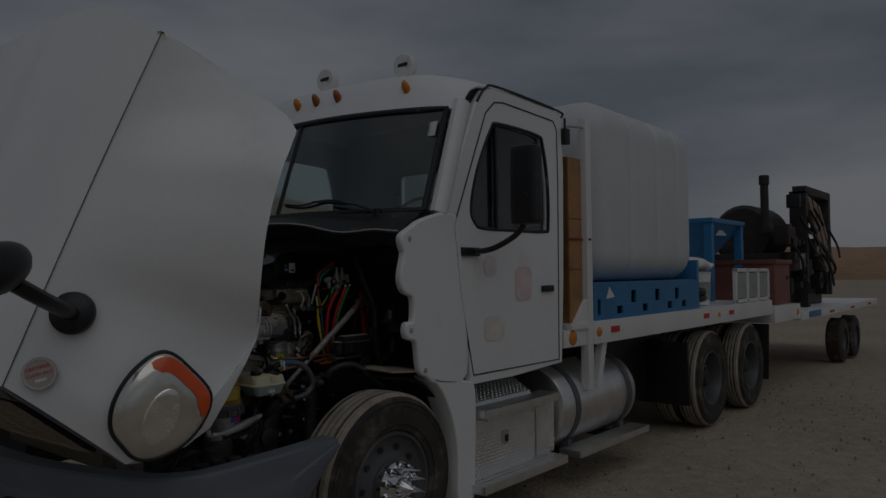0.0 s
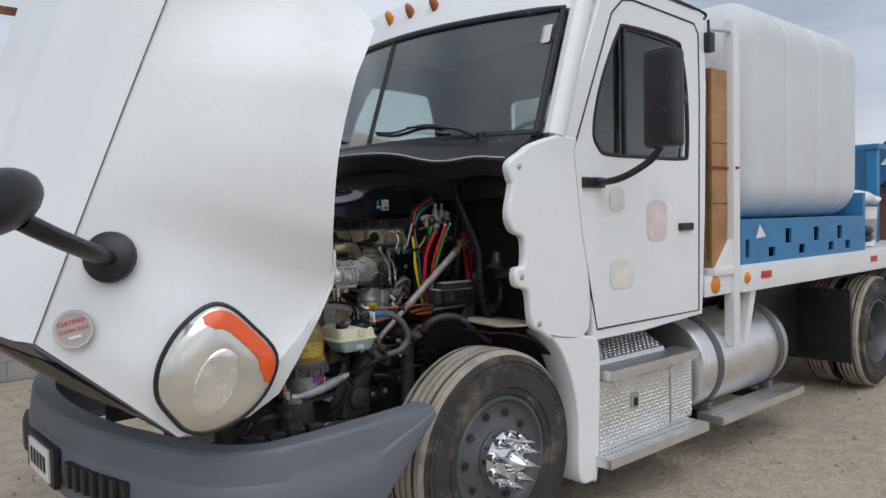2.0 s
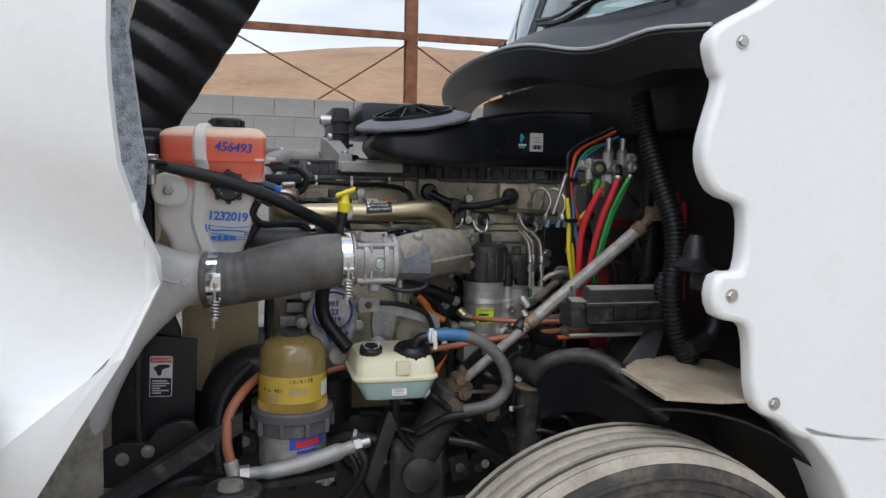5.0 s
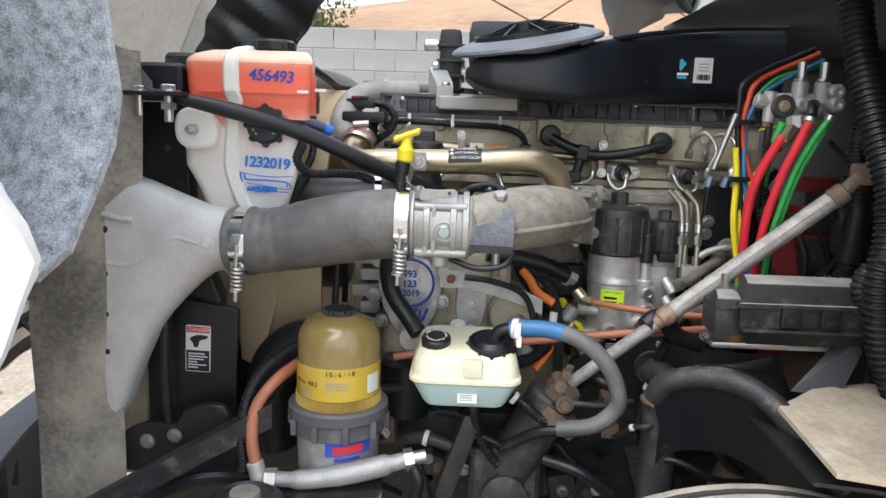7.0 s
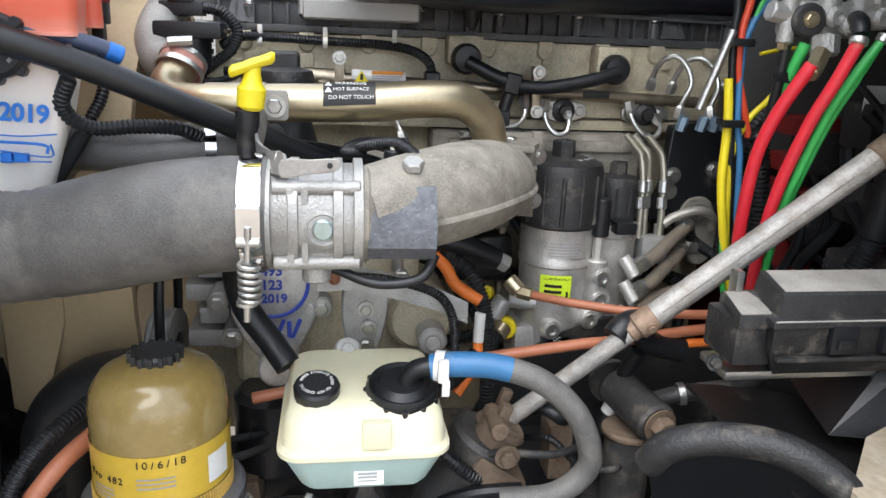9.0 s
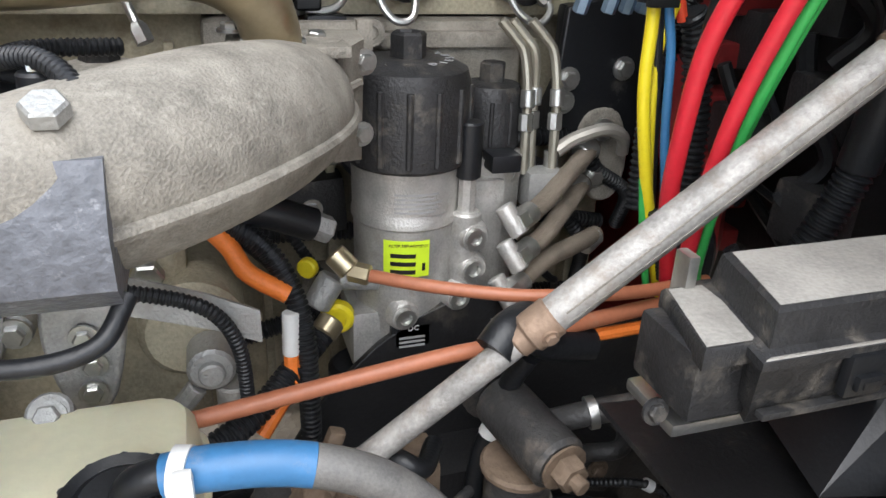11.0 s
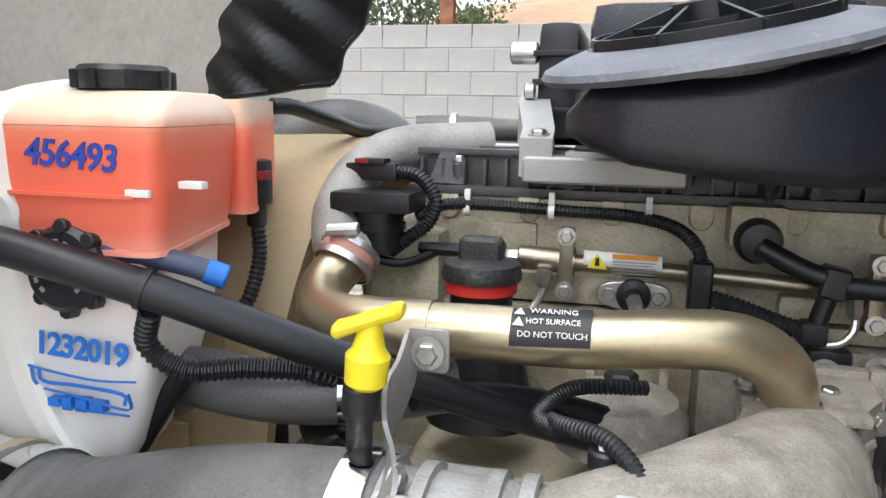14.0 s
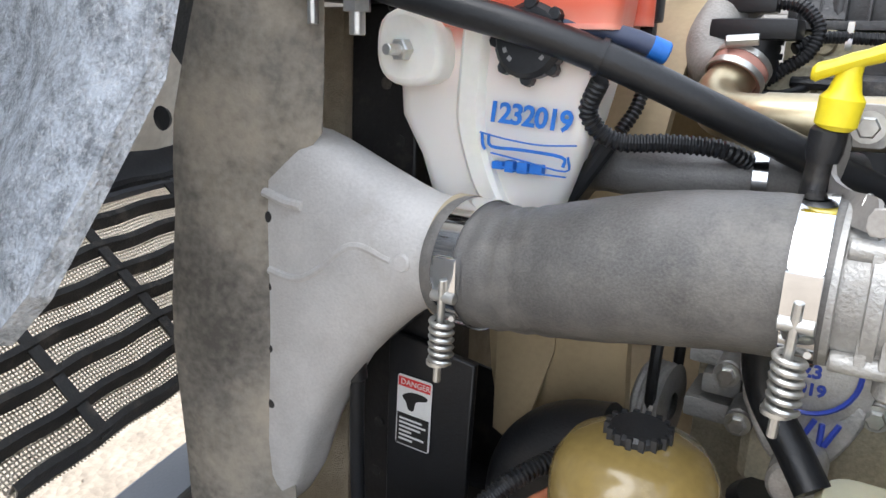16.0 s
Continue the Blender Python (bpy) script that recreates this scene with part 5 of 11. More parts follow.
    for x, z in ((0.79, 0.33), (1.49, 0.33), (0.79, 0.665), (1.49, 0.665)):
        part("rivet", lathe([(0, 0.005), (0.008, 0.003), (0.010, 0)], (x, 0.085, z), (0, -1, 0), 10), STEEL, bx)
    # perforated steps
    def step(x0, x1, y0, y1, z, name):
        s = part("step", joined(box((x0, y0, z - 0.05), (x1, y0 + 0.006, z), 0.002), box((x0, y1 - 0.006, z - 0.05), (x1, y1, z), 0.002), box((x0, y0, z - 0.05), (x0 + 0.006, y1, z), 0.002), box((x1 - 0.006, y0, z - 0.05), (x1, y1, z), 0.002)), ALU, TRUCK, "perforated aluminium cab step")
        holes = []
        n = int((x1 - x0) / 0.034)
        for i in range(n):
            for r in range(4):
                cx = x0 + 0.02 + (x1 - x0 - 0.04) * (i + 0.5) / n + (0.008 if r % 2 else 0)
                cy = y0 + 0.022 + (y1 - y0 - 0.044) * r / 3
                rad = 0.0085 if r in (1, 2) else 0.0055
                holes.append([(cx + rad * math.cos(a * math.pi / 4), cy + rad * math.sin(a * math.pi / 4)) for a in range(8)])
        part("step_tread", plate([(x0, y0), (x1, y0), (x1, y1), (x0, y1)], holes, 0.005, 0, Matrix.Translation((0, 0, z - 0.003))), ALU, s)
        # dark box added inside the step for the shade behind its tread holes
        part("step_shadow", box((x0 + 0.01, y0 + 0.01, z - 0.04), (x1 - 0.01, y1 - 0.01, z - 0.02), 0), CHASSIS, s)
    step(0.78, 1.68, -0.02, 0.15, 0.775, "upper")
    step(0.71, 1.72, -0.06, 0.13, 0.325, "lower")
    step(1.95, 3.17, -0.03, 0.15, 0.30, "tank")
    for x in (0.9, 1.6, 2.1, 2.9):
        part("step_bracket", box((x - 0.03, 0.05, 0.22), (x + 0.03, 0.5, 0.28), 0.006), CHASSIS, TRUCK)
    # round aluminium fuel tank with straps
    ft = part("fuel_tank", lathe([(0, 0), (0.27, 0.0), (0.305, 0.012), (0.318, 0.04), (0.318, 1.20), (0.305, 1.228), (0.27, 1.24), (0, 1.235)], (1.86, 0.36, 0.60), (1, 0, 0), 48), ALU, TRUCK, "polished round aluminium fuel tank")
    for x in (2.06, 2.95):
        part("tank_strap", lathe([(0.319, -0.035), (0.327, -0.033), (0.327, 0.033), (0.319, 0.035)], (x, 0.36, 0.60), (1, 0, 0), 48), RIM, ft)
        part("strap_foot", box((x - 0.03, 0.12, 0.25), (x + 0.03, 0.2, 0.36), 0.006), RIM, ft)
    part("filler_cap", rod((2.6, 0.30, 0.90), (2.6, 0.27, 0.96), 0.055, 20), CHASSIS, ft)
    # frame rails, axles
    for y in (0.78, 1.58):
        part("frame_rail", box((-1.25, y, 0.60), (7.2, y + 0.08, 0.87), 0.006), CHASSIS, TRUCK)
    for x in (0.0, 4.92, 6.24):
        part("axle", rod((x, 0.35, 0.48), (x, 2.05, 0.48), 0.07, 16), CHASSIS, TRUCK)
    part("mud_flap", box((4.22, 0.02, 0.30), (4.26, 0.62, 0.93), 0.004, rot=(0, -4, 0)), CHASSIS, TRUCK)
    part("mud_flap", box((6.92, 0.02, 0.25), (6.94, 0.62, 0.95), 0.004, rot=(0, 6, 0)), CHASSIS, TRUCK)
    rows = [[Vector((4.26 - 0.02 * k, y, 0.95 - 0.04 * k)) for y in (0.02, 0.62)] for k in range(4)]
    part("tank_side_shield", box((3.3, 0.45, 0.35), (4.2, 0.5, 1.0), 0.01), CHASSIS, TRUCK)


side_gear()


def bed():
    part("bed_frame", box((2.27, 0.0, 1.07), (7.05, 0.07, 1.25), 0.006), BEDWHITE, TRUCK, "white steel flatbed side rail")
    part("bed_frame", box((2.27, 2.33, 1.07), (7.05, 2.40, 1.25), 0.006), BEDWHITE, TRUCK)
    part("bed_deck", box((1.95, 0.07, 1.19), (7.05, 2.33, 1.24), 0.004), BEDWHITE, TRUCK)
    for k in range(6):
        part("cross_member", box((2.5 + 0.8 * k, 0.07, 1.08), (2.56 + 0.8 * k, 2.33, 1.19), 0.004), CHASSIS, TRUCK)
    for y in (0.02, 2.3):
        part("headboard_post", box((2.20, y, 0.72), (2.285, y + 0.07, 2.85), 0.006), BEDWHITE, TRUCK, "white square steel headboard post")
    part("post_gusset", plate([(2.02, 1.24), (2.20, 1.24), (2.20, 1.42)], (), 0.06, 0.003, Matrix.Translation((0, 0.03, 0)) @ XZ), BEDWHITE, TRUCK)
    part("front_ledge", box((1.95, 0.02, 1.20), (2.21, 2.36, 1.245), 0.005), BEDWHITE, TRUCK)
    part("post_brace", loft([[(2.45, 0.03, 1.07), (2.53, 0.03, 1.07), (2.53, 0.09, 1.07), (2.45, 0.09, 1.07)], [(2.36, 0.03, 0.74), (2.42, 0.03, 0.74), (2.42, 0.09, 0.74), (2.36, 0.09, 0.74)]]), BEDWHITE, TRUCK)
    part("lamp_housing", box((1.86, 0.04, 1.07), (2.20, 0.10, 1.20), 0.006), BEDWHITE, TRUCK)
    for p, r in (((1.99, 0.04, 1.14), 0.055), ((2.335, 0.0, 1.165), 0.038)):
        part("side_marker", lathe([(0, 0.018), (r * 0.6, 0.016), (r, 0.006), (r * 1.05, 0)], p, (0, -1, 0), 20), AMBER, TRUCK, "round amber side marker lamp")
    for x in (2.54, 4.62, 5.40):
        part("reflector", box((x, -0.006, 1.145), (x + 0.15, 0.0, 1.195), 0.001), REDLENS, TRUCK, "red reflector strip")
    part("side_marker", lathe([(0, 0.012), (0.024, 0.008), (0.03, 0)], (5.08, 0.0, 1.165), (0, -1, 0), 16), AMBER, TRUCK)
    part("grab_rod", rod((1.90, 0.03, 2.74), (2.22, 0.05, 2.78), 0.010, 8), STEEL, TRUCK)
    part("gooseneck", box((6.9, 0.7, 0.75), (8.6, 1.7, 1.05), 0.02), BEDWHITE, TRUCK)


bed()


def cargo():
    # plywood sheets strapped behind the cab
    bd = thing("plywood_stack", (2.05, 0.4, 1.245), "stack of varnished plywood boards strapped upright", "plywood")
    for k in range(5):
        part("board", box((2.02 + 0.032 * k, 0.09 + 0.012 * (k % 2), 1.246), (2.048 + 0.032 * k, 1.25, 2.53 - 0.004 * k), 0.003), WOOD, bd)
    part("edge_board", box((2.0, 0.065, 1.246), (2.195, 0.086, 2.525), 0.003), WOOD, bd)
    for z in (1.66, 2.05):
        part("joint", box((1.998, 0.062, z), (2.197, 0.0655, z + 0.003), 0), BLACKINK, bd)
    part("ratchet_strap", joined(box((1.99, 0.055, 1.885), (2.23, 0.063, 1.90), 0.002), rod((2.23, 0.0, 1.893), (2.23, 0.07, 1.893), 0.009, 8)), REDPAINT, bd, "dark red ratchet strap")
    # poly water tank on its blue base
    tk = thing("water_tank", (3.4, 1.2, 1.25), "large ribbed white polyethylene water tank on blue base", "tank")
    secs = []
    n = 24
    x0, x1 = 2.46, 4.62
    prof = []
    for i in range(61):
        u = i / 60
        x = x0 + (x1 - x0) * u
        e = min(u, 1 - u) * (x1 - x0)
        shrink = 0.22 * (1 - min(1, e / 0.22)) ** 2.0
        rib = 0
        for c in (0.30, 0.56, 0.78):
            rib += 0.035 * math.exp(-((u - c) / 0.012) ** 2)
        s = shrink + rib
        loop = rounded(0.06 + s, 1.555 + s * 0.6, 2.34 - s, 3.10 - s, 0.26 - 0.1 * min(1, s * 3), 6)
        secs.append([(x, y, z) for y, z in loop])
    part("tank_body", loft(secs), POLY, tk, "white polyethylene tank shell")
    part("tank_lid", lathe([(0.22, 0), (0.22, 0.04), (0.19, 0.06), (0, 0.065)], (3.5, 1.2, 2.97), (0, 0, 1), 24), POLY, tk)
    wins = [rounded(x, z0, x + 0.11, z1, 0.006, 2) for x, z0, z1 in ((2.70, 1.285, 1.355), (3.20, 1.285, 1.355), (3.75, 1.285, 1.355), (4.10, 1.285, 1.355))]
    wins += [rounded(x, 1.37, x + 0.10, 1.48, 0.006, 2) for x in (2.97, 3.47, 3.93)] + [rounded(2.36, 1.29, 2.42, 1.42, 0.006, 2)]
    part("base_side", plate([(2.30, 1.252), (4.50, 1.252), (4.50, 1.545), (2.30, 1.545)], wins, 0.02, 0.002, Matrix.Translation((0, 0.02, 0)) @ XZ), BLUE_P, tk, "blue steel base with fork pockets")
    part("base_side", box((2.30, 2.34, 1.252), (4.50, 2.36, 1.545), 0.003), BLUE_P, tk)
    part("base_front", box((2.30, 0.042, 1.252), (2.32, 2.338, 1.545), 0.003), BLUE_P, tk)
    part("base_top", box((2.33, 0.05, 1.525), (4.49, 2.33, 1.552), 0.003), BLUE_P, tk)
    part("base_inside", box((2.40, 0.10, 1.252), (4.45, 2.3, 1.5), 0), CHASSIS, tk)
    part("maker_mark", plate([(2.50, 1.42), (2.65, 1.43), (2.56, 1.515)], (), 0.002, 0, Matrix.Translation((0, 0.016, 0)) @ XZ), PAPER, tk)
    part("rear_frame", box((4.58, 0.05, 1.25), (4.64, 2.3, 1.75), 0.004), BLUE_P, tk)
    part("top_bracket", box((2.95, 0.55, 2.95), (3.0, 0.75, 3.07), 0.004), BLUE_P, tk)
    # hoses, bucket and the side basket at the rear
    hs = thing("coiled_hose", (4.95, 0.3, 1.25), "coiled grey suction hose on the flatbed", "hose")
    pts = [(4.98 + 0.22 * math.cos(a), 0.34 + 0.20 * math.sin(a), 1.285 + 0.011 * a) for a in [k * 0.4 for k in range(38)]]
    part("hose_coil", sweep(pts, 0.035, 10), RUBBER, hs)
    bk = thing("bucket", (5.45, 0.35, 1.25), "white plastic bucket with printed label", "bucket")
    part("bucket_body", lathe([(0, 0), (0.13, 0), (0.15, 0.36), (0.158, 0.37), (0.14, 0.375), (0.12, 0.03)], (5.42, 0.36, 1.25), (0, 0, 1), 24), PAPER, bk)
    part("bucket_label", lathe([(0.139, 0.06), (0.148, 0.26)], (5.42, 0.36, 1.25), (0, 0, 1), 24), material("bucket_print", (0.30, 0.32, 0.33), 0.6), bk)
    sk = thing("sack", (5.5, 0.42, 1.6), "crumpled white plastic sacks on the bucket", "sack")
    bm = bmesh.new()
    bmesh.ops.create_icosphere(bm, subdivisions=3, radius=0.22, matrix=Matrix.Translation((5.52, 0.45, 1.70)) @ Matrix.Diagonal((1.3, 1.0, 0.38, 1)))
    for v in bm.verts:
        v.co += 0.05 * noise.noise_vector(v.co * 7)
    part("sack_body", bm, PAPER, sk)
    bs = thing("side_basket", (6.4, 0.05, 1.25), "white steel side rack panels on the flatbed", "rack")
    for k in range(4):
        part("rack_post", box((5.72 + 0.42 * k, 0.02, 1.25), (5.77 + 0.42 * k, 0.06, 1.66), 0.004), BEDWHITE, bs)
    for z in (1.26, 1.62):
        part("rack_rail", box((5.72, 0.02, z), (7.03, 0.06, z + 0.04), 0.004), BEDWHITE, bs)
    for k in range(3):
        part("rack_mesh", box((5.78 + 0.42 * k, 0.035, 1.31), (6.13 + 0.42 * k, 0.045, 1.61), 0.001), material("rack_grid", (0.35, 0.36, 0.36), 0.7), bs)


cargo()


def trailer():
    t = thing("trailer", (10.5, 1.2, 0), "white flatbed equipment trailer behind the truck", "trailer")
    part("deck", box((8.3, -0.05, 0.92), (14.2, 2.45, 1.04), 0.01), BEDWHITE, t)
    part("tongue", box((7.0, 0.95, 0.72), (8.5, 1.45, 0.95), 0.01), BEDWHITE, t)
    part("front_panel", box((7.1, -0.02, 0.95), (8.35, 2.42, 1.16), 0.01), BEDWHITE, t)
    part("side_marker", lathe([(0, 0.012), (0.04, 0.008), (0.05, 0)], (8.2, -0.02, 1.05), (0, -1, 0), 16), AMBER, t)
    for k in range(6):
        part("reflector", box((9.2 + 0.8 * k, -0.056, 0.95), (9.5 + 0.8 * k, -0.05, 0.99), 0.001), REDLENS if k % 2 else PAPER, t)
    part("trailer_sign", box((8.7, -0.058, 0.94), (9.4, -0.052, 1.03), 0.001), BLUE_P, t)
    for x in (11.6, 12.6):
        for y in (0.05, 2.1):
            w = part("trailer_wheel", lathe([(0.2, 0), (0.34, 0.0), (0.385, 0.03), (0.39, 0.22), (0.34, 0.25), (0.2, 0.25)], (x, y, 0.39), (0, 1, 0), 28), TYRE, t)
            part("trailer_rim", lathe([(0.21, 0.02), (0.17, 0.06), (0, 0.07)], (x, y, 0.39), (0, 1, 0), 20), RIM, t)
    # brown job box
    jb = thing("job_box", (8.1, 0.4, 1.16), "brown painted steel job box on the trailer", "box")
    part("box_body", box((7.55, 0.10, 1.17), (8.30, 0.95, 1.72), 0.01), BROWNBOX, jb)
    part("box_lid", box((7.52, 0.07, 1.72), (8.33, 0.98, 1.78), 0.01), BROWNBOX, jb)
    part("box_slot", box((8.1, 0.095, 1.5), (8.26, 0.101, 1.56), 0.002), CHASSIS, jb)
    # blue mixing hopper
    hp = thing("mixing_hopper", (7.3, 1.1, 1.25), "blue painted steel mixing hopper", "hopper")
    part("hopper_cone", loft([[(6.4, 0.55, 2.25), (7.6, 0.55, 2.25), (7.6, 1.65, 2.25), (6.4, 1.65, 2.25)][::-1], [(6.85, 0.98, 1.6), (7.15, 0.98, 1.6), (7.15, 1.22, 1.6), (6.85, 1.22, 1.6)][::-1]]), BLUE_P, hp)
    part("hopper_rim", box((6.35, 0.5, 2.25), (7.65, 1.7, 2.31), 0.01), BLUE_P, hp)
    for x in (6.42, 7.58):
        for y in (0.57, 1.63):
            part("hopper_leg", box((x - 0.05, y - 0.05, 1.25), (x + 0.05, y + 0.05, 2.25), 0.006), BLUE_P, hp)
    part("hopper_mark", plate([(6.75, 2.10), (7.2, 2.11), (6.95, 2.2)], (), 0.003, 0, Matrix.Translation((0, 0.60, 0)) @ XZ), PAPER, hp)
    # drilling machine, dark and busy
    dm = thing("drill_machine", (10.3, 1.2, 1.04), "dark hydraulic drilling machine with stacked drill rods", "machine")
    rnd = random.Random(4)
    part("machine_body", box((8.9, 0.4, 1.04), (11.6, 2.0, 1.9), 0.04), MACHINE, dm)
    part("engine_cover", lathe([(0, 0), (0.42, 0), (0.48, 0.08), (0.48, 0.9), (0.40, 1.0), (0, 1.0)], (9.1, 1.0, 2.2), (1, 0, 0), 24), MACHINE, dm)
    part("exhaust", joined(rod((8.95, 0.6, 2.2), (8.95, 0.6, 3.0), 0.06, 14), rod((8.95, 0.6, 2.95), (8.95, 0.6, 3.1), 0.075, 14)), MACHINE, dm)
    for k in range(8):
        part("drill_rod", rod((9.9 + 0.12 * k, 0.25, 2.85 - 0.02 * k), (11.1 + 0.12 * k, 0.25, 1.6), 0.035, 10), STEEL if k % 3 else RUST, dm)
    part("mast", joined(box((9.75, 0.2, 1.04), (9.9, 0.45, 2.9), 0.01), box((11.3, 0.2, 1.2), (11.45, 0.45, 2.95), 0.01), box((9.75, 0.2, 2.85), (11.45, 0.4, 2.98), 0.01)), MACHINE, dm)
    for k in range(26):
        x, z = rnd.uniform(8.7, 11.6), rnd.uniform(1.2, 2.7)
        part("fitting", box((x, 0.22, z), (x + rnd.uniform(0.08, 0.28), 0.42, z + rnd.uniform(0.06, 0.3)), 0.012), rnd.choice((MACHINE, MACHINE, CHASSIS, RUST, STEEL)), dm)
    for k in range(14):
        x = rnd.uniform(8.8, 11.4)
        z = rnd.uniform(1.6, 2.7)
        part("hydraulic_hose", hose([(x, 0.2, z), (x + 0.2, 0.12, z - 0.25), (x + rnd.uniform(0.2, 0.6), 0.15, z - rnd.uniform(0.1, 0.6))], 0.02, 5, 8), RUBBER, dm)


trailer()

# ---- the engine and what sits round it ----
GREYPRINT = material("grey_print", (0.3, 0.3, 0.3), 0.6)
ENGINE = thing("engine", (-0.25, 1.2, 0.87), "dusty olive-grey six-cylinder diesel engine in the open bay", "engine")


def bolts(points, direction, parent, r=0.010, mat=None, name="bolt"):
    for p in points:
        part(name, hexbolt(p, direction, r, r * 0.9), mat or STEEL, parent)


def banjo(at, direction, parent, r=0.014, mat=None):
    d = Vector(direction).normalized()
    a = Vector(at)
    part("fitting", joined(rod(a, a + d * 0.02, r, 14), lathe([(0, 0), (r * 0.85, 0), (r * 0.85, 0.010), (r * 0.5, 0.012), (0, 0.008)], a + d * 0.02, d, 6)), mat or CASTLIGHT, parent)


def u_pipe(pts, r, parent, mat=None, nuts=True):
    part("pipe", hose(pts, r, 8, 10), mat or STEEL, parent, "bent steel injection pipe")
    if nuts:
        for a, b in ((pts[0], pts[1]), (pts[-1], pts[-2])):
            a, b = Vector(a), Vector(b)
            d = (b - a).normalized()
            part("pipe_nut", lathe([(r, 0), (r * 2.1, 0.001), (r * 2.1, 0.016), (r * 1.5, 0.022), (r, 0.024)], a, d, 6), STEEL, parent)


def engine_block():
    part("block", box((-0.70, 1.06, 0.78), (0.26, 1.62, 1.385), 0.02), BLOCK, ENGINE, "cast engine block")
    part("front_case", box((-0.76, 0.98, 0.80), (-0.66, 1.70, 1.50), 0.02), BLOCK, ENGINE)
    part("cylinder_head", box((-0.71, 1.03, 1.388), (0.26, 1.58, 1.545), 0.010), BLOCK, ENGINE, "olive cast cylinder head")
    # side relief of the head
    part("head_ledge", box((-0.71, 1.004, 1.388), (0.26, 1.034, 1.407), 0.006), BLOCK, ENGINE)
    for k in range(9):
        x = -0.66 + 0.108 * k
        bm = lathe([(0, 0.012), (0.013, 0.010), (0.016, 0)], (x, 1.031, 1.528), (0, -1, 0), 12)
        bm = joined(bm, box((x - 0.014, 1.018, 1.526), (x + 0.014, 1.034, 1.546), 0.004))
        part("head_boss", bm, BLOCK, ENGINE)
    for x in (-0.235, -0.115, 0.045, 0.12):
        part("cast_mark", box((x - 0.009, 1.024, 1.503), (x + 0.009, 1.034, 1.520), 0.003), BLOCK, ENGINE)
    part("cast_number_pad", box((-0.66, 1.022, 1.475), (-0.54, 1.034, 1.512), 0.006), BLOCK, ENGINE)
    for k, c in enumerate("73O4OO7"):
        part("cast_character", text_mesh(c, 0.018, facing((-0.64 + 0.0135 * k, 1.0215, 1.499), (0, -1, 0)), 0.0008), BLOCK, ENGINE)
    part("head_web", box((-0.64, 1.008, 1.41), (-0.30, 1.034, 1.45), 0.012), BLOCK, ENGINE)
    part("head_web", box((-0.24, 1.008, 1.41), (0.22, 1.034, 1.442), 0.012), BLOCK, ENGINE)
    for x in (-0.41, -0.09, 0.07):
        part("injector_seat", lathe([(0, 0.012), (0.028, 0.010), (0.034, 0.0)], (x, 1.012, 1.43), (0, -1, 0), 20), BLOCK, ENGINE)
    # lower intake side cover
    part("side_cover", box((-0.33, 0.985, 1.20), (0.07, 1.07, 1.385), 0.018), CASTDIRT, ENGINE, "dusty cast side cover")
    part("cover_rib", box((-0.30, 0.972, 1.352), (0.05, 1.0, 1.372), 0.006), CASTDIRT, ENGINE)
    part("cover_plug", lathe([(0, 0.010), (0.007, 0.010), (0.008, 0.014), (0.016, 0.013), (0.018, 0.0)], (-0.137, 0.972, 1.372), (0, -1, 0.1), 18), CASTDIRT, ENGINE)
    bolts([(-0.197, 0.942, 1.369)], (0, -1, 0.2), ENGINE, 0.012)
    part("cover_clip", box((-0.215, 0.945, 1.345), (-0.168, 0.985, 1.395), 0.008), BLACK, ENGINE)
    # valve cover
    vc = part("valve_cover", box((-0.715, 1.045, 1.548), (0.27, 1.56, 1.604), 0.014), COVERBLK, ENGINE, "black ribbed plastic valve cover")
    part("cover_flange", box((-0.72, 1.022, 1.546), (0.275, 1.06, 1.558), 0.003), COVERBLK, vc)
    for k in range(34):
        x = -0.70 + 0.0288 * k
        part("cover_rib", box((x - 0.002, 1.026, 1.557), (x + 0.002, 1.048, 1.594), 0.001), COVERBLK, vc)
    for k in range(7):
        x = -0.65 + 0.148 * k
        part("cover_bolt_boss", joined(lathe([(0.011, 0), (0.011, 0.03), (0.007, 0.034), (0, 0.034)], (x, 1.036, 1.556), (0, 0, 1), 12)), COVERBLK, vc)
        part("cover_bolt", hexbolt((x, 1.036, 1.590), (0, 0, 1), 0.007, 0.007), STEEL, vc)
    for k in range(5):
        part("cover_top_ridge", box((-0.66 + 0.18 * k, 1.08, 1.602), (-0.54 + 0.18 * k, 1.50, 1.609), 0.003), COVERBLK, vc)
    part("cover_label", box((-0.64, 1.09, 1.6095), (-0.50, 1.14, 1.6105), 0), PAPER, vc)
    for k in range(6):
        x = -0.69 + 0.158 * k
        part("cover_gusset", loft([[(x, 1.024, 1.560), (x + 0.05, 1.024, 1.560), (x + 0.05, 1.046, 1.560), (x, 1.046, 1.560)], [(x + 0.014, 1.034, 1.602), (x + 0.036, 1.034, 1.602), (x + 0.036, 1.05, 1.602), (x + 0.014, 1.05, 1.602)]]), COVERBLK, vc)
    part("cover_edge", box((-0.715, 1.036, 1.598), (0.27, 1.05, 1.607), 0.003), COVERBLK, vc)
    part("cover_shelf", sheet([[Vector((-0.12 + 0.40 * k / 6, 1.02, 1.600 - 0.0008 * k)), Vector((-0.12 + 0.40 * k / 6, 1.28, 1.612))] for k in range(7)], 0.006), COVERBLK, vc)


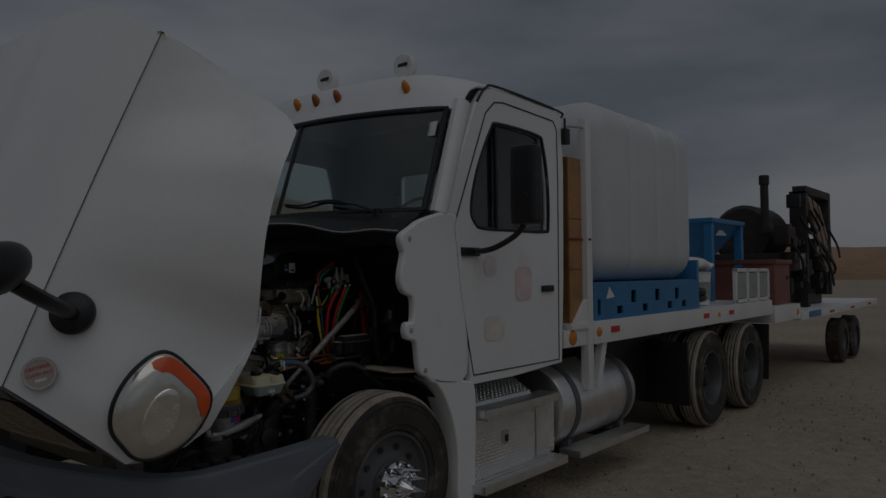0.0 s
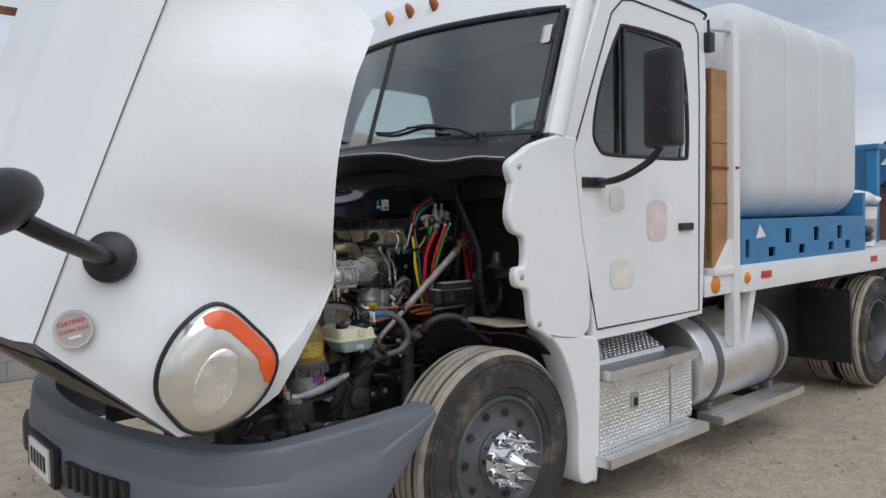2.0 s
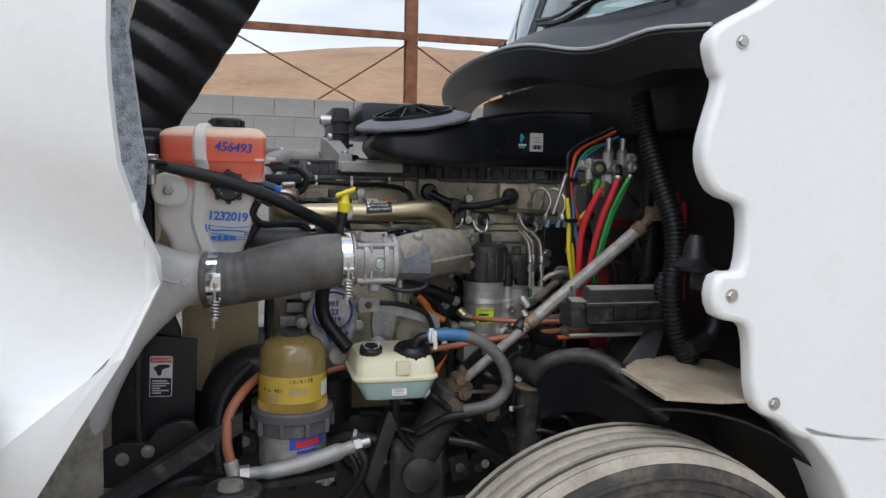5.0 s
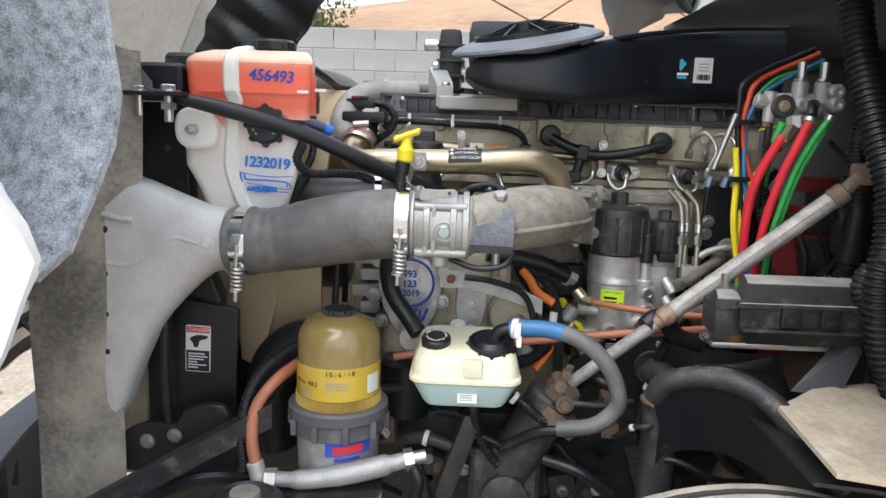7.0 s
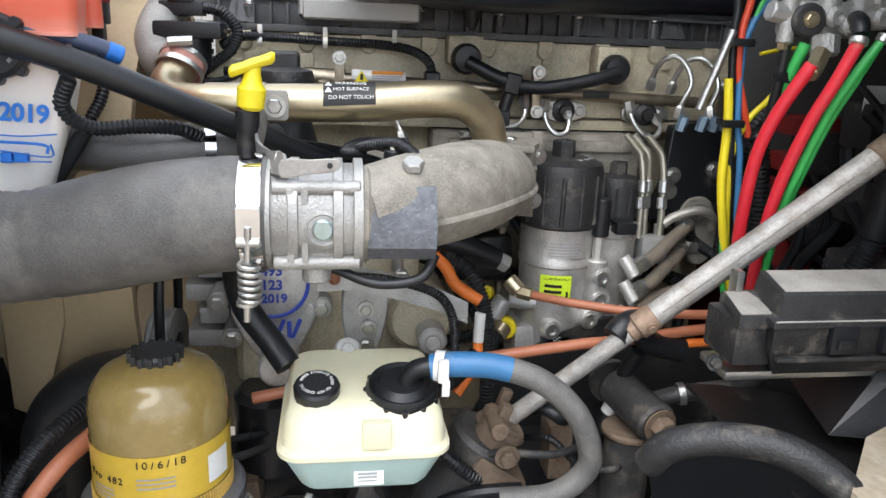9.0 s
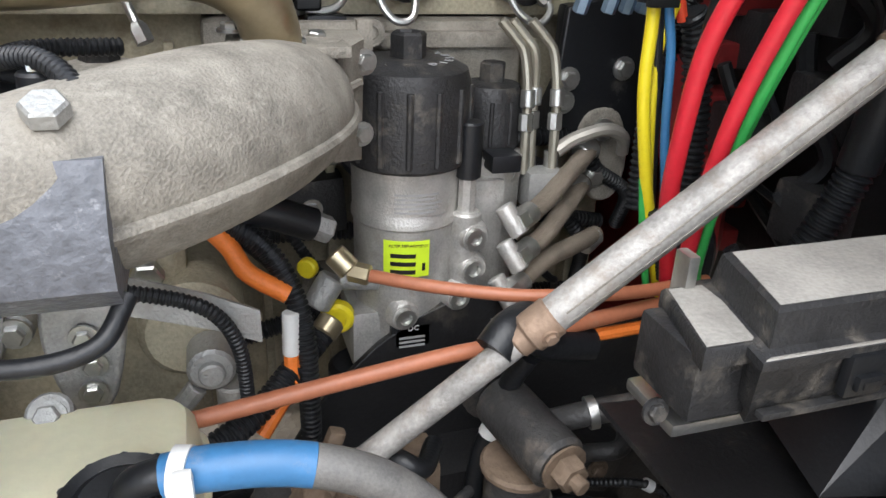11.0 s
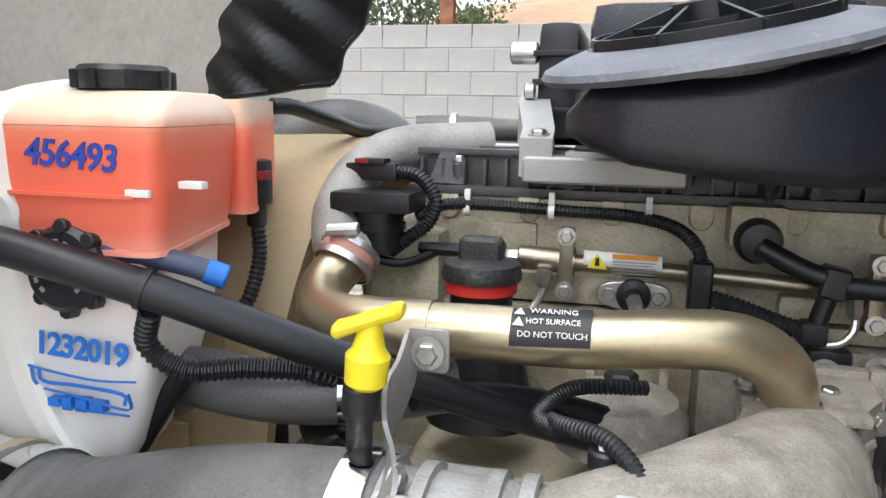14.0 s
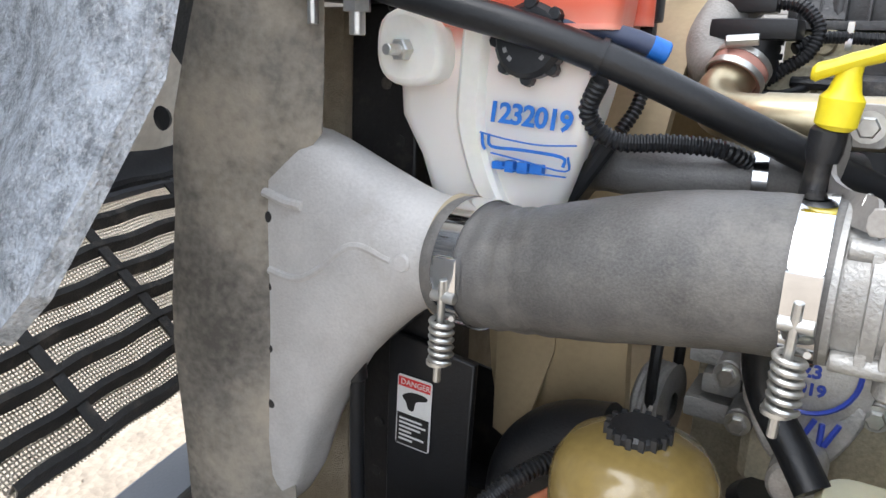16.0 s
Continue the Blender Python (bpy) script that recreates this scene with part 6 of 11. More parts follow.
def fuel_rail():
    rl = part("fuel_rail", rod((-0.535, 0.985, 1.473), (0.17, 0.985, 1.447), 0.0105, 18), RAIL, ENGINE, "bronze steel common fuel rail")
    part("rail_body", rod((-0.558, 0.985, 1.474), (-0.487, 0.985, 1.4712), 0.0155, 20), RAIL, rl)
    part("rail_end", lathe([(0, 0), (0.010, 0), (0.010, 0.014), (0.006, 0.02), (0, 0.02)], (-0.558, 0.985, 1.474), (-1, 0, 0), 6), STEEL, rl)
    part("rail_sensor", joined(box((-0.625, 0.968, 1.462), (-0.575, 1.0, 1.49), 0.006), rod((-0.69, 0.985, 1.478), (-0.62, 0.985, 1.477), 0.009, 10)), BLACK, rl)
    for x in (-0.496, -0.145, 0.21):
        z = 1.472 - (x + 0.535) * 0.037
        part("rail_clamp", joined(box((x - 0.009, 0.966, z - 0.040), (x + 0.009, 0.99, z + 0.046), 0.005), lathe([(0.018, -0.010), (0.018, 0.010)], (x, 0.985, z), (1, 0, 0), 18)), RAIL, rl)
        bolts([(x, 0.965, z + 0.036), (x, 0.965, z - 0.033)], (0, -1, 0), rl, 0.008)
    # warning label wrapped on the rail
    part("rail_label", sheet([[Vector((-0.475 + 0.094 * i, 0.985 - 0.0118 * math.cos(a), 1.4765 - 0.0025 * i + 0.0118 * math.sin(a))) for a in [radians(-75 + 15 * j) for j in range(11)]] for i in (0, 1)], 0), PAPER, rl)
    part("label_triangle", plate([(-0.470, 1.468), (-0.446, 1.467), (-0.458, 1.487)], (), 0.001, 0, Matrix.Translation((0, 0.9715, 0)) @ XZ), YELLOW, rl)
    part("label_triangle_mark", plate([(-0.461, 1.471), (-0.455, 1.471), (-0.456, 1.481), (-0.460, 1.481)], (), 0.001, 0, Matrix.Translation((0, 0.9705, 0)) @ XZ), BLACKINK, rl)
    part("label_orange", box((-0.440, 0.9722, 1.481), (-0.386, 0.9745, 1.4865), 0), ORANGEPR, rl)
    for k in range(5):
        part("label_line", box((-0.440, 0.9717, 1.4625 + 0.0036 * k), (-0.388 - 0.004 * (k % 2), 0.9728, 1.4637 + 0.0036 * k), 0), GREYPRINT, rl)
    part("rail_tag", box((-0.057, 0.9715, 1.451), (-0.008, 0.977, 1.462), 0.001), BLACKINK, rl)
    # injector clamps
    for x in (-0.412, -0.088, 0.072):
        z = 1.432 - (x + 0.412) * 0.02
        p = smooth_loop([(x - 0.042, z - 0.008), (x - 0.040, z + 0.010), (x - 0.016, z + 0.016), (x + 0.016, z + 0.016), (x + 0.040, z + 0.010), (x + 0.042, z - 0.008), (x + 0.016, z - 0.017), (x - 0.016, z - 0.017)], 3)
        ij = part("injector_clamp", plate(p, (), 0.010, 0.002, Matrix.Translation((0, 0.990, 0)) @ XZ), STEEL, ENGINE, "steel injector pipe clamp with two bolts")
        part("injector_core", lathe([(0.022, 0.0), (0.021, 0.008), (0.012, 0.012), (0.010, 0.02), (0, 0.02)], (x, 0.992, z), (0, -1, 0), 18), CHASSIS, ij)
        bolts([(x - 0.030, 0.990, z), (x + 0.030, 0.990, z)], (0, -1, 0), ij, 0.009)
    u = 0.0048
    u_pipe([(-0.522, 0.97, 1.463), (-0.525, 0.965, 1.43), (-0.545, 0.955, 1.405), (-0.575, 0.955, 1.402), (-0.592, 0.965, 1.415), (-0.592, 0.985, 1.435)], u, ENGINE)
    u_pipe([(-0.412, 0.972, 1.432), (-0.405, 0.95, 1.42), (-0.395, 0.93, 1.395), (-0.385, 0.92, 1.37)], u, ENGINE)
    u_pipe([(-0.168, 0.972, 1.452), (-0.166, 0.965, 1.42), (-0.18, 0.958, 1.402), (-0.205, 0.958, 1.398), (-0.235, 0.965, 1.405)], u, ENGINE)
    u_pipe([(-0.128, 0.972, 1.446), (-0.126, 0.965, 1.41), (-0.11, 0.955, 1.388), (-0.09, 0.955, 1.390), (-0.083, 0.965, 1.41), (-0.083, 0.985, 1.428)], u, ENGINE)
    u_pipe([(0.030, 0.972, 1.446), (0.034, 0.962, 1.42), (0.05, 0.955, 1.395), (0.075, 0.952, 1.384), (0.092, 0.96, 1.40), (0.088, 0.985, 1.42)], u, ENGINE)
    # hooked pipes up by the rear
    u_pipe([(0.066, 0.968, 1.47), (0.066, 0.955, 1.50), (0.073, 0.94, 1.522), (0.09, 0.925, 1.53), (0.106, 0.915, 1.515), (0.112, 0.90, 1.485), (0.098, 0.90, 1.45), (0.097, 0.905, 1.425)], u, ENGINE)
    u_pipe([(0.105, 0.968, 1.465), (0.107, 0.955, 1.495), (0.118, 0.94, 1.522), (0.138, 0.925, 1.528), (0.156, 0.915, 1.512), (0.162, 0.90, 1.48), (0.152, 0.90, 1.445), (0.156, 0.90, 1.425)], u, ENGINE)
    part("support_rod", rod((0.065, 0.771, 1.452), (0.103, 0.768, 1.575), 0.0065, 12), STEEL, ENGINE)


def sensor_elbows():
    for x, z, d in ((-0.275, 1.512, 1), (0.0, 1.502, -1)):
        el = part("sensor_elbow", lathe([(0, 0.028), (0.022, 0.024), (0.027, 0.012), (0.027, 0.0)], (x, 0.985, z), (0, -1, 0), 22), BLACK, ENGINE, "black plastic cable elbow on the head")
        part("elbow_flange", box((x - 0.032, 0.985, z - 0.01), (x + 0.032, 1.032, z + 0.04), 0.008), BLOCK, el)
    part("cable_arm", sweep(smooth_path([(-0.275, 0.962, 1.508), (-0.25, 0.955, 1.495), (-0.22, 0.952, 1.482), (-0.19, 0.95, 1.476)], 6), 0.0125, 12), BLACK, ENGINE)
    part("cable_arm", sweep(smooth_path([(0.0, 0.962, 1.498), (-0.04, 0.955, 1.486), (-0.09, 0.952, 1.475), (-0.14, 0.95, 1.468), (-0.185, 0.95, 1.470)], 6), 0.012, 12), BLACK, ENGINE)
    part("cable_tee", joined(box((-0.212, 0.938, 1.455), (-0.182, 0.966, 1.492), 0.008, 3, (0, 12, 0)), rod((-0.200, 0.952, 1.46), (-0.212, 0.952, 1.412), 0.011, 12), box((-0.228, 0.94, 1.40), (-0.198, 0.964, 1.428), 0.007, 3)), BLACK, ENGINE)
    part("wire_conduit", conduit([(-0.212, 0.952, 1.412), (-0.25, 0.952, 1.422), (-0.29, 0.95, 1.436), (-0.33, 0.95, 1.447)], 0.011, 0.006), RUBBER, ENGINE)
    part("conduit_block", joined(box((-0.352, 0.936, 1.425), (-0.325, 0.965, 1.49), 0.008, 3)), BLACK, ENGINE)
    part("wire_conduit", conduit([(-0.337, 0.95, 1.48), (-0.345, 0.955, 1.505), (-0.37, 0.985, 1.522), (-0.42, 1.005, 1.530), (-0.50, 1.01, 1.532), (-0.60, 1.01, 1.535), (-0.66, 0.99, 1.535), (-0.69, 0.97, 1.52)], 0.0085, 0.005), RUBBER, ENGINE, "black corrugated wire conduit along the head")
    for x in (-0.40, -0.52, -0.63):
        part("cable_tie", joined(lathe([(0.0095, -0.004), (0.0112, -0.004), (0.0112, 0.004), (0.0095, 0.004)], (x, 1.006, 1.531), (1, 0, 0), 14), box((x - 0.004, 0.998, 1.540), (x + 0.004, 1.008, 1.556), 0.002)), COOLPLA, ENGINE)


def front_valve():
    """Front valve and its plugs, and the filler behind the tube."""
    v = part("front_valve", box((-0.745, 0.855, 1.53), (-0.640, 0.935, 1.556), 0.008), BLACK, ENGINE, "black plastic front valve with plugs")
    for k in range(4):
        part("valve_ring", lathe([(0.034 - 0.003 * (k % 2), -0.004), (0.034 - 0.003 * (k % 2), 0.004)], (-0.692, 0.895, 1.528 - 0.009 * k), (0, 0, 1), 22), BLACK, v)
    part("valve_body", lathe([(0.030, 0), (0.030, 0.05), (0, 0.05)], (-0.692, 0.895, 1.478), (0, 0, 1), 22), BLACK, v)
    part("valve_plug", joined(box((-0.745, 0.91, 1.565), (-0.675, 0.955, 1.588), 0.006), box((-0.73, 0.905, 1.586), (-0.69, 0.935, 1.594), 0.003)), BLACK, v)
    part("plug_clip", box((-0.728, 0.903, 1.588), (-0.71, 0.91, 1.594), 0.001), REDPAINT, v)
    part("wire_conduit", conduit([(-0.675, 0.92, 1.578), (-0.645, 0.915, 1.572), (-0.622, 0.91, 1.545), (-0.63, 0.905, 1.515), (-0.655, 0.90, 1.495), (-0.68, 0.90, 1.475)], 0.0095, 0.005), RUBBER, v)
    part("wire", hose([(-0.70, 0.88, 1.47), (-0.66, 0.90, 1.462), (-0.62, 0.94, 1.475)], 0.006), RUBBER, v)
    # red-collared cap behind the tube
    fc = part("oil_filler", lathe([(0, 0), (0.041, 0), (0.041, 0.016), (0, 0.016)], (-0.540, 0.81, 1.456), (0, 0, 1), 26), material("red_collar", (0.55, 0.03, 0.02), 0.45), ENGINE, "red collar with dark grey filler cap")
    fcap = part("filler_cap", lathe([(0.045, 0), (0.046, 0.004), (0.043, 0.018), (0.024, 0.024), (0, 0.024)], (-0.540, 0.81, 1.470), (0, 0, 1), 28), BLACKDUST, fc, "dusty black filler cap")
    part("cap_wing", box((-0.566, 0.797, 1.487), (-0.516, 0.823, 1.518), 0.011, 3), BLACKDUST, fcap)
    part("filler_neck", loft([[(-0.540 + r * math.cos(a), 0.81 + 0.8 * r * math.sin(a), z) for a in [2 * math.pi * k / 20 for k in range(20)]] for r, z in ((0.036, 1.457), (0.036, 1.425), (0.060, 1.345), (0.062, 1.30))]), BLACK, fc, "black flared filler neck")


def hot_tube():
    pts = smooth_path([(-0.722, 0.845, 1.495), (-0.735, 0.81, 1.468), (-0.715, 0.77, 1.453), (-0.66, 0.742, 1.452), (-0.56, 0.735, 1.456), (-0.45, 0.733, 1.459), (-0.37, 0.738, 1.466), (-0.315, 0.752, 1.462), (-0.278, 0.773, 1.437), (-0.265, 0.79, 1.405), (-0.263, 0.797, 1.385)], 7)
    tb = part("hot_air_tube", sweep(pts, 0.0265, 26), BRONZE, ENGINE, "gold passivated hot air tube with warning label")
    part("tube_clamp", joined(lathe([(0.028, -0.010), (0.033, -0.010), (0.033, 0.010), (0.028, 0.010)], (-0.722, 0.843, 1.495), (0.25, 0.62, 0.7), 24)), material("pink_silicone", (0.40, 0.20, 0.16), 0.6), tb)
    for o in (-0.006, 0.008):
        part("band", lathe([(0.033, -0.004), (0.035, -0.004), (0.035, 0.004), (0.033, 0.004)], (-0.722 + 0.3 * o, 0.843 + o, 1.495 + o), (0.25, 0.62, 0.7), 24), STEEL, tb)
    part("band_screw", rod((-0.735, 0.82, 1.530), (-0.700, 0.825, 1.533), 0.007, 10), STEEL, tb)
    gp = part("coolant_pipe", sweep(smooth_path([(-0.722, 0.85, 1.50), (-0.745, 0.885, 1.495), (-0.770, 0.93, 1.500), (-0.785, 0.975, 1.535), (-0.770, 1.03, 1.582), (-0.725, 1.08, 1.608), (-0.62, 1.14, 1.615)], 7), [0.028] * 10 + [0.031] * 33, 22), CASTPIPE, ENGINE, "curved grey cast coolant pipe")
    # label plate, dark, with white words
    def lab(u, a, o=0.0022):
        x = -0.514 + 0.071 * u
        r = 0.0267 + o
        return Vector((x, 0.7345 - r * math.cos(a), 1.4565 + 0.004 * u + r * math.sin(a)))
    part("warning_label", sheet([[lab(i / 6, radians(-2 + 8 * j)) for j in range(11)] for i in range(7)], 0), BLACKINK, tb, "dark hot surface warning label")
    for k, (word, a, s) in enumerate((("WARNING", 64, 0.0088), ("HOT SURFACE", 42, 0.0074), ("DO NOT TOUCH", 19, 0.0078))):
        r = radians(a)
        p = lab(0.53, r, 0.0034)
        part("label_word", text_mesh(word, s, facing(p, (0, -math.cos(r), math.sin(r)), roll=2), 0.0003), PAPER, tb)
    for a in (64, 42):
        r = radians(a)
        p = lab(0.10, r, 0.0032)
        part("label_triangle", plate([(-0.005, -0.004), (0.005, -0.004), (0, 0.005)], (), 0.0006, 0, facing(p, (0, -math.cos(r), math.sin(r)))), PAPER, tb)
    # saddle strap on the tube and folded bracket carrying the dipstick
    part("saddle", sweep(pts[20:27], 0.0285, 22), BRONZE, tb)
    br = thing("dipstick_bracket", (-0.58, 0.55, 1.38), "folded grey steel dipstick bracket with bolt", "bracket")
    part("upper_plate", plate(rounded(-0.594, 1.441, -0.558, 1.478, 0.005, 3), (), 0.004, 0.001, Matrix.Translation((0, 0.660, 0)) @ XZ), ZINC, br)
    fore = smooth_path([(-0.594, 0.656, 1.477), (-0.595, 0.632, 1.458), (-0.595, 0.602, 1.450), (-0.592, 0.590, 1.424), (-0.576, 0.560, 1.418), (-0.557, 0.510, 1.423), (-0.554, 0.494, 1.416)], 3)
    aft = smooth_path([(-0.591, 0.660, 1.462), (-0.588, 0.658, 1.438), (-0.590, 0.640, 1.420), (-0.594, 0.612, 1.400), (-0.592, 0.580, 1.390), (-0.575, 0.525, 1.398), (-0.556, 0.494, 1.399)], 3)
    part("side_plate", sheet([fore, aft], 0.004), ZINC, br)
    part("lower_lip", plate(smooth_loop([(-0.556, 1.398), (-0.530, 1.402), (-0.500, 1.4055), (-0.493, 1.412), (-0.498, 1.418), (-0.525, 1.4165), (-0.556, 1.416)], 3), (), 0.004, 0.001, Matrix.Translation((0, 0.494, 0)) @ XZ), ZINC, br)
    part("lip_hole", rod((-0.504, 0.4885, 1.412), (-0.504, 0.4925, 1.412), 0.003, 12), CHASSIS, br)
    part("bracket_bolt", hexbolt((-0.574, 0.655, 1.459), (0, -1, 0), 0.010, 0.008), STEEL, br)
    part("bracket_bolt", hexbolt((-0.562, 0.530, 1.410), (1, -0.2, 0), 0.008, 0.007), STEEL, br)
    # dipstick with yellow tee handle
    ds = thing("dipstick", (-0.592, 0.57, 1.40), "bright yellow plastic oil dipstick tee handle", "dipstick")
    part("dip_tube", hose([(-0.602, 0.60, 1.30), (-0.605, 0.578, 1.38), (-0.600, 0.562, 1.44)], 0.010), CHASSIS, ds)
    part("dip_socket", lathe([(0.012, 0), (0.014, 0.008), (0.014, 0.024), (0.011, 0.028), (0, 0.028)], (-0.599, 0.560, 1.438), (0.08, 0, 1), 16), RUBBER, ds)
    part("dip_body", lathe([(0.011, 0), (0.0155, 0.004), (0.0165, 0.024), (0.012, 0.030), (0.009, 0.042), (0.009, 0.05)], (-0.594, 0.558, 1.463), (0.10, 0, 1), 18), YELLOW, ds)
    part("dip_handle", loft([[(-0.615 + 0.050 * u, 0.552 + 0.006 * u + r * math.cos(a), 1.505 + 0.018 * u + 0.8 * r * math.sin(a)) for a in [2 * math.pi * q / 12 for q in range(12)]] for k, (u, r) in enumerate(((0, 0.006), (0.06, 0.009), (0.3, 0.008), (0.5, 0.009), (0.7, 0.008), (0.93, 0.009), (1, 0.006)))]), YELLOW, ds)
    # black filler tube running under the bracket
    part("filler_tube", sweep(smooth_path([(-0.60, 0.70, 1.40), (-0.52, 0.76, 1.385), (-0.44, 0.80, 1.36), (-0.38, 0.83, 1.33)], 6), 0.014, 12), BLACK, ENGINE)


def intake():
    # dirty cast intake elbow
    pts = smooth_path([(-0.47, 0.545, 1.345), (-0.42, 0.565, 1.352), (-0.365, 0.60, 1.357), (-0.315, 0.655, 1.357), (-0.275, 0.72, 1.352), (-0.250, 0.79, 1.345), (-0.238, 0.86, 1.338), (-0.232, 0.94, 1.33)], 6)
    n = len(pts)
    rad = [0.058 + 0.012 * math.sin(math.pi * min(1, i / (n - 1) * 1.1)) - 0.020 * (i / (n - 1)) ** 3 for i in range(n)]
    el = part("intake_elbow", sweep(pts, rad, 28, squash=0.92), CASTDIRT, ENGINE, "dirt-caked cast aluminium intake elbow")
    ridge = []
    for i in range(3, n - 3):
        t = (pts[i + 1] - pts[i - 1]).normalized()
        ridge.append(pts[i] + t.cross(Vector((0, 0, 1))).normalized() * rad[i] * 0.985 + Vector((0, 0, -0.014 + 0.016 * (i / n) ** 2)))
    part("casting_ridge", sweep(ridge, 0.0055, 8), CASTDIRT, el)
    part("elbow_block", loft([[(-0.262, 0.785, 1.29), (-0.212, 0.785, 1.285), (-0.206, 0.79, 1.388), (-0.250, 0.79, 1.390)], [(-0.285, 0.83, 1.28), (-0.176, 0.83, 1.272), (-0.172, 0.835, 1.394), (-0.278, 0.835, 1.396)], [(-0.285, 0.905, 1.28), (-0.168, 0.905, 1.272), (-0.166, 0.905, 1.394), (-0.278, 0.905, 1.396)]]), CASTDIRT, el)
    part("block_rib", sweep([(-0.212, 0.784, 1.35), (-0.180, 0.826, 1.352), (-0.166, 0.90, 1.352)], 0.0055, 8), CASTDIRT, el)
    bolts([(-0.172, 0.832, 1.372), (-0.176, 0.828, 1.30)], (0.3, -1, 0), el, 0.009)
    part("gusset", loft([[(-0.256, 0.725, 1.345), (-0.240, 0.735, 1.345), (-0.240, 0.760, 1.390), (-0.256, 0.75, 1.390)], [(-0.225, 0.80, 1.32), (-0.200, 0.80, 1.32), (-0.200, 0.805, 1.398), (-0.230, 0.80, 1.398)]]), CASTDIRT, el)
    part("elbow_flange", box((-0.292, 0.895, 1.262), (-0.150, 0.915, 1.402), 0.006), CASTDIRT, el)
    part("flange_lug", joined(box((-0.300, 0.775, 1.386), (-0.195, 0.85, 1.397), 0.004), box((-0.168, 0.888, 1.255), (-0.150, 0.91, 1.405), 0.005)), CASTDIRT, el)
    part("tube_flange", lathe([(0.030, 0.012), (0.050, 0.010), (0.052, 0.0), (0.03, 0.0)], (-0.262, 0.792, 1.388), (0.05, -0.1, 1), 6), CASTDIRT, el)
    bolts([(-0.285, 0.785, 1.396), (-0.218, 0.835, 1.394), (-0.243, 0.790, 1.395)], (0.05, -0.1, 1), el, 0.009)
    bolts([(-0.30, 0.80, 1.408)], (0, 0, 1), el, 0.008)
    part("sensor_knob", rod((-0.423, 0.616, 1.396), (-0.423, 0.616, 1.412), 0.014, 16), BLACK, el)
    part("knob_tie", box((-0.429, 0.608, 1.412), (-0.417, 0.617, 1.424), 0.003), COOLPLA, el)
    part("elbow_boss", rod((-0.408, 0.535, 1.402), (-0.408, 0.53, 1.413), 0.013, 6), CAST, el)
    part("wire_conduit", conduit([(-0.475, 0.72, 1.385), (-0.462, 0.66, 1.408), (-0.423, 0.612, 1.420), (-0.398, 0.575, 1.408), (-0.384, 0.53, 1.380)], 0.0075, 0.005), RUBBER, el)
    part("wire_conduit", conduit([(-0.462, 0.66, 1.402), (-0.485, 0.71, 1.392), (-0.46, 0.77, 1.398), (-0.39, 0.80, 1.395)], 0.008, 0.005), RUBBER, el)
    # dome between tube and head
    part("filter_dome", lathe([(0.072, 0), (0.072, 0.03), (0.06, 0.05), (0.02, 0.06), (0, 0.06)], (-0.415, 0.85, 1.315), (0, 0, 1), 28), CASTDIRT, ENGINE)
    part("dome_nut", rod((-0.415, 0.85, 1.37), (-0.415, 0.85, 1.392), 0.018, 6), BLACKDUST, ENGINE)
    # throttle body
    tb = part("throttle_body", box((-0.556, 0.50, 1.298), (-0.488, 0.605, 1.392), 0.012), CASTMID, ENGINE, "bright cast aluminium throttle body")
    part("throttle_bore", lathe([(0.056, 0), (0.060, 0.006), (0.060, 0.11), (0.056, 0.116)], (-0.582, 0.548, 1.345), (1, 0.0, 0.0), 32), CASTMID, tb)
    for x in (-0.575, -0.545, -0.495, -0.472):
        part("throttle_rib", lathe([(0.060, -0.006), (0.066, -0.005), (0.066, 0.005), (0.060, 0.006)], (x, 0.548, 1.345), (1, 0, 0), 30), CASTMID, tb)
    part("pivot_boss", lathe([(0.022, 0), (0.022, 0.014), (0.018, 0.016), (0.015, 0.013), (0, 0.013)], (-0.512, 0.503, 1.340), (0, -1, 0), 24), CASTMID, tb)
    part("pivot_bolt", lathe([(0.012, 0), (0.012, 0.004), (0.010, 0.006), (0, 0.006)], (-0.512, 0.490, 1.340), (0, -1, 0), 20), material("teal_zinc", (0.42, 0.52, 0.52), 0.3, 0.8), tb)
    for z in (1.298, 1.385):
        part("throttle_post", rod((-0.568, 0.502, z), (-0.470, 0.502, z), 0.0085, 12), CASTMID, tb)
    for x in (-0.548, -0.532):
        part("throttle_bar", box((x - 0.004, 0.492, 1.30), (x + 0.004, 0.505, 1.385), 0.003), CASTMID, tb)
    part("throttle_foot", rod((-0.52, 0.52, 1.27), (-0.52, 0.52, 1.30), 0.017, 14), CASTMID, tb)
    # scratched actuator cover
    ac = part("actuator_cover", loft([[(-0.462, 0.60, 1.300), (-0.462, 0.508, 1.300), (-0.462, 0.490, 1.318), (-0.462, 0.490, 1.352), (-0.462, 0.512, 1.386), (-0.462, 0.60, 1.386)], [(-0.382, 0.60, 1.298), (-0.382, 0.512, 1.298), (-0.382, 0.494, 1.316), (-0.382, 0.494, 1.352), (-0.382, 0.516, 1.384), (-0.382, 0.60, 1.384)]]), SCRATCH, ENGINE, "scratched dark grey actuator cover")
    part("actuator_neck", rod((-0.475, 0.545, 1.345), (-0.455, 0.545, 1.345), 0.058, 24), CASTDIRT, ac)
    part("wire", hose([(-0.50, 0.52, 1.285), (-0.45, 0.50, 1.272), (-0.40, 0.50, 1.278), (-0.38, 0.52, 1.30)], 0.006), RUBBER, ac)


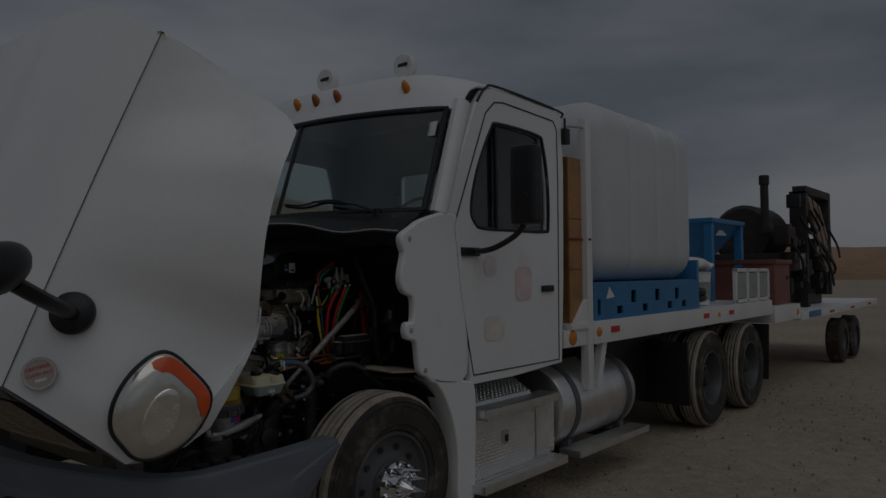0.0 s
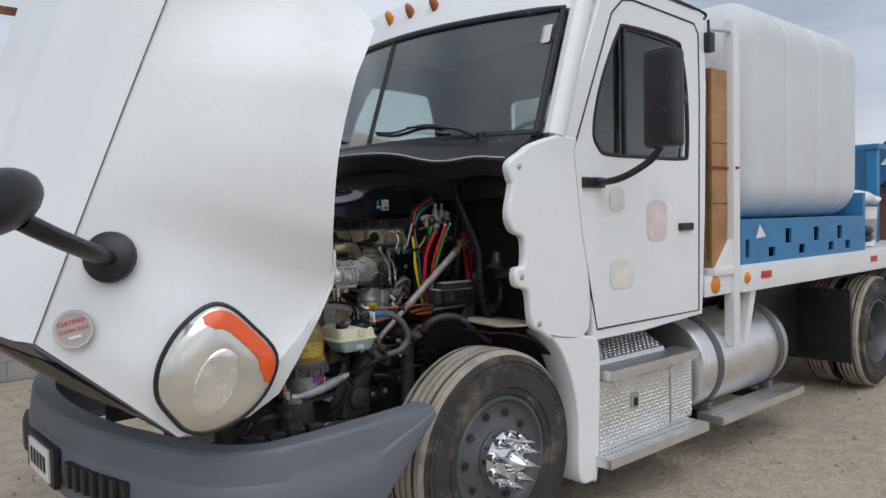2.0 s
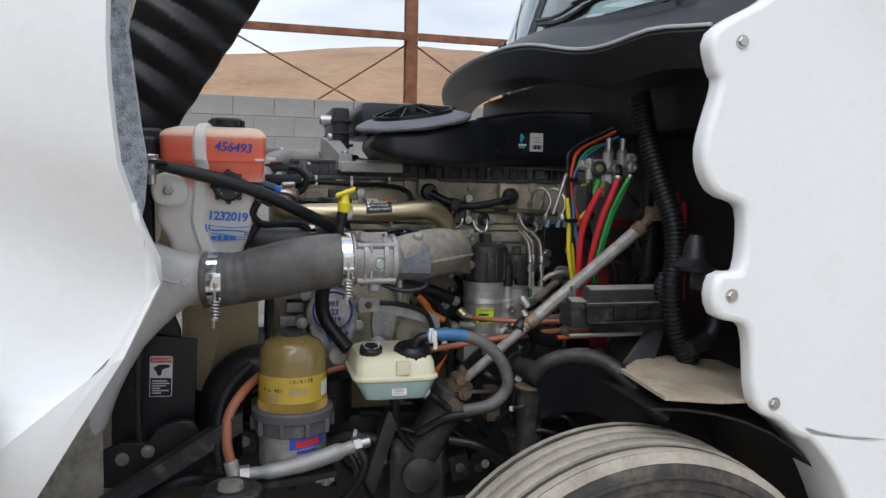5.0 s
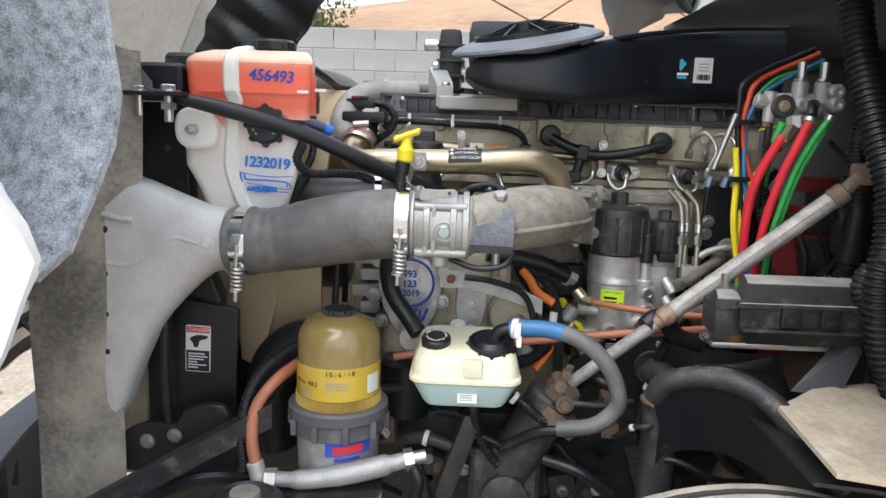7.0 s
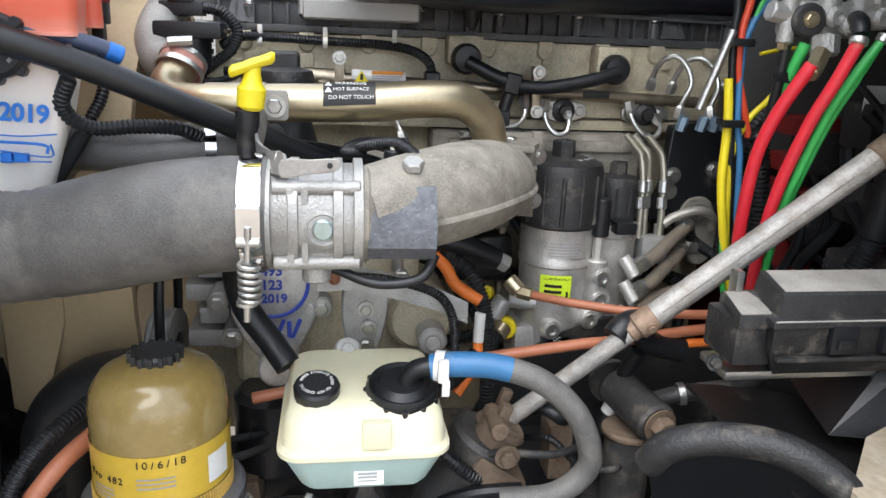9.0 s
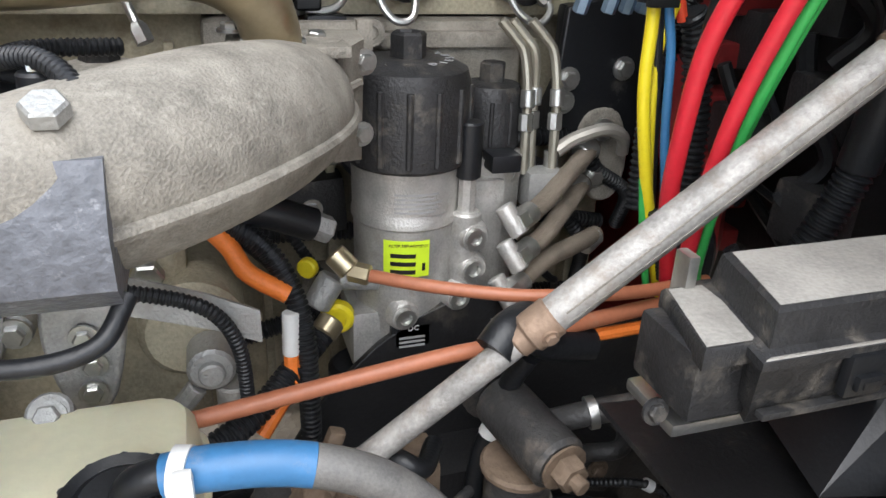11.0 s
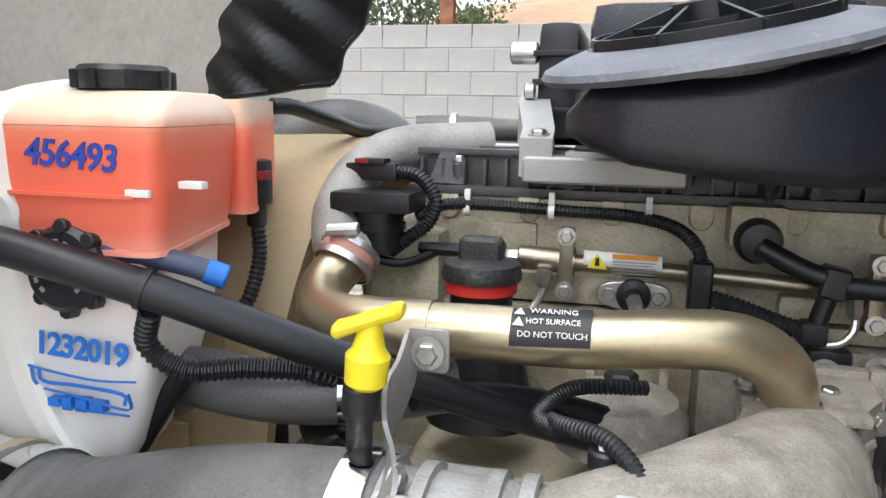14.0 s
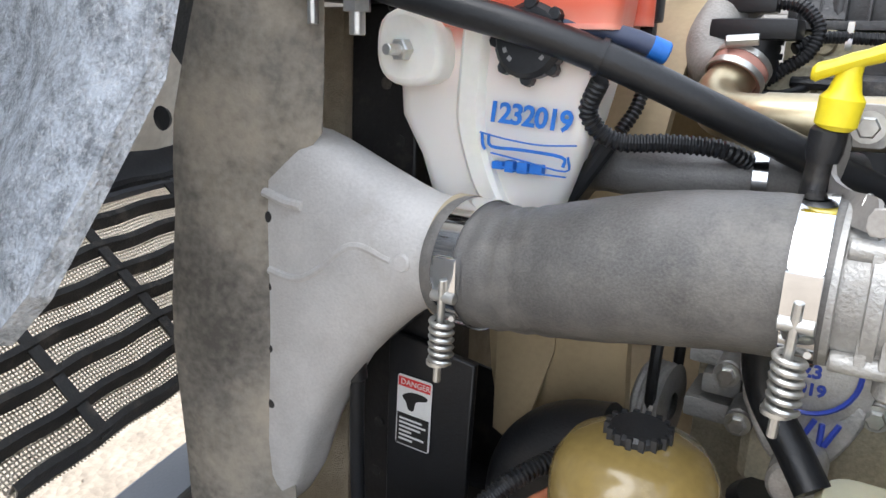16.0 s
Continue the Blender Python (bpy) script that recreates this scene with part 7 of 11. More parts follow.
def charge_air():
    ch = thing("charge_air_hose", (-0.75, 0.54, 1.3), "grey silicone charge air hose with spring clamps", "hose")
    pts = smooth_path([(-0.928, 0.570, 1.297), (-0.89, 0.564, 1.298), (-0.84, 0.558, 1.303), (-0.78, 0.552, 1.316), (-0.72, 0.549, 1.330), (-0.66, 0.548, 1.340), (-0.60, 0.548, 1.345), (-0.575, 0.548, 1.345)], 8)
    n = len(pts)
    rad = []
    for i in range(n):
        u = i / (n - 1)
        r = 0.0665 - 0.0035 * math.exp(-((u - 0.28) / 0.12) ** 2) + 0.002 * math.exp(-((u - 0.62) / 0.2) ** 2)
        r += 0.0025 * math.exp(-((u - 0.02) / 0.03) ** 2) + 0.0010 * math.sin(u * 95)* (1 if 0.03 < u < 0.35 else 0.25)
        rad.append(r)
    part("hose_body", sweep(pts, rad, 40), SILICONE, ch)
    for i, tilt in ((6, 0.05), (n - 7, 0.0)):
        p = pts[i]
        d = (pts[i + 1] - pts[i - 1]).normalized()
        r = rad[i] + 0.0015
        cl = part("clamp_band", lathe([(r, -0.012), (r + 0.002, -0.0125), (r + 0.002, 0.0125), (r, 0.012)], p, d, 40), CHROME, ch, "stainless spring clamp band")
        f = p + Vector((0, -r - 0.006, -0.005))
        part("clamp_bridge", box((f.x - 0.013, f.y - 0.005, f.z - 0.012), (f.x + 0.013, f.y + 0.006, f.z + 0.03), 0.003), CHROME, cl)
        part("clamp_trunnion", rod(f + Vector((-0.013, -0.004, -0.010)), f + Vector((0.013, -0.004, -0.010)), 0.006, 12), STEEL, cl)
        b = f + Vector((0.0, -0.006, -0.012))
        part("clamp_bolt", rod(b + Vector((0, 0, 0.02)), b + Vector((-0.004, 0, -0.088)), 0.004, 10), STEEL, cl)
        coil = [b + Vector((0.0105 * math.cos(a), 0.0105 * math.sin(a), -0.018 - 0.046 * a / (2 * math.pi * 6))) for a in [k * math.pi / 6 for k in range(73)]]
        part("clamp_spring", sweep(coil, 0.0028, 8), STEEL, cl)
        part("spring_seat", lathe([(0, 0), (0.012, 0), (0.012, 0.004), (0, 0.004)], b + Vector((-0.003, 0, -0.068)), (0, 0, 1), 14), STEEL, cl)
    # cast duct that widens to the cooler
    du = thing("charge_air_duct", (-1.08, 0.56, 1.2), "flared cast aluminium charge air outlet duct", "duct")
    secs = []
    spec = []
    for x, top, low in ((-0.925, 1.360, 1.236), (-0.950, 1.360, 1.236), (-0.972, 1.363, 1.230), (-0.995, 1.370, 1.212), (-1.03, 1.383, 1.178), (-1.066, 1.397, 1.138), (-1.10, 1.410, 1.080), (-1.127, 1.418, 1.020), (-1.15, 1.420, 0.950), (-1.175, 1.420, 0.905), (-1.205, 1.418, 0.89)):
        spec.append((x, 0.577, (top + low) / 2, 0.062 - 0.012 * min(1, max(0, (-0.95 - x) / 0.2)), (top - low) / 2))
    for x, y, z, ry, rz in spec:
        e = 2.0 + 2.5 * max(0, (rz - 0.062) / 0.2)
        s = []
        for k in range(36):
            a = 2 * math.pi * k / 36
            ca, sa = math.cos(a), math.sin(a)
            q = (abs(ca) ** e + abs(sa) ** e) ** (-1 / e)
            zz = z + rz * q * sa
            s.append((x - 0.02 * max(0, (1.15 - zz)) * (1 if rz > 0.1 else 0), y + ry * q * ca, zz))
        secs.append(s)
    dd = part("duct_shell", loft(secs), CONE, du)
    part("duct_rib", sweep(smooth_path([(-1.17, 0.528, 1.250), (-1.13, 0.527, 1.247), (-1.095, 0.526, 1.262), (-1.04, 0.524, 1.303), (-0.985, 0.521, 1.296)], 6), 0.0055, 8), CONE, dd)
    part("duct_rib", sweep([(-1.175, 0.529, 1.345), (-1.14, 0.526, 1.338), (-1.115, 0.527, 1.336)], 0.006, 8), CONE, dd)
    part("duct_boss", rod((-0.968, 0.526, 1.298), (-0.968, 0.512, 1.298), 0.010, 14), CONE, dd)
    part("neck_band", lathe([(0.064, -0.008), (0.069, -0.008), (0.069, 0.008), (0.064, 0.008)], (-0.930, 0.573, 1.297), (1, 0, 0), 36), material("tan_sealant", (0.45, 0.38, 0.26), 0.7), dd)


def fuel_filter_module():
    c = Vector((-0.108, 0.905, 0))
    fm = thing("fuel_filter_module", (-0.108, 0.905, 0.98), "grey cast fuel filter housing with black ribbed cap", "filter")
    bm = lathe([(0.069, 1.236), (0.073, 1.240), (0.0735, 1.330), (0.069, 1.346), (0.052, 1.354), (0.02, 1.356), (0, 1.356)], c, (0, 0, 1), 40)
    cap = part("filter_cap", bm, BLACKDUST, fm, "dusty black plastic filter cap")
    for k in range(14):
        a = 2 * math.pi * k / 14
        x, y = c.x + 0.0735 * math.cos(a), c.y + 0.0735 * math.sin(a)
        part("cap_rib", rod((x, y, 1.245), (x, y, 1.330), 0.0042, 8), BLACKDUST, cap)
    part("cap_hex", lathe([(0.021, 1.354), (0.021, 1.381), (0.018, 1.384), (0.014, 1.384), (0.012, 1.379), (0, 1.379)], c, (0, 0, 1), 6), BLACKDUST, cap)
    for k, ch in enumerate("DIESEL"):
        a = radians(-70 + 20 * k)
        p = c + Vector((0.048 * math.cos(a), 0.048 * math.sin(a), 1.3555))
        part("cap_character", text_mesh(ch, 0.014, Matrix.Translation(p) @ Matrix.Rotation(a + math.pi / 2, 4, "Z"), 0.0005), GREYPRINT, cap)
    body = part("filter_body", lathe([(0.045, 0.985), (0.058, 1.0), (0.062, 1.03), (0.0635, 1.10), (0.0645, 1.165), (0.067, 1.168), (0.067, 1.176), (0.0655, 1.179), (0.0665, 1.225), (0.068, 1.236), (0.05, 1.236)], c, (0, 0, 1), 44), CASTLIGHT, fm, "bright cast filter body")
    # white plate with grey lines, and yellow replacement label
    def wrap(x0, x1, z0, z1, r, name, mat, label=""):
        a0, a1 = math.asin((x0 - c.x) / r), math.asin((x1 - c.x) / r)
        rows = [[Vector((c.x + r * math.sin(a0 + (a1 - a0) * i / 8), c.y - r * math.cos(a0 + (a1 - a0) * i / 8), z)) for i in range(9)] for z in (z0, z1)]
        return part(name, sheet(rows, 0), mat, body, label)
    wrap(-0.142, -0.072, 1.186, 1.218, 0.0675, "maker_plate", CASTLIGHT)
    for k in range(5):
        wrap(-0.138, -0.090 + 0.004 * (k % 3), 1.190 + 0.0054 * k, 1.1925 + 0.0054 * k, 0.0680, "plate_line", GREYPRINT)
    wrap(-0.148, -0.095, 1.108, 1.155, 0.0652, "replacement_label", LABELY, "fluorescent yellow filter replacement label")
    for k, (word, s) in enumerate((("FILTER REPLACEMENT", 0.0047), ("", 0.006))):
        if word:
            part("label_word", text_mesh(word, s, facing((-0.1215, 0.839, 1.150), (-0.2, -1, 0)), 0.0003), BLACKINK, body)
    for k in range(3):
        wrap(-0.141, -0.112, 1.112 + 0.0105 * k, 1.1175 + 0.0105 * k, 0.0657, "label_ink", BLACKINK)
        if k == 1:
            wrap(-0.104, -0.100, 1.116, 1.126, 0.0657, "label_ink", BLACKINK)
    # smaller second filter
    c2 = Vector((0.016, 0.955, 0))
    f2 = part("second_cap", lathe([(0.038, 1.232), (0.041, 1.236), (0.041, 1.300), (0.036, 1.312), (0.015, 1.316), (0, 1.316)], c2, (0, 0, 1), 30), BLACKDUST, fm)
    for k in range(10):
        a = 2 * math.pi * k / 10
        part("cap_rib", rod((c2.x + 0.041 * math.cos(a), c2.y + 0.041 * math.sin(a), 1.240), (c2.x + 0.041 * math.cos(a), c2.y + 0.041 * math.sin(a), 1.296), 0.003, 8), BLACKDUST, f2)
    part("cap_hex", lathe([(0.017, 1.314), (0.017, 1.337), (0.014, 1.339), (0, 1.337)], c2, (0, 0, 1), 6), BLACKDUST, f2)
    part("second_body", lathe([(0.030, 1.03), (0.036, 1.06), (0.038, 1.22), (0.040, 1.232), (0.03, 1.232)], c2 + Vector((-0.006, -0.03, 0)), (0, 0, 1), 30), CASTLIGHT, fm)
    part("web", box((-0.075, 0.88, 1.02), (0.015, 0.95, 1.21), 0.012), CASTLIGHT, fm)
    # hand primer and side fittings
    part("hand_primer", joined(rod((-0.044, 0.862, 1.222), (-0.044, 0.862, 1.290), 0.0155, 18)), BLACK, fm, "black hand primer knob")
    part("primer_stem", joined(rod((-0.044, 0.862, 1.175), (-0.044, 0.862, 1.224), 0.011, 8), rod((-0.044, 0.862, 1.07), (-0.044, 0.862, 1.18), 0.019, 16)), CASTLIGHT, fm)
    part("primer_plug", box((-0.012, 0.865, 1.222), (0.026, 0.90, 1.244), 0.004), BLACK, fm)
    for p in ((-0.038, 0.848, 1.150), (-0.038, 0.848, 1.108), (0.022, 0.900, 1.212), (-0.055, 0.845, 1.072), (-0.125, 0.842, 1.055)):
        part("boss", lathe([(0.022, 0), (0.020, 0.010), (0.017, 0.014), (0, 0.014)], Vector(p) + Vector((0, 0.01, 0)), (0.15, -1, 0), 18), CASTLIGHT, fm)
        part("boss_socket", lathe([(0.013, 0), (0.013, 0.006), (0.008, 0.006), (0.007, 0.001), (0, 0.001)], Vector(p) + Vector((0, -0.004, 0)), (0.15, -1, 0), 14), STEEL, fm)
    # braided hoses to the rear flange
    braid = material("braided_hose", (0.25, 0.21, 0.165), 0.55, 0.3, 0.3, 30, 0.9, 700)
    for a, b, e in (((0.010, 0.835, 1.168), (0.055, 0.86, 1.180), (0.160, 0.935, 1.226)), ((0.010, 0.825, 1.125), (0.06, 0.855, 1.140), (0.150, 0.930, 1.178)), ((0.0, 0.82, 1.08), (0.06, 0.85, 1.105), (0.165, 0.905, 1.110))):
        a, b, e = Vector(a), Vector(b), Vector(e)
        hs = part("braided_hose", hose([a, b, b.lerp(e, 0.5) + Vector((0, -0.004, 0.004)), e], 0.0125, 8, 14), braid, fm, "steel braided fuel hose")
        d = (b - a).normalized()
        part("ferrule", rod(a + d * 0.012, a + d * 0.035, 0.0145, 14), STEEL, hs)
        part("hex_union", lathe([(0, 0), (0.016, 0), (0.016, 0.016), (0, 0.016)], a, d, 6), STEEL, hs)
        part("elbow_union", rod(a + Vector((-0.012, 0.012, 0.02)), a + Vector((0.006, -0.006, -0.012)), 0.012, 12), CASTLIGHT, hs)
        part("ferrule", rod(e - d * 0.03, e, 0.0145, 14), STEEL, hs)
    fl = part("rear_flange", plate(smooth_loop([(0.165, 1.265), (0.205, 1.262), (0.225, 1.20), (0.215, 1.15), (0.185, 1.145), (0.165, 1.19), (0.15, 1.23)], 4), (), 0.02, 0.004, Matrix.Translation((0, 0.955, 0)) @ XZ), CASTDIRT, fm)
    bolts([(0.182, 0.950, 1.245), (0.178, 0.950, 1.178)], (0, -1, 0), fl, 0.011)
    # lower valve block
    lb = part("valve_block", box((-0.185, 0.86, 0.975), (-0.055, 0.95, 1.055), 0.012), CASTLIGHT, fm)
    part("yellow_cap", lathe([(0.021, 0), (0.021, 0.012), (0.017, 0.016), (0.012, 0.016), (0.011, 0.012), (0, 0.012)], (-0.200, 0.878, 1.048), (-0.25, -1, 0), 22), YELLOW, fm, "yellow protective cap")
    part("yellow_cap", rod((-0.228, 0.905, 1.105), (-0.235, 0.895, 1.105), 0.013, 14), YELLOW, fm)
    part("pressure_plug", box((-0.140, 0.842, 1.005), (-0.085, 0.870, 1.045), 0.006), BLACK, fm)
    part("plug_word", text_mesh("DC", 0.010, facing((-0.112, 0.8412, 1.036), (0, -1, 0)), 0.0003), PAPER, fm)
    for k in range(3):
        part("plug_line", box((-0.13, 0.8405, 1.010 + 0.006 * k), (-0.097, 0.842, 1.0125 + 0.006 * k), 0), GREYPRINT, fm)
    part("inlet_fitting", joined(rod((-0.200, 0.872, 1.10), (-0.150, 0.868, 1.095), 0.013, 14), rod((-0.228, 0.865, 1.07), (-0.205, 0.87, 1.105), 0.017, 12)), CAST, fm)
    part("drain", rod((-0.135, 0.88, 0.90), (-0.135, 0.88, 0.98), 0.022, 16), STEEL, fm)
    part("lower_filter", rod((-0.165, 0.90, 0.83), (-0.165, 0.90, 0.96), 0.045, 22), BLACK, fm)
    part("tail_plug", rod((-0.02, 0.86, 1.0), (0.0, 0.85, 1.035), 0.012, 12), CAST, fm)


def right_pipes():
    # vertical pipes beside the filters, black bracket with bolts
    for x, o in ((0.052, 0), (0.066, 0.012), (0.092, 0)):
        pp = part("fuel_pipe", hose([(x - 0.030, 0.955, 1.395), (x - 0.012, 0.95, 1.375), (x, 0.945, 1.355), (x + 0.004, 0.935 + o, 1.30), (x + 0.002, 0.925 + o, 1.21)], 0.0062, 7, 10), material("fuel_pipe_steel", (0.36, 0.34, 0.28), 0.4, 0.7) if x == 0.052 else bpy.data.materials["fuel_pipe_steel"], ENGINE)
        for z in (1.315, 1.285, 1.235):
            part("crimp", rod((x + 0.004, 0.935 + o, z), (x + 0.003, 0.931 + o, z - 0.022), 0.0095, 8 if z == 1.285 else 12), STEEL, pp)
    part("pipe_manifold", box((0.055, 0.905, 1.165), (0.105, 0.94, 1.215), 0.006), CAST, ENGINE)
    br = part("black_bracket", plate([(0.115, 1.26), (0.24, 1.22), (0.27, 1.40), (0.20, 1.425), (0.125, 1.405)], (), 0.012, 0.003, Matrix.Translation((0, 0.978, 0)) @ XZ), BLACK, ENGINE, "black steel bracket with two bolts")
    bolts([(0.130, 0.974, 1.318), (0.126, 0.974, 1.288), (0.21, 0.974, 1.33)], (0, -1, 0), br, 0.011)
    part("bracket_box", box((0.125, 0.985, 1.345), (0.245, 1.02, 1.41), 0.012), BLACK, br)
    part("bracket_label", box((0.163, 0.9835, 1.375), (0.186, 0.9845, 1.392), 0), material("pale_yellow_label", (0.75, 0.68, 0.10), 0.5), br)
    part("small_pipe", hose([(0.10, 0.93, 1.235), (0.125, 0.93, 1.250), (0.165, 0.925, 1.262), (0.195, 0.93, 1.25), (0.205, 0.94, 1.225)], 0.009, 7, 10), material("worn_line", (0.38, 0.36, 0.32), 0.5, 0.5), ENGINE)
    for x in (0.098, 0.135, 0.158, 0.18):
        part("pipe_union", rod((x, 0.905, 1.41), (x + 0.004, 0.90, 1.435), 0.009, 6), material("blue_zinc", (0.25, 0.36, 0.50), 0.35, 0.8) if x == 0.098 else bpy.data.materials["blue_zinc"], ENGINE)


for build in (engine_block, fuel_rail, sensor_elbows):
    shifted((0.006, 0.022, 0.004), build)
shifted((-0.035, 0.075, 0.004), front_valve)
hot_tube()
intake()
charge_air()
shifted((0.006, 0.018, 0.004), fuel_filter_module)
right_pipes()

# ---- air cleaner over the engine ----
def air_cleaner():
    ac = thing("air_cleaner", (-0.1, 1.1, 1.61), "black plastic air cleaner housing with round intake grille", "air filter")
    ctr = Vector((-0.345, 0.900, 1.730))
    nrm = Vector((-0.17, -0.16, 1)).normalized()
    q = nrm.to_track_quat("Z", "Y").to_matrix()

    def ring_pt(r, a, h):
        return ctr + q @ Vector((r * math.cos(a), r * math.sin(a), h))
    rim_rows = [[ring_pt(r, 2 * math.pi * k / 56, h) for k in range(57)] for r, h in ((0.120, -0.03), (0.121, 0.012), (0.126, 0.016), (0.150, 0.010), (0.172, 0.002), (0.176, -0.004), (0.172, -0.010), (0.14, -0.012))]
    part("intake_ring", sheet(rim_rows, 0), material("grey_intake_ring", (0.115, 0.122, 0.14), 0.48, 0, 0.2, 14, 0.15, 200, (0.36, 0.37, 0.40), 0.2, 30), ac, "scuffed grey intake ring")
    gr = part("intake_grille", lathe([(0.030, 0.004), (0.034, 0.022), (0.038, 0.024), (0.040, 0.006)], ctr + nrm * 0.022, nrm, 28), BLACK, ac, "black spoked intake grille")
    for k in range(8):
        a = 2 * math.pi * k / 8 + 0.2
        part("grille_spoke", sheet([[ring_pt(0.036, a, 0.044), ring_pt(0.122, a + 0.12, 0.024)], [ring_pt(0.036, a, 0.018), ring_pt(0.122, a + 0.12, -0.004)]], 0.004), BLACK, gr)
    for r, h in ((0.078, 0.026), (0.118, 0.022)):
        part("grille_hoop", lathe([(r - 0.002, -0.016), (r - 0.002, 0.004), (r + 0.002, 0.004), (r + 0.002, -0.016)], ctr + nrm * h, nrm, 48), BLACK, gr)
    part("intake_well", lathe([(0, -0.03), (0.118, -0.03), (0.121, 0.0)], ctr, nrm, 40), CHASSIS, gr)
    # bowl under the ring blending into the long housing
    secs = []
    for x, y0, y1, z0, z1, r in ((-0.485, 0.84, 1.00, 1.640, 1.660, 0.010), (-0.46, 0.80, 1.10, 1.626, 1.684, 0.018), (-0.42, 0.775, 1.25, 1.612, 1.688, 0.022), (-0.33, 0.775, 1.35, 1.600, 1.700, 0.026), (-0.24, 0.79, 1.38, 1.596, 1.713, 0.022), (-0.19, 0.82, 1.40, 1.596, 1.730, 0.022), (-0.14, 0.87, 1.40, 1.597, 1.744, 0.026), (-0.06, 0.955, 1.41, 1.602, 1.758, 0.04), (0.04, 1.01, 1.42, 1.606, 1.775, 0.035), (0.14, 1.03, 1.42, 1.608, 1.785, 0.035), (0.30, 1.03, 1.42, 1.610, 1.79, 0.035)):
        secs.append([(x, y, z) for y, z in rounded(y0, z0, y1, z1, min(r, (z1 - z0) * 0.45), 4)])
    body = part("housing", loft(secs), HOUSING, ac, "smooth black moulded housing")
    part("housing_lip", sweep([(-0.15, 0.875, 1.738), (-0.06, 0.948, 1.760), (0.04, 1.003, 1.777), (0.14, 1.024, 1.788), (0.30, 1.024, 1.793)], 0.006, 8), HOUSING, body)
    # scuffs left by a tool, rim of the moulding
    for a, b, c in (((-0.228, 0.823, 1.692), (-0.222, 0.826, 1.683), (-0.220, 0.828, 1.672)), ((-0.232, 0.821, 1.690), (-0.224, 0.825, 1.676), (-0.214, 0.83, 1.672)), ((-0.115, 0.905, 1.698), (-0.116, 0.902, 1.684), (-0.112, 0.905, 1.672))):
        part("scuff", sweep([a, b, c], 0.0011, 5), material("pale_scuff", (0.5, 0.5, 0.5), 0.7) if "pale_scuff" not in bpy.data.materials else bpy.data.materials["pale_scuff"], body)
    # stickers
    part("barcode_label", box((0.075, 1.0075, 1.655), (0.118, 1.0305, 1.715), 0), PAPER, body, "white barcode label")
    for k in range(8):
        part("barcode_bar", box((0.081 + 0.004 * k, 1.0063, 1.662), (0.083 + 0.004 * k + 0.001 * (k % 3), 1.0078, 1.675), 0), BLACKINK, body)
    for k in range(3):
        part("barcode_line", box((0.083, 1.0063, 1.683 + 0.008 * k), (0.108, 1.0078, 1.685 + 0.008 * k), 0), GREYPRINT, body)
    mk = [(0.028, 1.700), (0.042, 1.712), (0.054, 1.700), (0.041, 1.682)]
    part("maker_mark", plate(mk, (), 0.0012, 0, Matrix.Translation((0, 1.0085, 0)) @ XZ), TEAL, body, "teal diamond maker mark")
    for z, w in ((1.672, 0.018), (1.664, 0.014)):
        part("maker_bar", box((0.041 - w, 1.0055, z), (0.041 + w, 1.0075, z + 0.006), 0), PAPER if z > 1.67 else TEAL, body)
    # outlet boot and the upright end cap at the front
    part("front_end_cap", box((-0.56, 1.18, 1.62), (-0.50, 1.45, 1.79), 0.02), BLACK, ac)
    for z in (1.66, 1.70, 1.74):
        part("end_rib", box((-0.565, 1.17, z), (-0.49, 1.44, z + 0.008), 0.002), BLACK, ac)
    part("end_bolt", rod((-0.60, 1.19, 1.745), (-0.56, 1.19, 1.745), 0.016, 12), STEEL, ac)
    part("end_bolt", rod((-0.575, 1.17, 1.69), (-0.56, 1.17, 1.69), 0.012, 12), STEEL, ac)
    part("top_shell", box((-0.48, 1.06, 1.69), (-0.16, 1.44, 1.80), 0.03), HOUSING, ac)
    part("drain_nipple", lathe([(0.020, 0.03), (0.014, 0.0), (0.006, -0.02), (0, -0.02)], (-0.265, 0.985, 1.585), (0, 0, 1), 14), RUBBER, ac)
    # cast mount under the housing
    mt = thing("cleaner_mount", (-0.46, 1.05, 1.6), "grey cast aluminium mounting bracket", "bracket")
    part("mount_casting", joined(box((-0.552, 1.006, 1.572), (-0.352, 1.075, 1.606), 0.008, 3), box((-0.500, 1.02, 1.600), (-0.36, 1.07, 1.612), 0.004)), CASTSMOOTH, mt)
    part("mount_arm", loft([[(-0.556, 1.010, 1.580), (-0.515, 1.010, 1.580), (-0.515, 1.010, 1.628), (-0.556, 1.010, 1.628)], [(-0.560, 1.06, 1.58), (-0.518, 1.06, 1.58), (-0.518, 1.06, 1.640), (-0.560, 1.06, 1.640)], [(-0.580, 1.15, 1.60), (-0.535, 1.15, 1.60), (-0.535, 1.15, 1.675), (-0.580, 1.15, 1.675)], [(-0.590, 1.26, 1.62), (-0.548, 1.26, 1.62), (-0.548, 1.26, 1.692), (-0.590, 1.26, 1.692)]]), CASTSMOOTH, mt)
    part("mount_bolt", hexbolt((-0.535, 1.03, 1.632), (0, -0.2, 1), 0.010, 0.008), STEEL, mt)
    part("mount_cable", rod((-0.49, 1.045, 1.612), (-0.37, 1.045, 1.598), 0.008, 10), BLACK, mt)


air_cleaner()


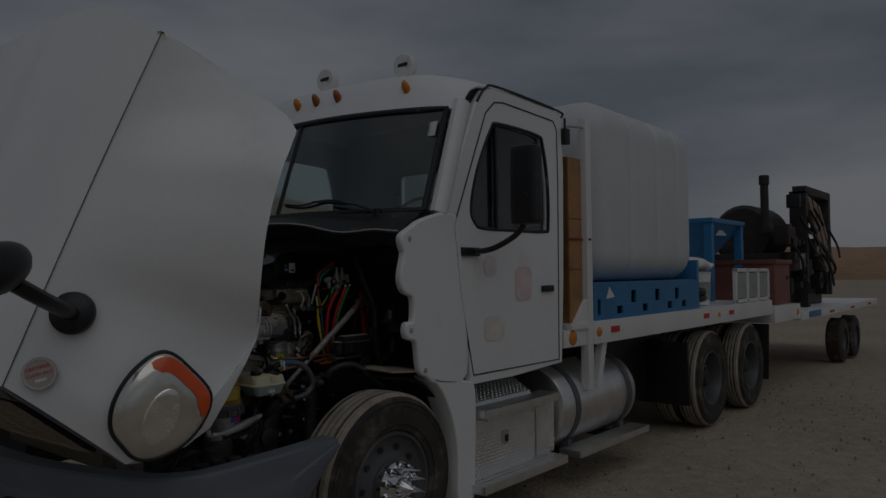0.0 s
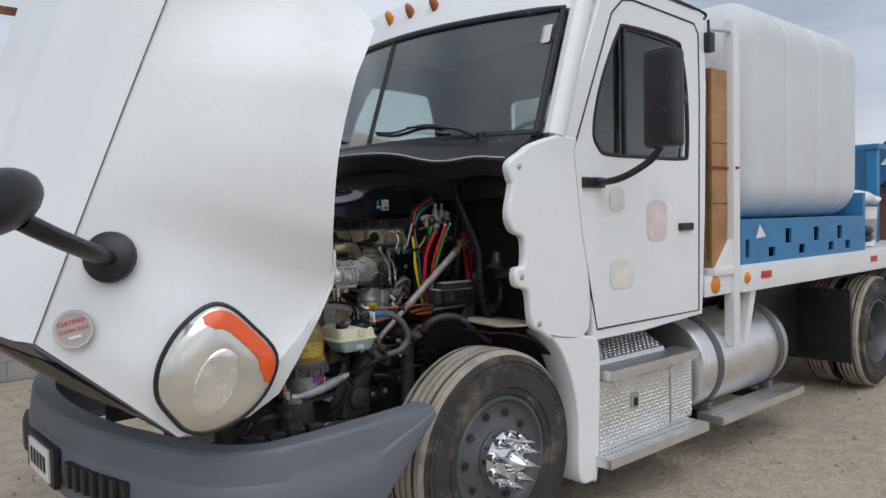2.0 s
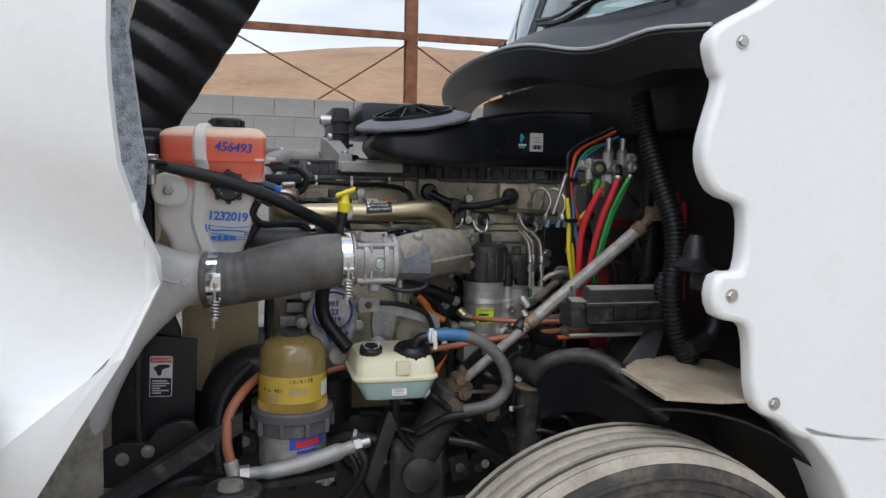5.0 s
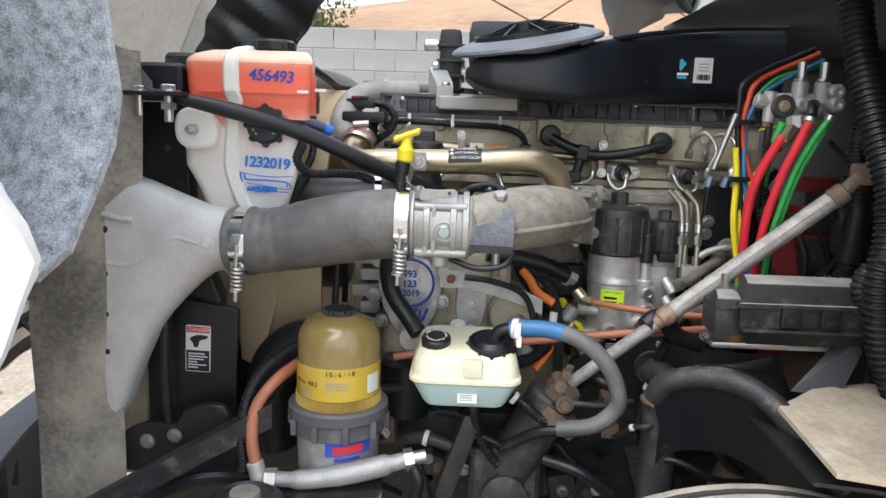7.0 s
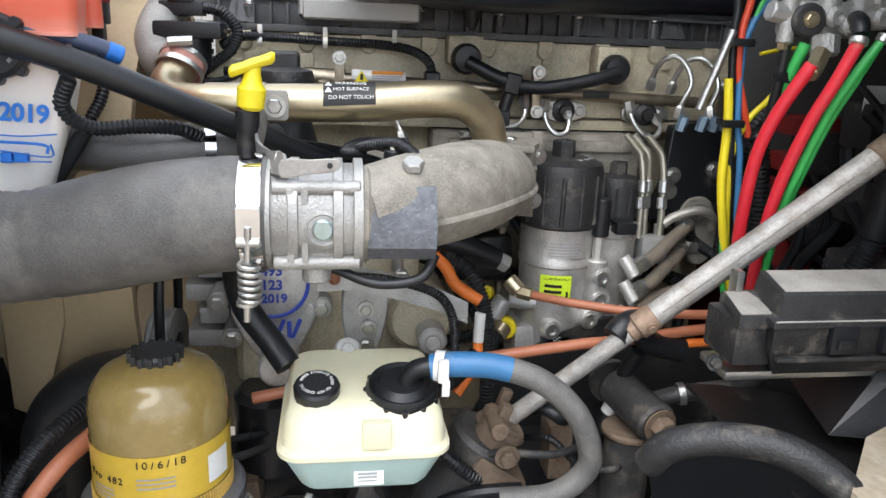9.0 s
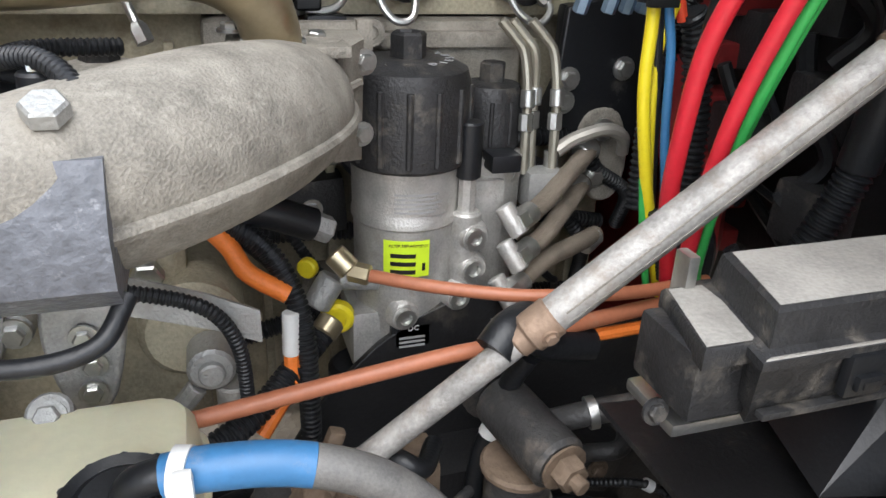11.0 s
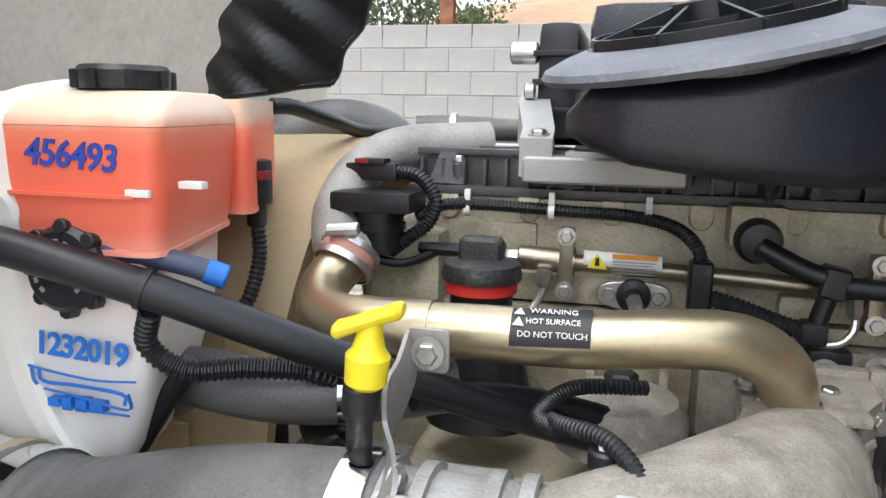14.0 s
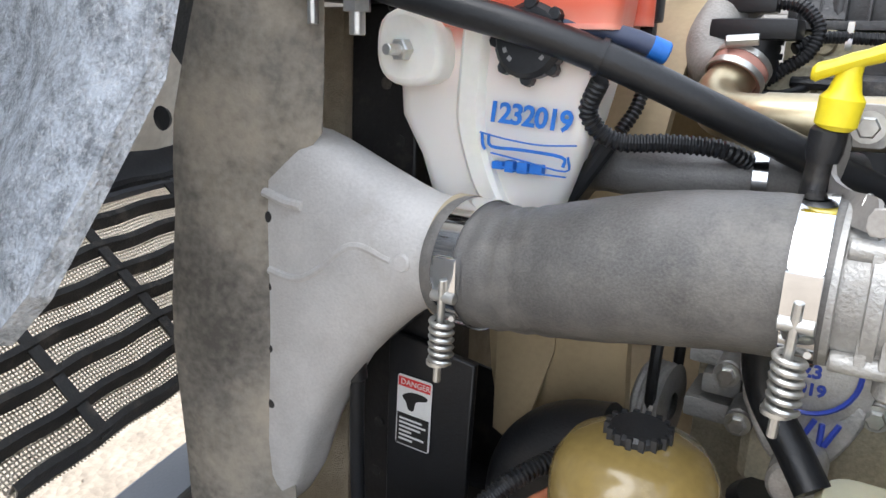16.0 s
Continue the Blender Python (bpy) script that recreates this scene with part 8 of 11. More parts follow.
# ---- coolant tank ----
def coolant_tank():
    ct = thing("coolant_tank", (-0.9, 0.66, 1.33), "translucent coolant tank with red coolant and marker writing", "coolant tank")

    def sec(z, x0, x1, y0, y1, r):
        return [(x - (0.055 * (y - y0) / 0.22 if x > -0.9 else 0), y, z) for x, y in rounded(x0, y0, x1, y1, r, 4)]
    part("tank_lower", loft([sec(1.325, -1.002, -0.855, 0.63, 0.74, 0.02), sec(1.35, -1.008, -0.838, 0.622, 0.76, 0.022), sec(1.395, -1.020, -0.822, 0.615, 0.77, 0.022), sec(1.44, -1.044, -0.808, 0.610, 0.78, 0.022), sec(1.475, -1.044, -0.799, 0.606, 0.785, 0.022), sec(1.479, -1.034, -0.798, 0.604, 0.785, 0.022), sec(1.535, -1.034, -0.795, 0.604, 0.785, 0.022)]), TANKPLA, ct, "milky white lower tank half")
    part("tank_fluid", loft([sec(1.5355, -1.022, -0.786, 0.600, 0.79, 0.022), sec(1.56, -1.026, -0.782, 0.594, 0.80, 0.022), sec(1.60, -1.030, -0.779, 0.592, 0.81, 0.020), sec(1.642, -1.032, -0.777, 0.591, 0.815, 0.020)]), TANKPLA, ct, "orange-red coolant showing through the tank")
    part("tank_top", loft([sec(1.6425, -1.032, -0.777, 0.591, 0.815, 0.020), sec(1.650, -1.030, -0.778, 0.594, 0.813, 0.020), sec(1.660, -1.020, -0.784, 0.606, 0.807, 0.022), sec(1.669, -0.998, -0.795, 0.634, 0.795, 0.024), sec(1.672, -0.975, -0.805, 0.655, 0.785, 0.024)]), TANKPLA, ct, "pale upper tank shoulder")
    part("tank_chamber", loft([[(x - 0.35 * (y - 0.80), y, z) for x, y in rounded(-0.94, 0.80, -0.815, 1.0, 0.02, 4)] for z in (1.56, 1.60, 1.655, 1.668)]), TANKPLA, ct)
    part("chamber_fluid", loft([[(x - 0.35 * (y - 0.80), y, z) for x, y in rounded(-0.942, 0.797, -0.812, 0.97, 0.02, 4)] for z in (1.545, 1.60, 1.63)]), TANKPLA, ct)
    # moulded strap band
    strap = smooth_path([(-0.930, 0.70, 1.680), (-0.934, 0.640, 1.673), (-0.937, 0.606, 1.662), (-0.939, 0.587, 1.646), (-0.939, 0.584, 1.60), (-0.936, 0.585, 1.585), (-0.932, 0.590, 1.570), (-0.936, 0.594, 1.54), (-0.943, 0.598, 1.47), (-0.944, 0.602, 1.435), (-0.928, 0.606, 1.38), (-0.905, 0.613, 1.335)], 5)
    rows = []
    for i, p in enumerate(strap):
        t = (strap[min(i + 1, len(strap) - 1)] - strap[max(i - 1, 0)]).normalized()
        nn = Vector((0, -abs(t.z), abs(t.y))).normalized()
        rows.append([p + Vector((a, 0.006, -0.003)) + nn * b for a, b in ((-0.019, -0.010), (-0.0155, 0.002), (-0.010, 0.0065), (0.010, 0.0065), (0.0155, 0.002), (0.019, -0.010))])
    part("tank_band", sheet(rows, 0.002), COOLPLA, ct, "white moulded band round the tank")
    part("tank_crown", sweep(smooth_path([(-0.935, 0.63, 1.656), (-0.925, 0.67, 1.664), (-0.915, 0.72, 1.662)], 5), 0.018, 10), COOLPLA, ct)
    # flange ear with bolt
    part("tank_ear", plate(smooth_loop([(-1.036, 1.537), (-1.006, 1.547), (-0.976, 1.527), (-0.976, 1.490), (-1.016, 1.482), (-1.038, 1.497)], 4), (), 0.05, 0.008, Matrix.Translation((0, 0.575, 0)) @ XZ), COOLPLA, ct)
    part("ear_bolt", joined(rod((-1.008, 0.575, 1.512), (-1.008, 0.560, 1.512), 0.012, 6), rod((-1.008, 0.57, 1.512), (-1.008, 0.540, 1.512), 0.006, 10)), STEEL, ct)
    # caps
    cap = part("filler_cap", lathe([(0.030, 1.678), (0.030, 1.69), (0.041, 1.690), (0.042, 1.706), (0.038, 1.711), (0, 1.713)], (-0.878, 0.688, -0.016), (0, 0, 1), 16), BLACK, ct, "black screw cap")
    for a in [k * math.pi / 4 for k in range(8)]:
        gx, gy = -0.878 + 0.041 * math.cos(a), 0.688 + 0.041 * math.sin(a)
        part("cap_grip", box((gx - 0.004, gy - 0.004, 1.674), (gx + 0.004, gy + 0.004, 1.691), 0.002), BLACK, cap)
    lc = part("pressure_cap", lathe([(0.024, 0), (0.036, 0.006), (0.037, 0.022), (0.032, 0.027), (0, 0.028)], (-0.872, 0.610, 1.522), (0, -1, 0.1), 24), BLACK, ct, "black round pressure cap")
    for a in [k * math.pi / 4 for k in range(8)]:
        part("cap_lobe", rod((-0.872 + 0.036 * math.cos(a), 0.598, 1.522 + 0.036 * math.sin(a)), (-0.872 + 0.036 * math.cos(a), 0.586, 1.524 + 0.036 * math.sin(a)), 0.007, 8), BLACK, lc)
    for k in range(14):
        a = radians(20 + 23 * k)
        if 150 < 20 + 23 * k < 200:
            continue
        p = (-0.872 + 0.024 * math.cos(a), 0.5812, 1.5245 + 0.024 * math.sin(a))
        part("cap_print", plate([(-0.002, -0.0025), (0.002, -0.0025), (0.002, 0.0025), (-0.002, 0.0025)], (), 0.0004, 0, facing(p, (0, -1, 0.1), roll=math.degrees(a))), GREYPRINT, lc)
    # marker writing
    part("marker_number", text_mesh("456493", 0.031, facing((-0.860, 0.5905, 1.618), (0, -1, 0), roll=-3), 0.0005, 0.15, 0.95, 0.0006), NAVYINK, ct, "hand-written blue number")
    part("marker_number", text_mesh("1232019", 0.0295, facing((-0.874, 0.6025, 1.449), (0, -1, 0), roll=-3), 0.0005, 0.05, 0.92, 0.0008), MARKBLUE, ct, "hand-written blue date number")

    def ink(pts, r=0.0019):
        part("marker_stroke", sweep(smooth_path([(x, y - 0.001, z - 0.012) for x, y, z in pts], 4), r, 6, squash=0.5), MARKBLUE, ct)
    ink([(-0.928, 0.601, 1.442), (-0.90, 0.6035, 1.437), (-0.86, 0.6035, 1.434), (-0.82, 0.603, 1.437)])
    ink([(-0.926, 0.602, 1.442), (-0.925, 0.602, 1.430), (-0.922, 0.603, 1.424)])
    ink([(-0.918, 0.602, 1.441), (-0.915, 0.603, 1.428), (-0.88, 0.604, 1.427), (-0.835, 0.604, 1.424), (-0.833, 0.604, 1.414)])
    ink([(-0.915, 0.603, 1.421), (-0.88, 0.605, 1.416), (-0.83, 0.604, 1.410), (-0.828, 0.603, 1.425)])
    ink([(-0.91, 0.604, 1.411), (-0.89, 0.605, 1.405), (-0.83, 0.605, 1.404)])
    for x, w, h in ((-0.908, 0.006, 0.004), (-0.894, 0.005, 0.006), (-0.879, 0.006, 0.006), (-0.863, 0.007, 0.005)):
        part("ink_bar", box((x - w, 0.603, 1.396 - h), (x + w, 0.6125, 1.396 + h), 0.001), MARKBLUE, ct)
    for x, z in ((-0.798, 1.587), (-0.770, 1.592)):
        part("level_mark", box((x - 0.011, 0.589 if x < -0.78 else 0.62, z), (x + 0.011, 0.593 if x < -0.78 else 0.63, z + 0.006), 0.001), PAPER, ct)
    part("tank_seam", loft([sec(1.536, -1.026, -0.783, 0.596, 0.80, 0.024), sec(1.541, -1.026, -0.783, 0.596, 0.80, 0.024)]), TANKPLA, ct)
    part("tank_step", loft([sec(1.585, -1.0, -0.80, 0.588, 0.60, 0.005), sec(1.588, -1.0, -0.80, 0.588, 0.60, 0.005)]), TANKPLA, ct)
    # level sensor with its cable
    sn = part("level_sensor", joined(box((-0.848, 0.830, 1.550), (-0.818, 0.860, 1.602), 0.006), box((-0.841, 0.835, 1.525), (-0.824, 0.855, 1.552), 0.005)), BLACK, ct)
    part("sensor_clip", box((-0.822, 0.828, 1.580), (-0.815, 0.848, 1.590), 0.001), REDPAINT, sn)
    part("sensor_cable", conduit([(-0.832, 0.845, 1.530), (-0.828, 0.840, 1.49), (-0.830, 0.82, 1.45), (-0.842, 0.80, 1.42)], 0.009, 0.006), RUBBER, sn)


coolant_tank()


def hoses_front():
    h = thing("support_bar", (-1.06, 0.55, 1.57), "black bent steel support bar across the engine bay", "bar")
    pts = smooth_path([(-1.105, 0.545, 1.578), (-1.06, 0.547, 1.576), (-1.0, 0.553, 1.565), (-0.94, 0.562, 1.552), (-0.86, 0.575, 1.532), (-0.78, 0.602, 1.503), (-0.70, 0.64, 1.465), (-0.62, 0.685, 1.425), (-0.54, 0.735, 1.385), (-0.46, 0.78, 1.35), (-0.40, 0.82, 1.325)], 6)
    n = len(pts)
    bm = bmesh.new()
    part("bar", sweep(pts, [0.010 if i < 10 else 0.012 + 0.004 * min(1, (i - 10) / 8) for i in range(n)], 16, squash=1.0), BLACK, h)
    part("bar_flat", box((-1.135, 0.512, 1.573), (-1.005, 0.556, 1.581), 0.004), BLACK, h)
    part("bar_bolt", joined(hexbolt((-1.040, 0.534, 1.583), (0, 0, 1), 0.015, 0.012), rod((-1.040, 0.534, 1.525), (-1.040, 0.534, 1.575), 0.0085, 12), lathe([(0, 0), (0.015, 0), (0.015, 0.013), (0, 0.013)], (-1.040, 0.534, 1.548), (0, 0, 1), 6)), STEEL, h, "large zinc bolt and nut")
    part("bar_bolt", joined(hexbolt((-1.093, 0.527, 1.582), (0, 0, 1), 0.010, 0.009), rod((-1.093, 0.527, 1.535), (-1.093, 0.527, 1.575), 0.006, 10)), STEEL, h)
    part("bar_wing", sheet([[Vector((-1.15, 0.545, 1.58)), Vector((-1.155, 0.575, 1.645))], [Vector((-1.10, 0.548, 1.58)), Vector((-1.13, 0.580, 1.650))], [Vector((-1.075, 0.55, 1.58)), Vector((-1.085, 0.57, 1.60))]], 0.004), BLACKDUST, h)
    part("bar_tie", lathe([(0.0165, -0.003), (0.0185, -0.003), (0.0185, 0.003), (0.0165, 0.003)], (-0.80, 0.595, 1.511), (0.8, 0.25, -0.3), 16), BLACK, h)
    hs = thing("coolant_hoses", (-0.8, 0.7, 1.4), "black rubber coolant hoses and conduits at the engine front", "hose")
    part("lower_hose", hose([(-0.88, 0.74, 1.36), (-0.855, 0.72, 1.385), (-0.82, 0.70, 1.395), (-0.76, 0.695, 1.392), (-0.70, 0.70, 1.392), (-0.64, 0.72, 1.395), (-0.58, 0.76, 1.395)], 0.030, 7, 18), SILICONE, hs)
    part("hose_band", lathe([(0.031, -0.007), (0.033, -0.007), (0.033, 0.007), (0.031, 0.007)], (-0.665, 0.71, 1.394), (1, 0.2, 0), 22), CHROME, hs)
    part("wire_conduit", conduit([(-0.80, 0.60, 1.49), (-0.815, 0.615, 1.455), (-0.79, 0.63, 1.43), (-0.74, 0.65, 1.43), (-0.69, 0.67, 1.425), (-0.665, 0.70, 1.40), (-0.665, 0.70, 1.36)], 0.010, 0.006), RUBBER, hs)
    part("small_hose", hose([(-0.845, 0.605, 1.540), (-0.82, 0.610, 1.537), (-0.780, 0.622, 1.528), (-0.753, 0.634, 1.517)], 0.010, 7, 12), material("navy_hose", (0.05, 0.065, 0.12), 0.45), hs)
    part("hose_tip", rod((-0.765, 0.629, 1.522), (-0.749, 0.637, 1.515), 0.0112, 12), MARKBLUE, hs)
    part("vent_hose", hose([(-0.885, 0.99, 1.662), (-0.868, 1.02, 1.661), (-0.846, 1.10, 1.643), (-0.826, 1.20, 1.625), (-0.739, 1.30, 1.621)], 0.011, 7, 12), RUBBER, hs)
    part("top_hose", hose([(-0.78, 1.31, 1.632), (-0.719, 1.325, 1.634), (-0.596, 1.34, 1.628), (-0.45, 1.36, 1.62)], 0.020, 6, 16), SILICONE, hs)
    part("radiator_hose", hose([(-1.03, 1.22, 1.58), (-0.965, 1.24, 1.622), (-0.90, 1.28, 1.636), (-0.835, 1.31, 1.618), (-0.80, 1.33, 1.575)], 0.042, 7, 20), SILICONE, hs)
    part("hose_band", lathe([(0.021, -0.005), (0.0235, -0.005), (0.0235, 0.005), (0.021, 0.005)], (-0.717, 1.326, 1.634), (1, 0.1, 0), 20), STEEL, hs)
    part("drop_hose", hose([(-0.62, 0.66, 1.30), (-0.635, 0.69, 1.23), (-0.625, 0.70, 1.17), (-0.59, 0.69, 1.12), (-0.565, 0.67, 1.09)], 0.019, 7, 14), RUBBER, hs)
    # big dark hose behind the fuel filter
    part("charge_hose", hose([(-0.90, 0.72, 0.80), (-0.90, 0.72, 0.90), (-0.885, 0.71, 0.985), (-0.84, 0.70, 1.035), (-0.78, 0.70, 1.05)], 0.058, 7, 20), RUBBER, hs)
    part("arm_rod", rod((-0.875, 0.645, 1.31), (-0.80, 0.655, 1.43), 0.010, 10), BLACK, hs)


hoses_front()


# ---- radiator end, baffle and shroud ----
def radiator_end():
    rd = thing("radiator", (-1.2, 1.2, 0.75), "black radiator and cooler pack with side frame", "radiator")
    part("core", box((-1.30, 0.66, 0.74), (-1.16, 1.75, 1.56), 0.01), MESH, rd)
    part("side_frame", plate([(-1.17, 0.76), (-1.015, 0.76), (-1.0, 0.95), (-1.0, 1.15), (-1.02, 1.2), (-1.06, 1.30), (-1.06, 1.56), (-1.15, 1.56)], (), 0.05, 0.004, Matrix.Translation((0, 0.670, 0)) @ XZ), CHASSIS, rd, "black radiator side frame with holes")
    part("fan_guard_panel", plate([(-1.085, 0.88), (-0.965, 0.88), (-0.955, 1.13), (-1.08, 1.15)], (), 0.012, 0.003, Matrix.Translation((0, 0.654, 0)) @ XZ), BLACK, rd)
    for x, z in ((-1.10, 1.47), (-1.08, 1.40), (-1.10, 1.34), (-1.11, 1.0), (-1.115, 0.92), (-1.10, 1.53), (-1.075, 1.52)):
        part("frame_hole", lathe([(0, 0), (0.008, 0), (0.008, 0.001), (0, 0.001)], (x, 0.669, z), (0, -1, 0), 12), BLACKDUST, rd)
    # danger label
    m = facing((-1.040, 0.652, 1.042), (0, -1, 0), roll=-2)
    dl = part("danger_label", plate(rounded(-0.027, -0.052, 0.027, 0.052, 0.004, 3), (), 0.0014, 0, m), PAPER, rd, "danger label with red head and black text block")
    part("label_head", plate([(-0.025, 0.036), (0.025, 0.036), (0.025, 0.049), (-0.025, 0.049)], (), 0.001, 0, m @ Matrix.Translation((0, 0, 0.0014))), PRINTRED, dl)
    part("label_word", text_mesh("DANGER", 0.0115, m @ Matrix.Translation((0.002, 0.0425, 0.0026)), 0.0003), PAPER, dl)
    part("label_block", plate([(-0.025, -0.050), (0.025, -0.050), (0.025, -0.004), (-0.025, -0.004)], (), 0.001, 0, m @ Matrix.Translation((0, 0, 0.0014))), BLACKINK, dl)
    part("label_shape", plate(smooth_loop([(-0.018, 0.022), (-0.004, 0.030), (0.018, 0.030), (0.020, 0.024), (0.004, 0.018), (0.0, 0.004), (-0.008, 0.004), (-0.012, 0.014)], 3), (), 0.001, 0, m @ Matrix.Translation((0, 0, 0.0014))), BLACKINK, dl)
    for k, w in enumerate((0.036, 0.042, 0.034, 0.020, 0.040, 0.022)):
        part("label_bar", plate([(-0.021, -0.0125 - 0.0062 * k), (-0.021 + w, -0.0125 - 0.0062 * k), (-0.021 + w, -0.0098 - 0.0062 * k), (-0.021, -0.0098 - 0.0062 * k)], (), 0.0006, 0, m @ Matrix.Translation((0, 0, 0.0024))), PAPER, dl)
    # overflow tube
    part("drain_tube", hose([(-1.0, 0.60, 1.22), (-1.035, 0.592, 1.185), (-1.075, 0.588, 1.145), (-1.085, 0.588, 1.08), (-1.085, 0.588, 0.95), (-1.078, 0.585, 0.86), (-1.07, 0.58, 0.78)], 0.0095, 7, 12), RUBBER, rd)
    part("tube_clip", rod((-1.087, 0.588, 1.125), (-1.085, 0.588, 1.105), 0.014, 12), BLACK, rd)
    part("lower_bracket", plate(smooth_loop([(-1.19, 0.80), (-1.19, 0.86), (-1.12, 0.90), (-1.06, 0.895), (-1.04, 0.93), (-0.98, 0.945), (-0.95, 0.92), (-0.945, 0.80)], 2), (), 0.02, 0.004, Matrix.Translation((0, 0.57, 0)) @ XZ), CHASSIS, rd)
    bolts([(-1.062, 0.565, 0.88), (-1.12, 0.565, 0.865)], (0, -1, 0), rd, 0.011)
    # top bracket ears over the frame
    part("top_bracket", joined(box((-1.19, 0.56, 1.565), (-1.06, 0.70, 1.575), 0.003), box((-1.13, 0.60, 1.575), (-1.04, 0.74, 1.64), 0.018, 3)), BLACK, rd)
    part("side_block", box((-1.10, 0.66, 1.55), (-1.03, 0.78, 1.665), 0.02, 3), BLACKDUST, rd)
    # dusty rubber side baffle with rivets
    rows = []
    for j in range(17):
        v = j / 16
        z = 0.72 + (1.665 - 0.72) * v
        xl = -1.31 + 0.022 * math.exp(-((z - 1.33) / 0.12) ** 2) + 0.42 * max(0, z - 1.40)
        xr = -1.163 + 0.012 * max(0, (z - 1.0)) + (0.055 * min(1, max(0, (z - 1.38) / 0.05)))
        row = []
        for i in range(9):
            u = i / 8
            row.append(Vector((xl + (xr - xl) * u, 0.50 + 0.05 * u - 0.02 * math.sin(3.1 * u) + 0.006 * math.sin(9 * v), z + 0.01 * math.sin(5 * u))))
        rows.append(row)
    bf = part("side_baffle", sheet(rows, 0.006), material("dusty_baffle_rubber", (0.20, 0.185, 0.16), 0.8, 0, 0.45, 5, 0.35, 90, (0.50, 0.44, 0.35), 0.5, 5), rd, "dusty grey rubber radiator side baffle")
    for x, z in ((-1.169, 1.401), (-1.172, 1.315), (-1.174, 1.228), (-1.176, 1.146), (-1.177, 1.069)):
        part("baffle_rivet", lathe([(0, 0.006), (0.006, 0.005), (0.011, 0.0)], (x, 0.532, z), (0, -1, 0), 12), CHASSIS, bf)
    part("hood_cable", hose([(-1.18, 0.53, 1.575), (-1.22, 0.50, 1.57), (-1.32, 0.44, 1.545), (-1.5, 0.36, 1.50)], 0.004, 6, 8), STEEL, rd, "thin steel hood cable")
    part("cable_eye", lathe([(0.007, 0), (0.007, 0.03), (0, 0.03)], (-1.18, 0.53, 1.575), (-1, -0.5, -0.1), 10), STEEL, rd)
    # upright wing plate behind
    part("wing_plate", plate(smooth_loop([(-1.37, 1.56), (-1.34, 1.62), (-1.22, 1.675), (-1.19, 1.66), (-1.15, 1.60), (-1.16, 1.50), (-1.30, 1.46), (-1.38, 1.50)], 3), (), 0.006, 0.001, Matrix.Translation((0, 0.575, 0)) @ XZ), BLACKDUST, rd)
    # tan shroud behind
    sh = thing("fan_shroud", (-0.95, 0.9, 0.9), "tan plastic fan shroud sheets", "shroud")
    part("shroud_sheet", plate([(-0.985, 0.98), (-0.945, 0.96), (-0.90, 1.12), (-0.895, 1.30), (-0.985, 1.30)], (), 0.006, 0.001, Matrix.Translation((0, 0.78, 0)) @ XZ), TAN, sh)
    part("shroud_sheet", plate([(-0.945, 0.90), (-0.90, 0.90), (-0.868, 1.12), (-0.865, 1.40), (-0.90, 1.42), (-0.945, 1.28)], (), 0.006, 0.001, Matrix.Translation((0, 0.82, 0)) @ XZ), TAN, sh)
    part("shroud_panel", plate([(-1.13, 1.25), (-0.985, 1.25), (-0.947, 1.566), (-1.06, 1.585)], (), 0.012, 0.002, Matrix.Translation((0, 1.28, 0)) @ XZ), TAN, sh)
    part("shroud_ring", lathe([(0.42, -0.10), (0.44, -0.10), (0.44, 0.10), (0.42, 0.10)], (-0.90, 1.22, 1.18), (1, 0, 0), 48), TAN, sh)
    part("lower_shield", plate([(-1.12, 0.60), (-0.82, 0.60), (-0.82, 0.95), (-0.90, 1.02), (-1.12, 1.05)], (), 0.006, 0.001, Matrix.Translation((0, 0.84, 0)) @ XZ), CHASSIS, sh)
    part("front_shield", box((-0.93, 0.90, 0.70), (-0.84, 0.93, 1.30), 0.006), CHASSIS, sh)
    part("fan_hub", rod((-0.92, 1.22, 1.18), (-0.80, 1.22, 1.18), 0.12, 24), CHASSIS, sh)


radiator_end()


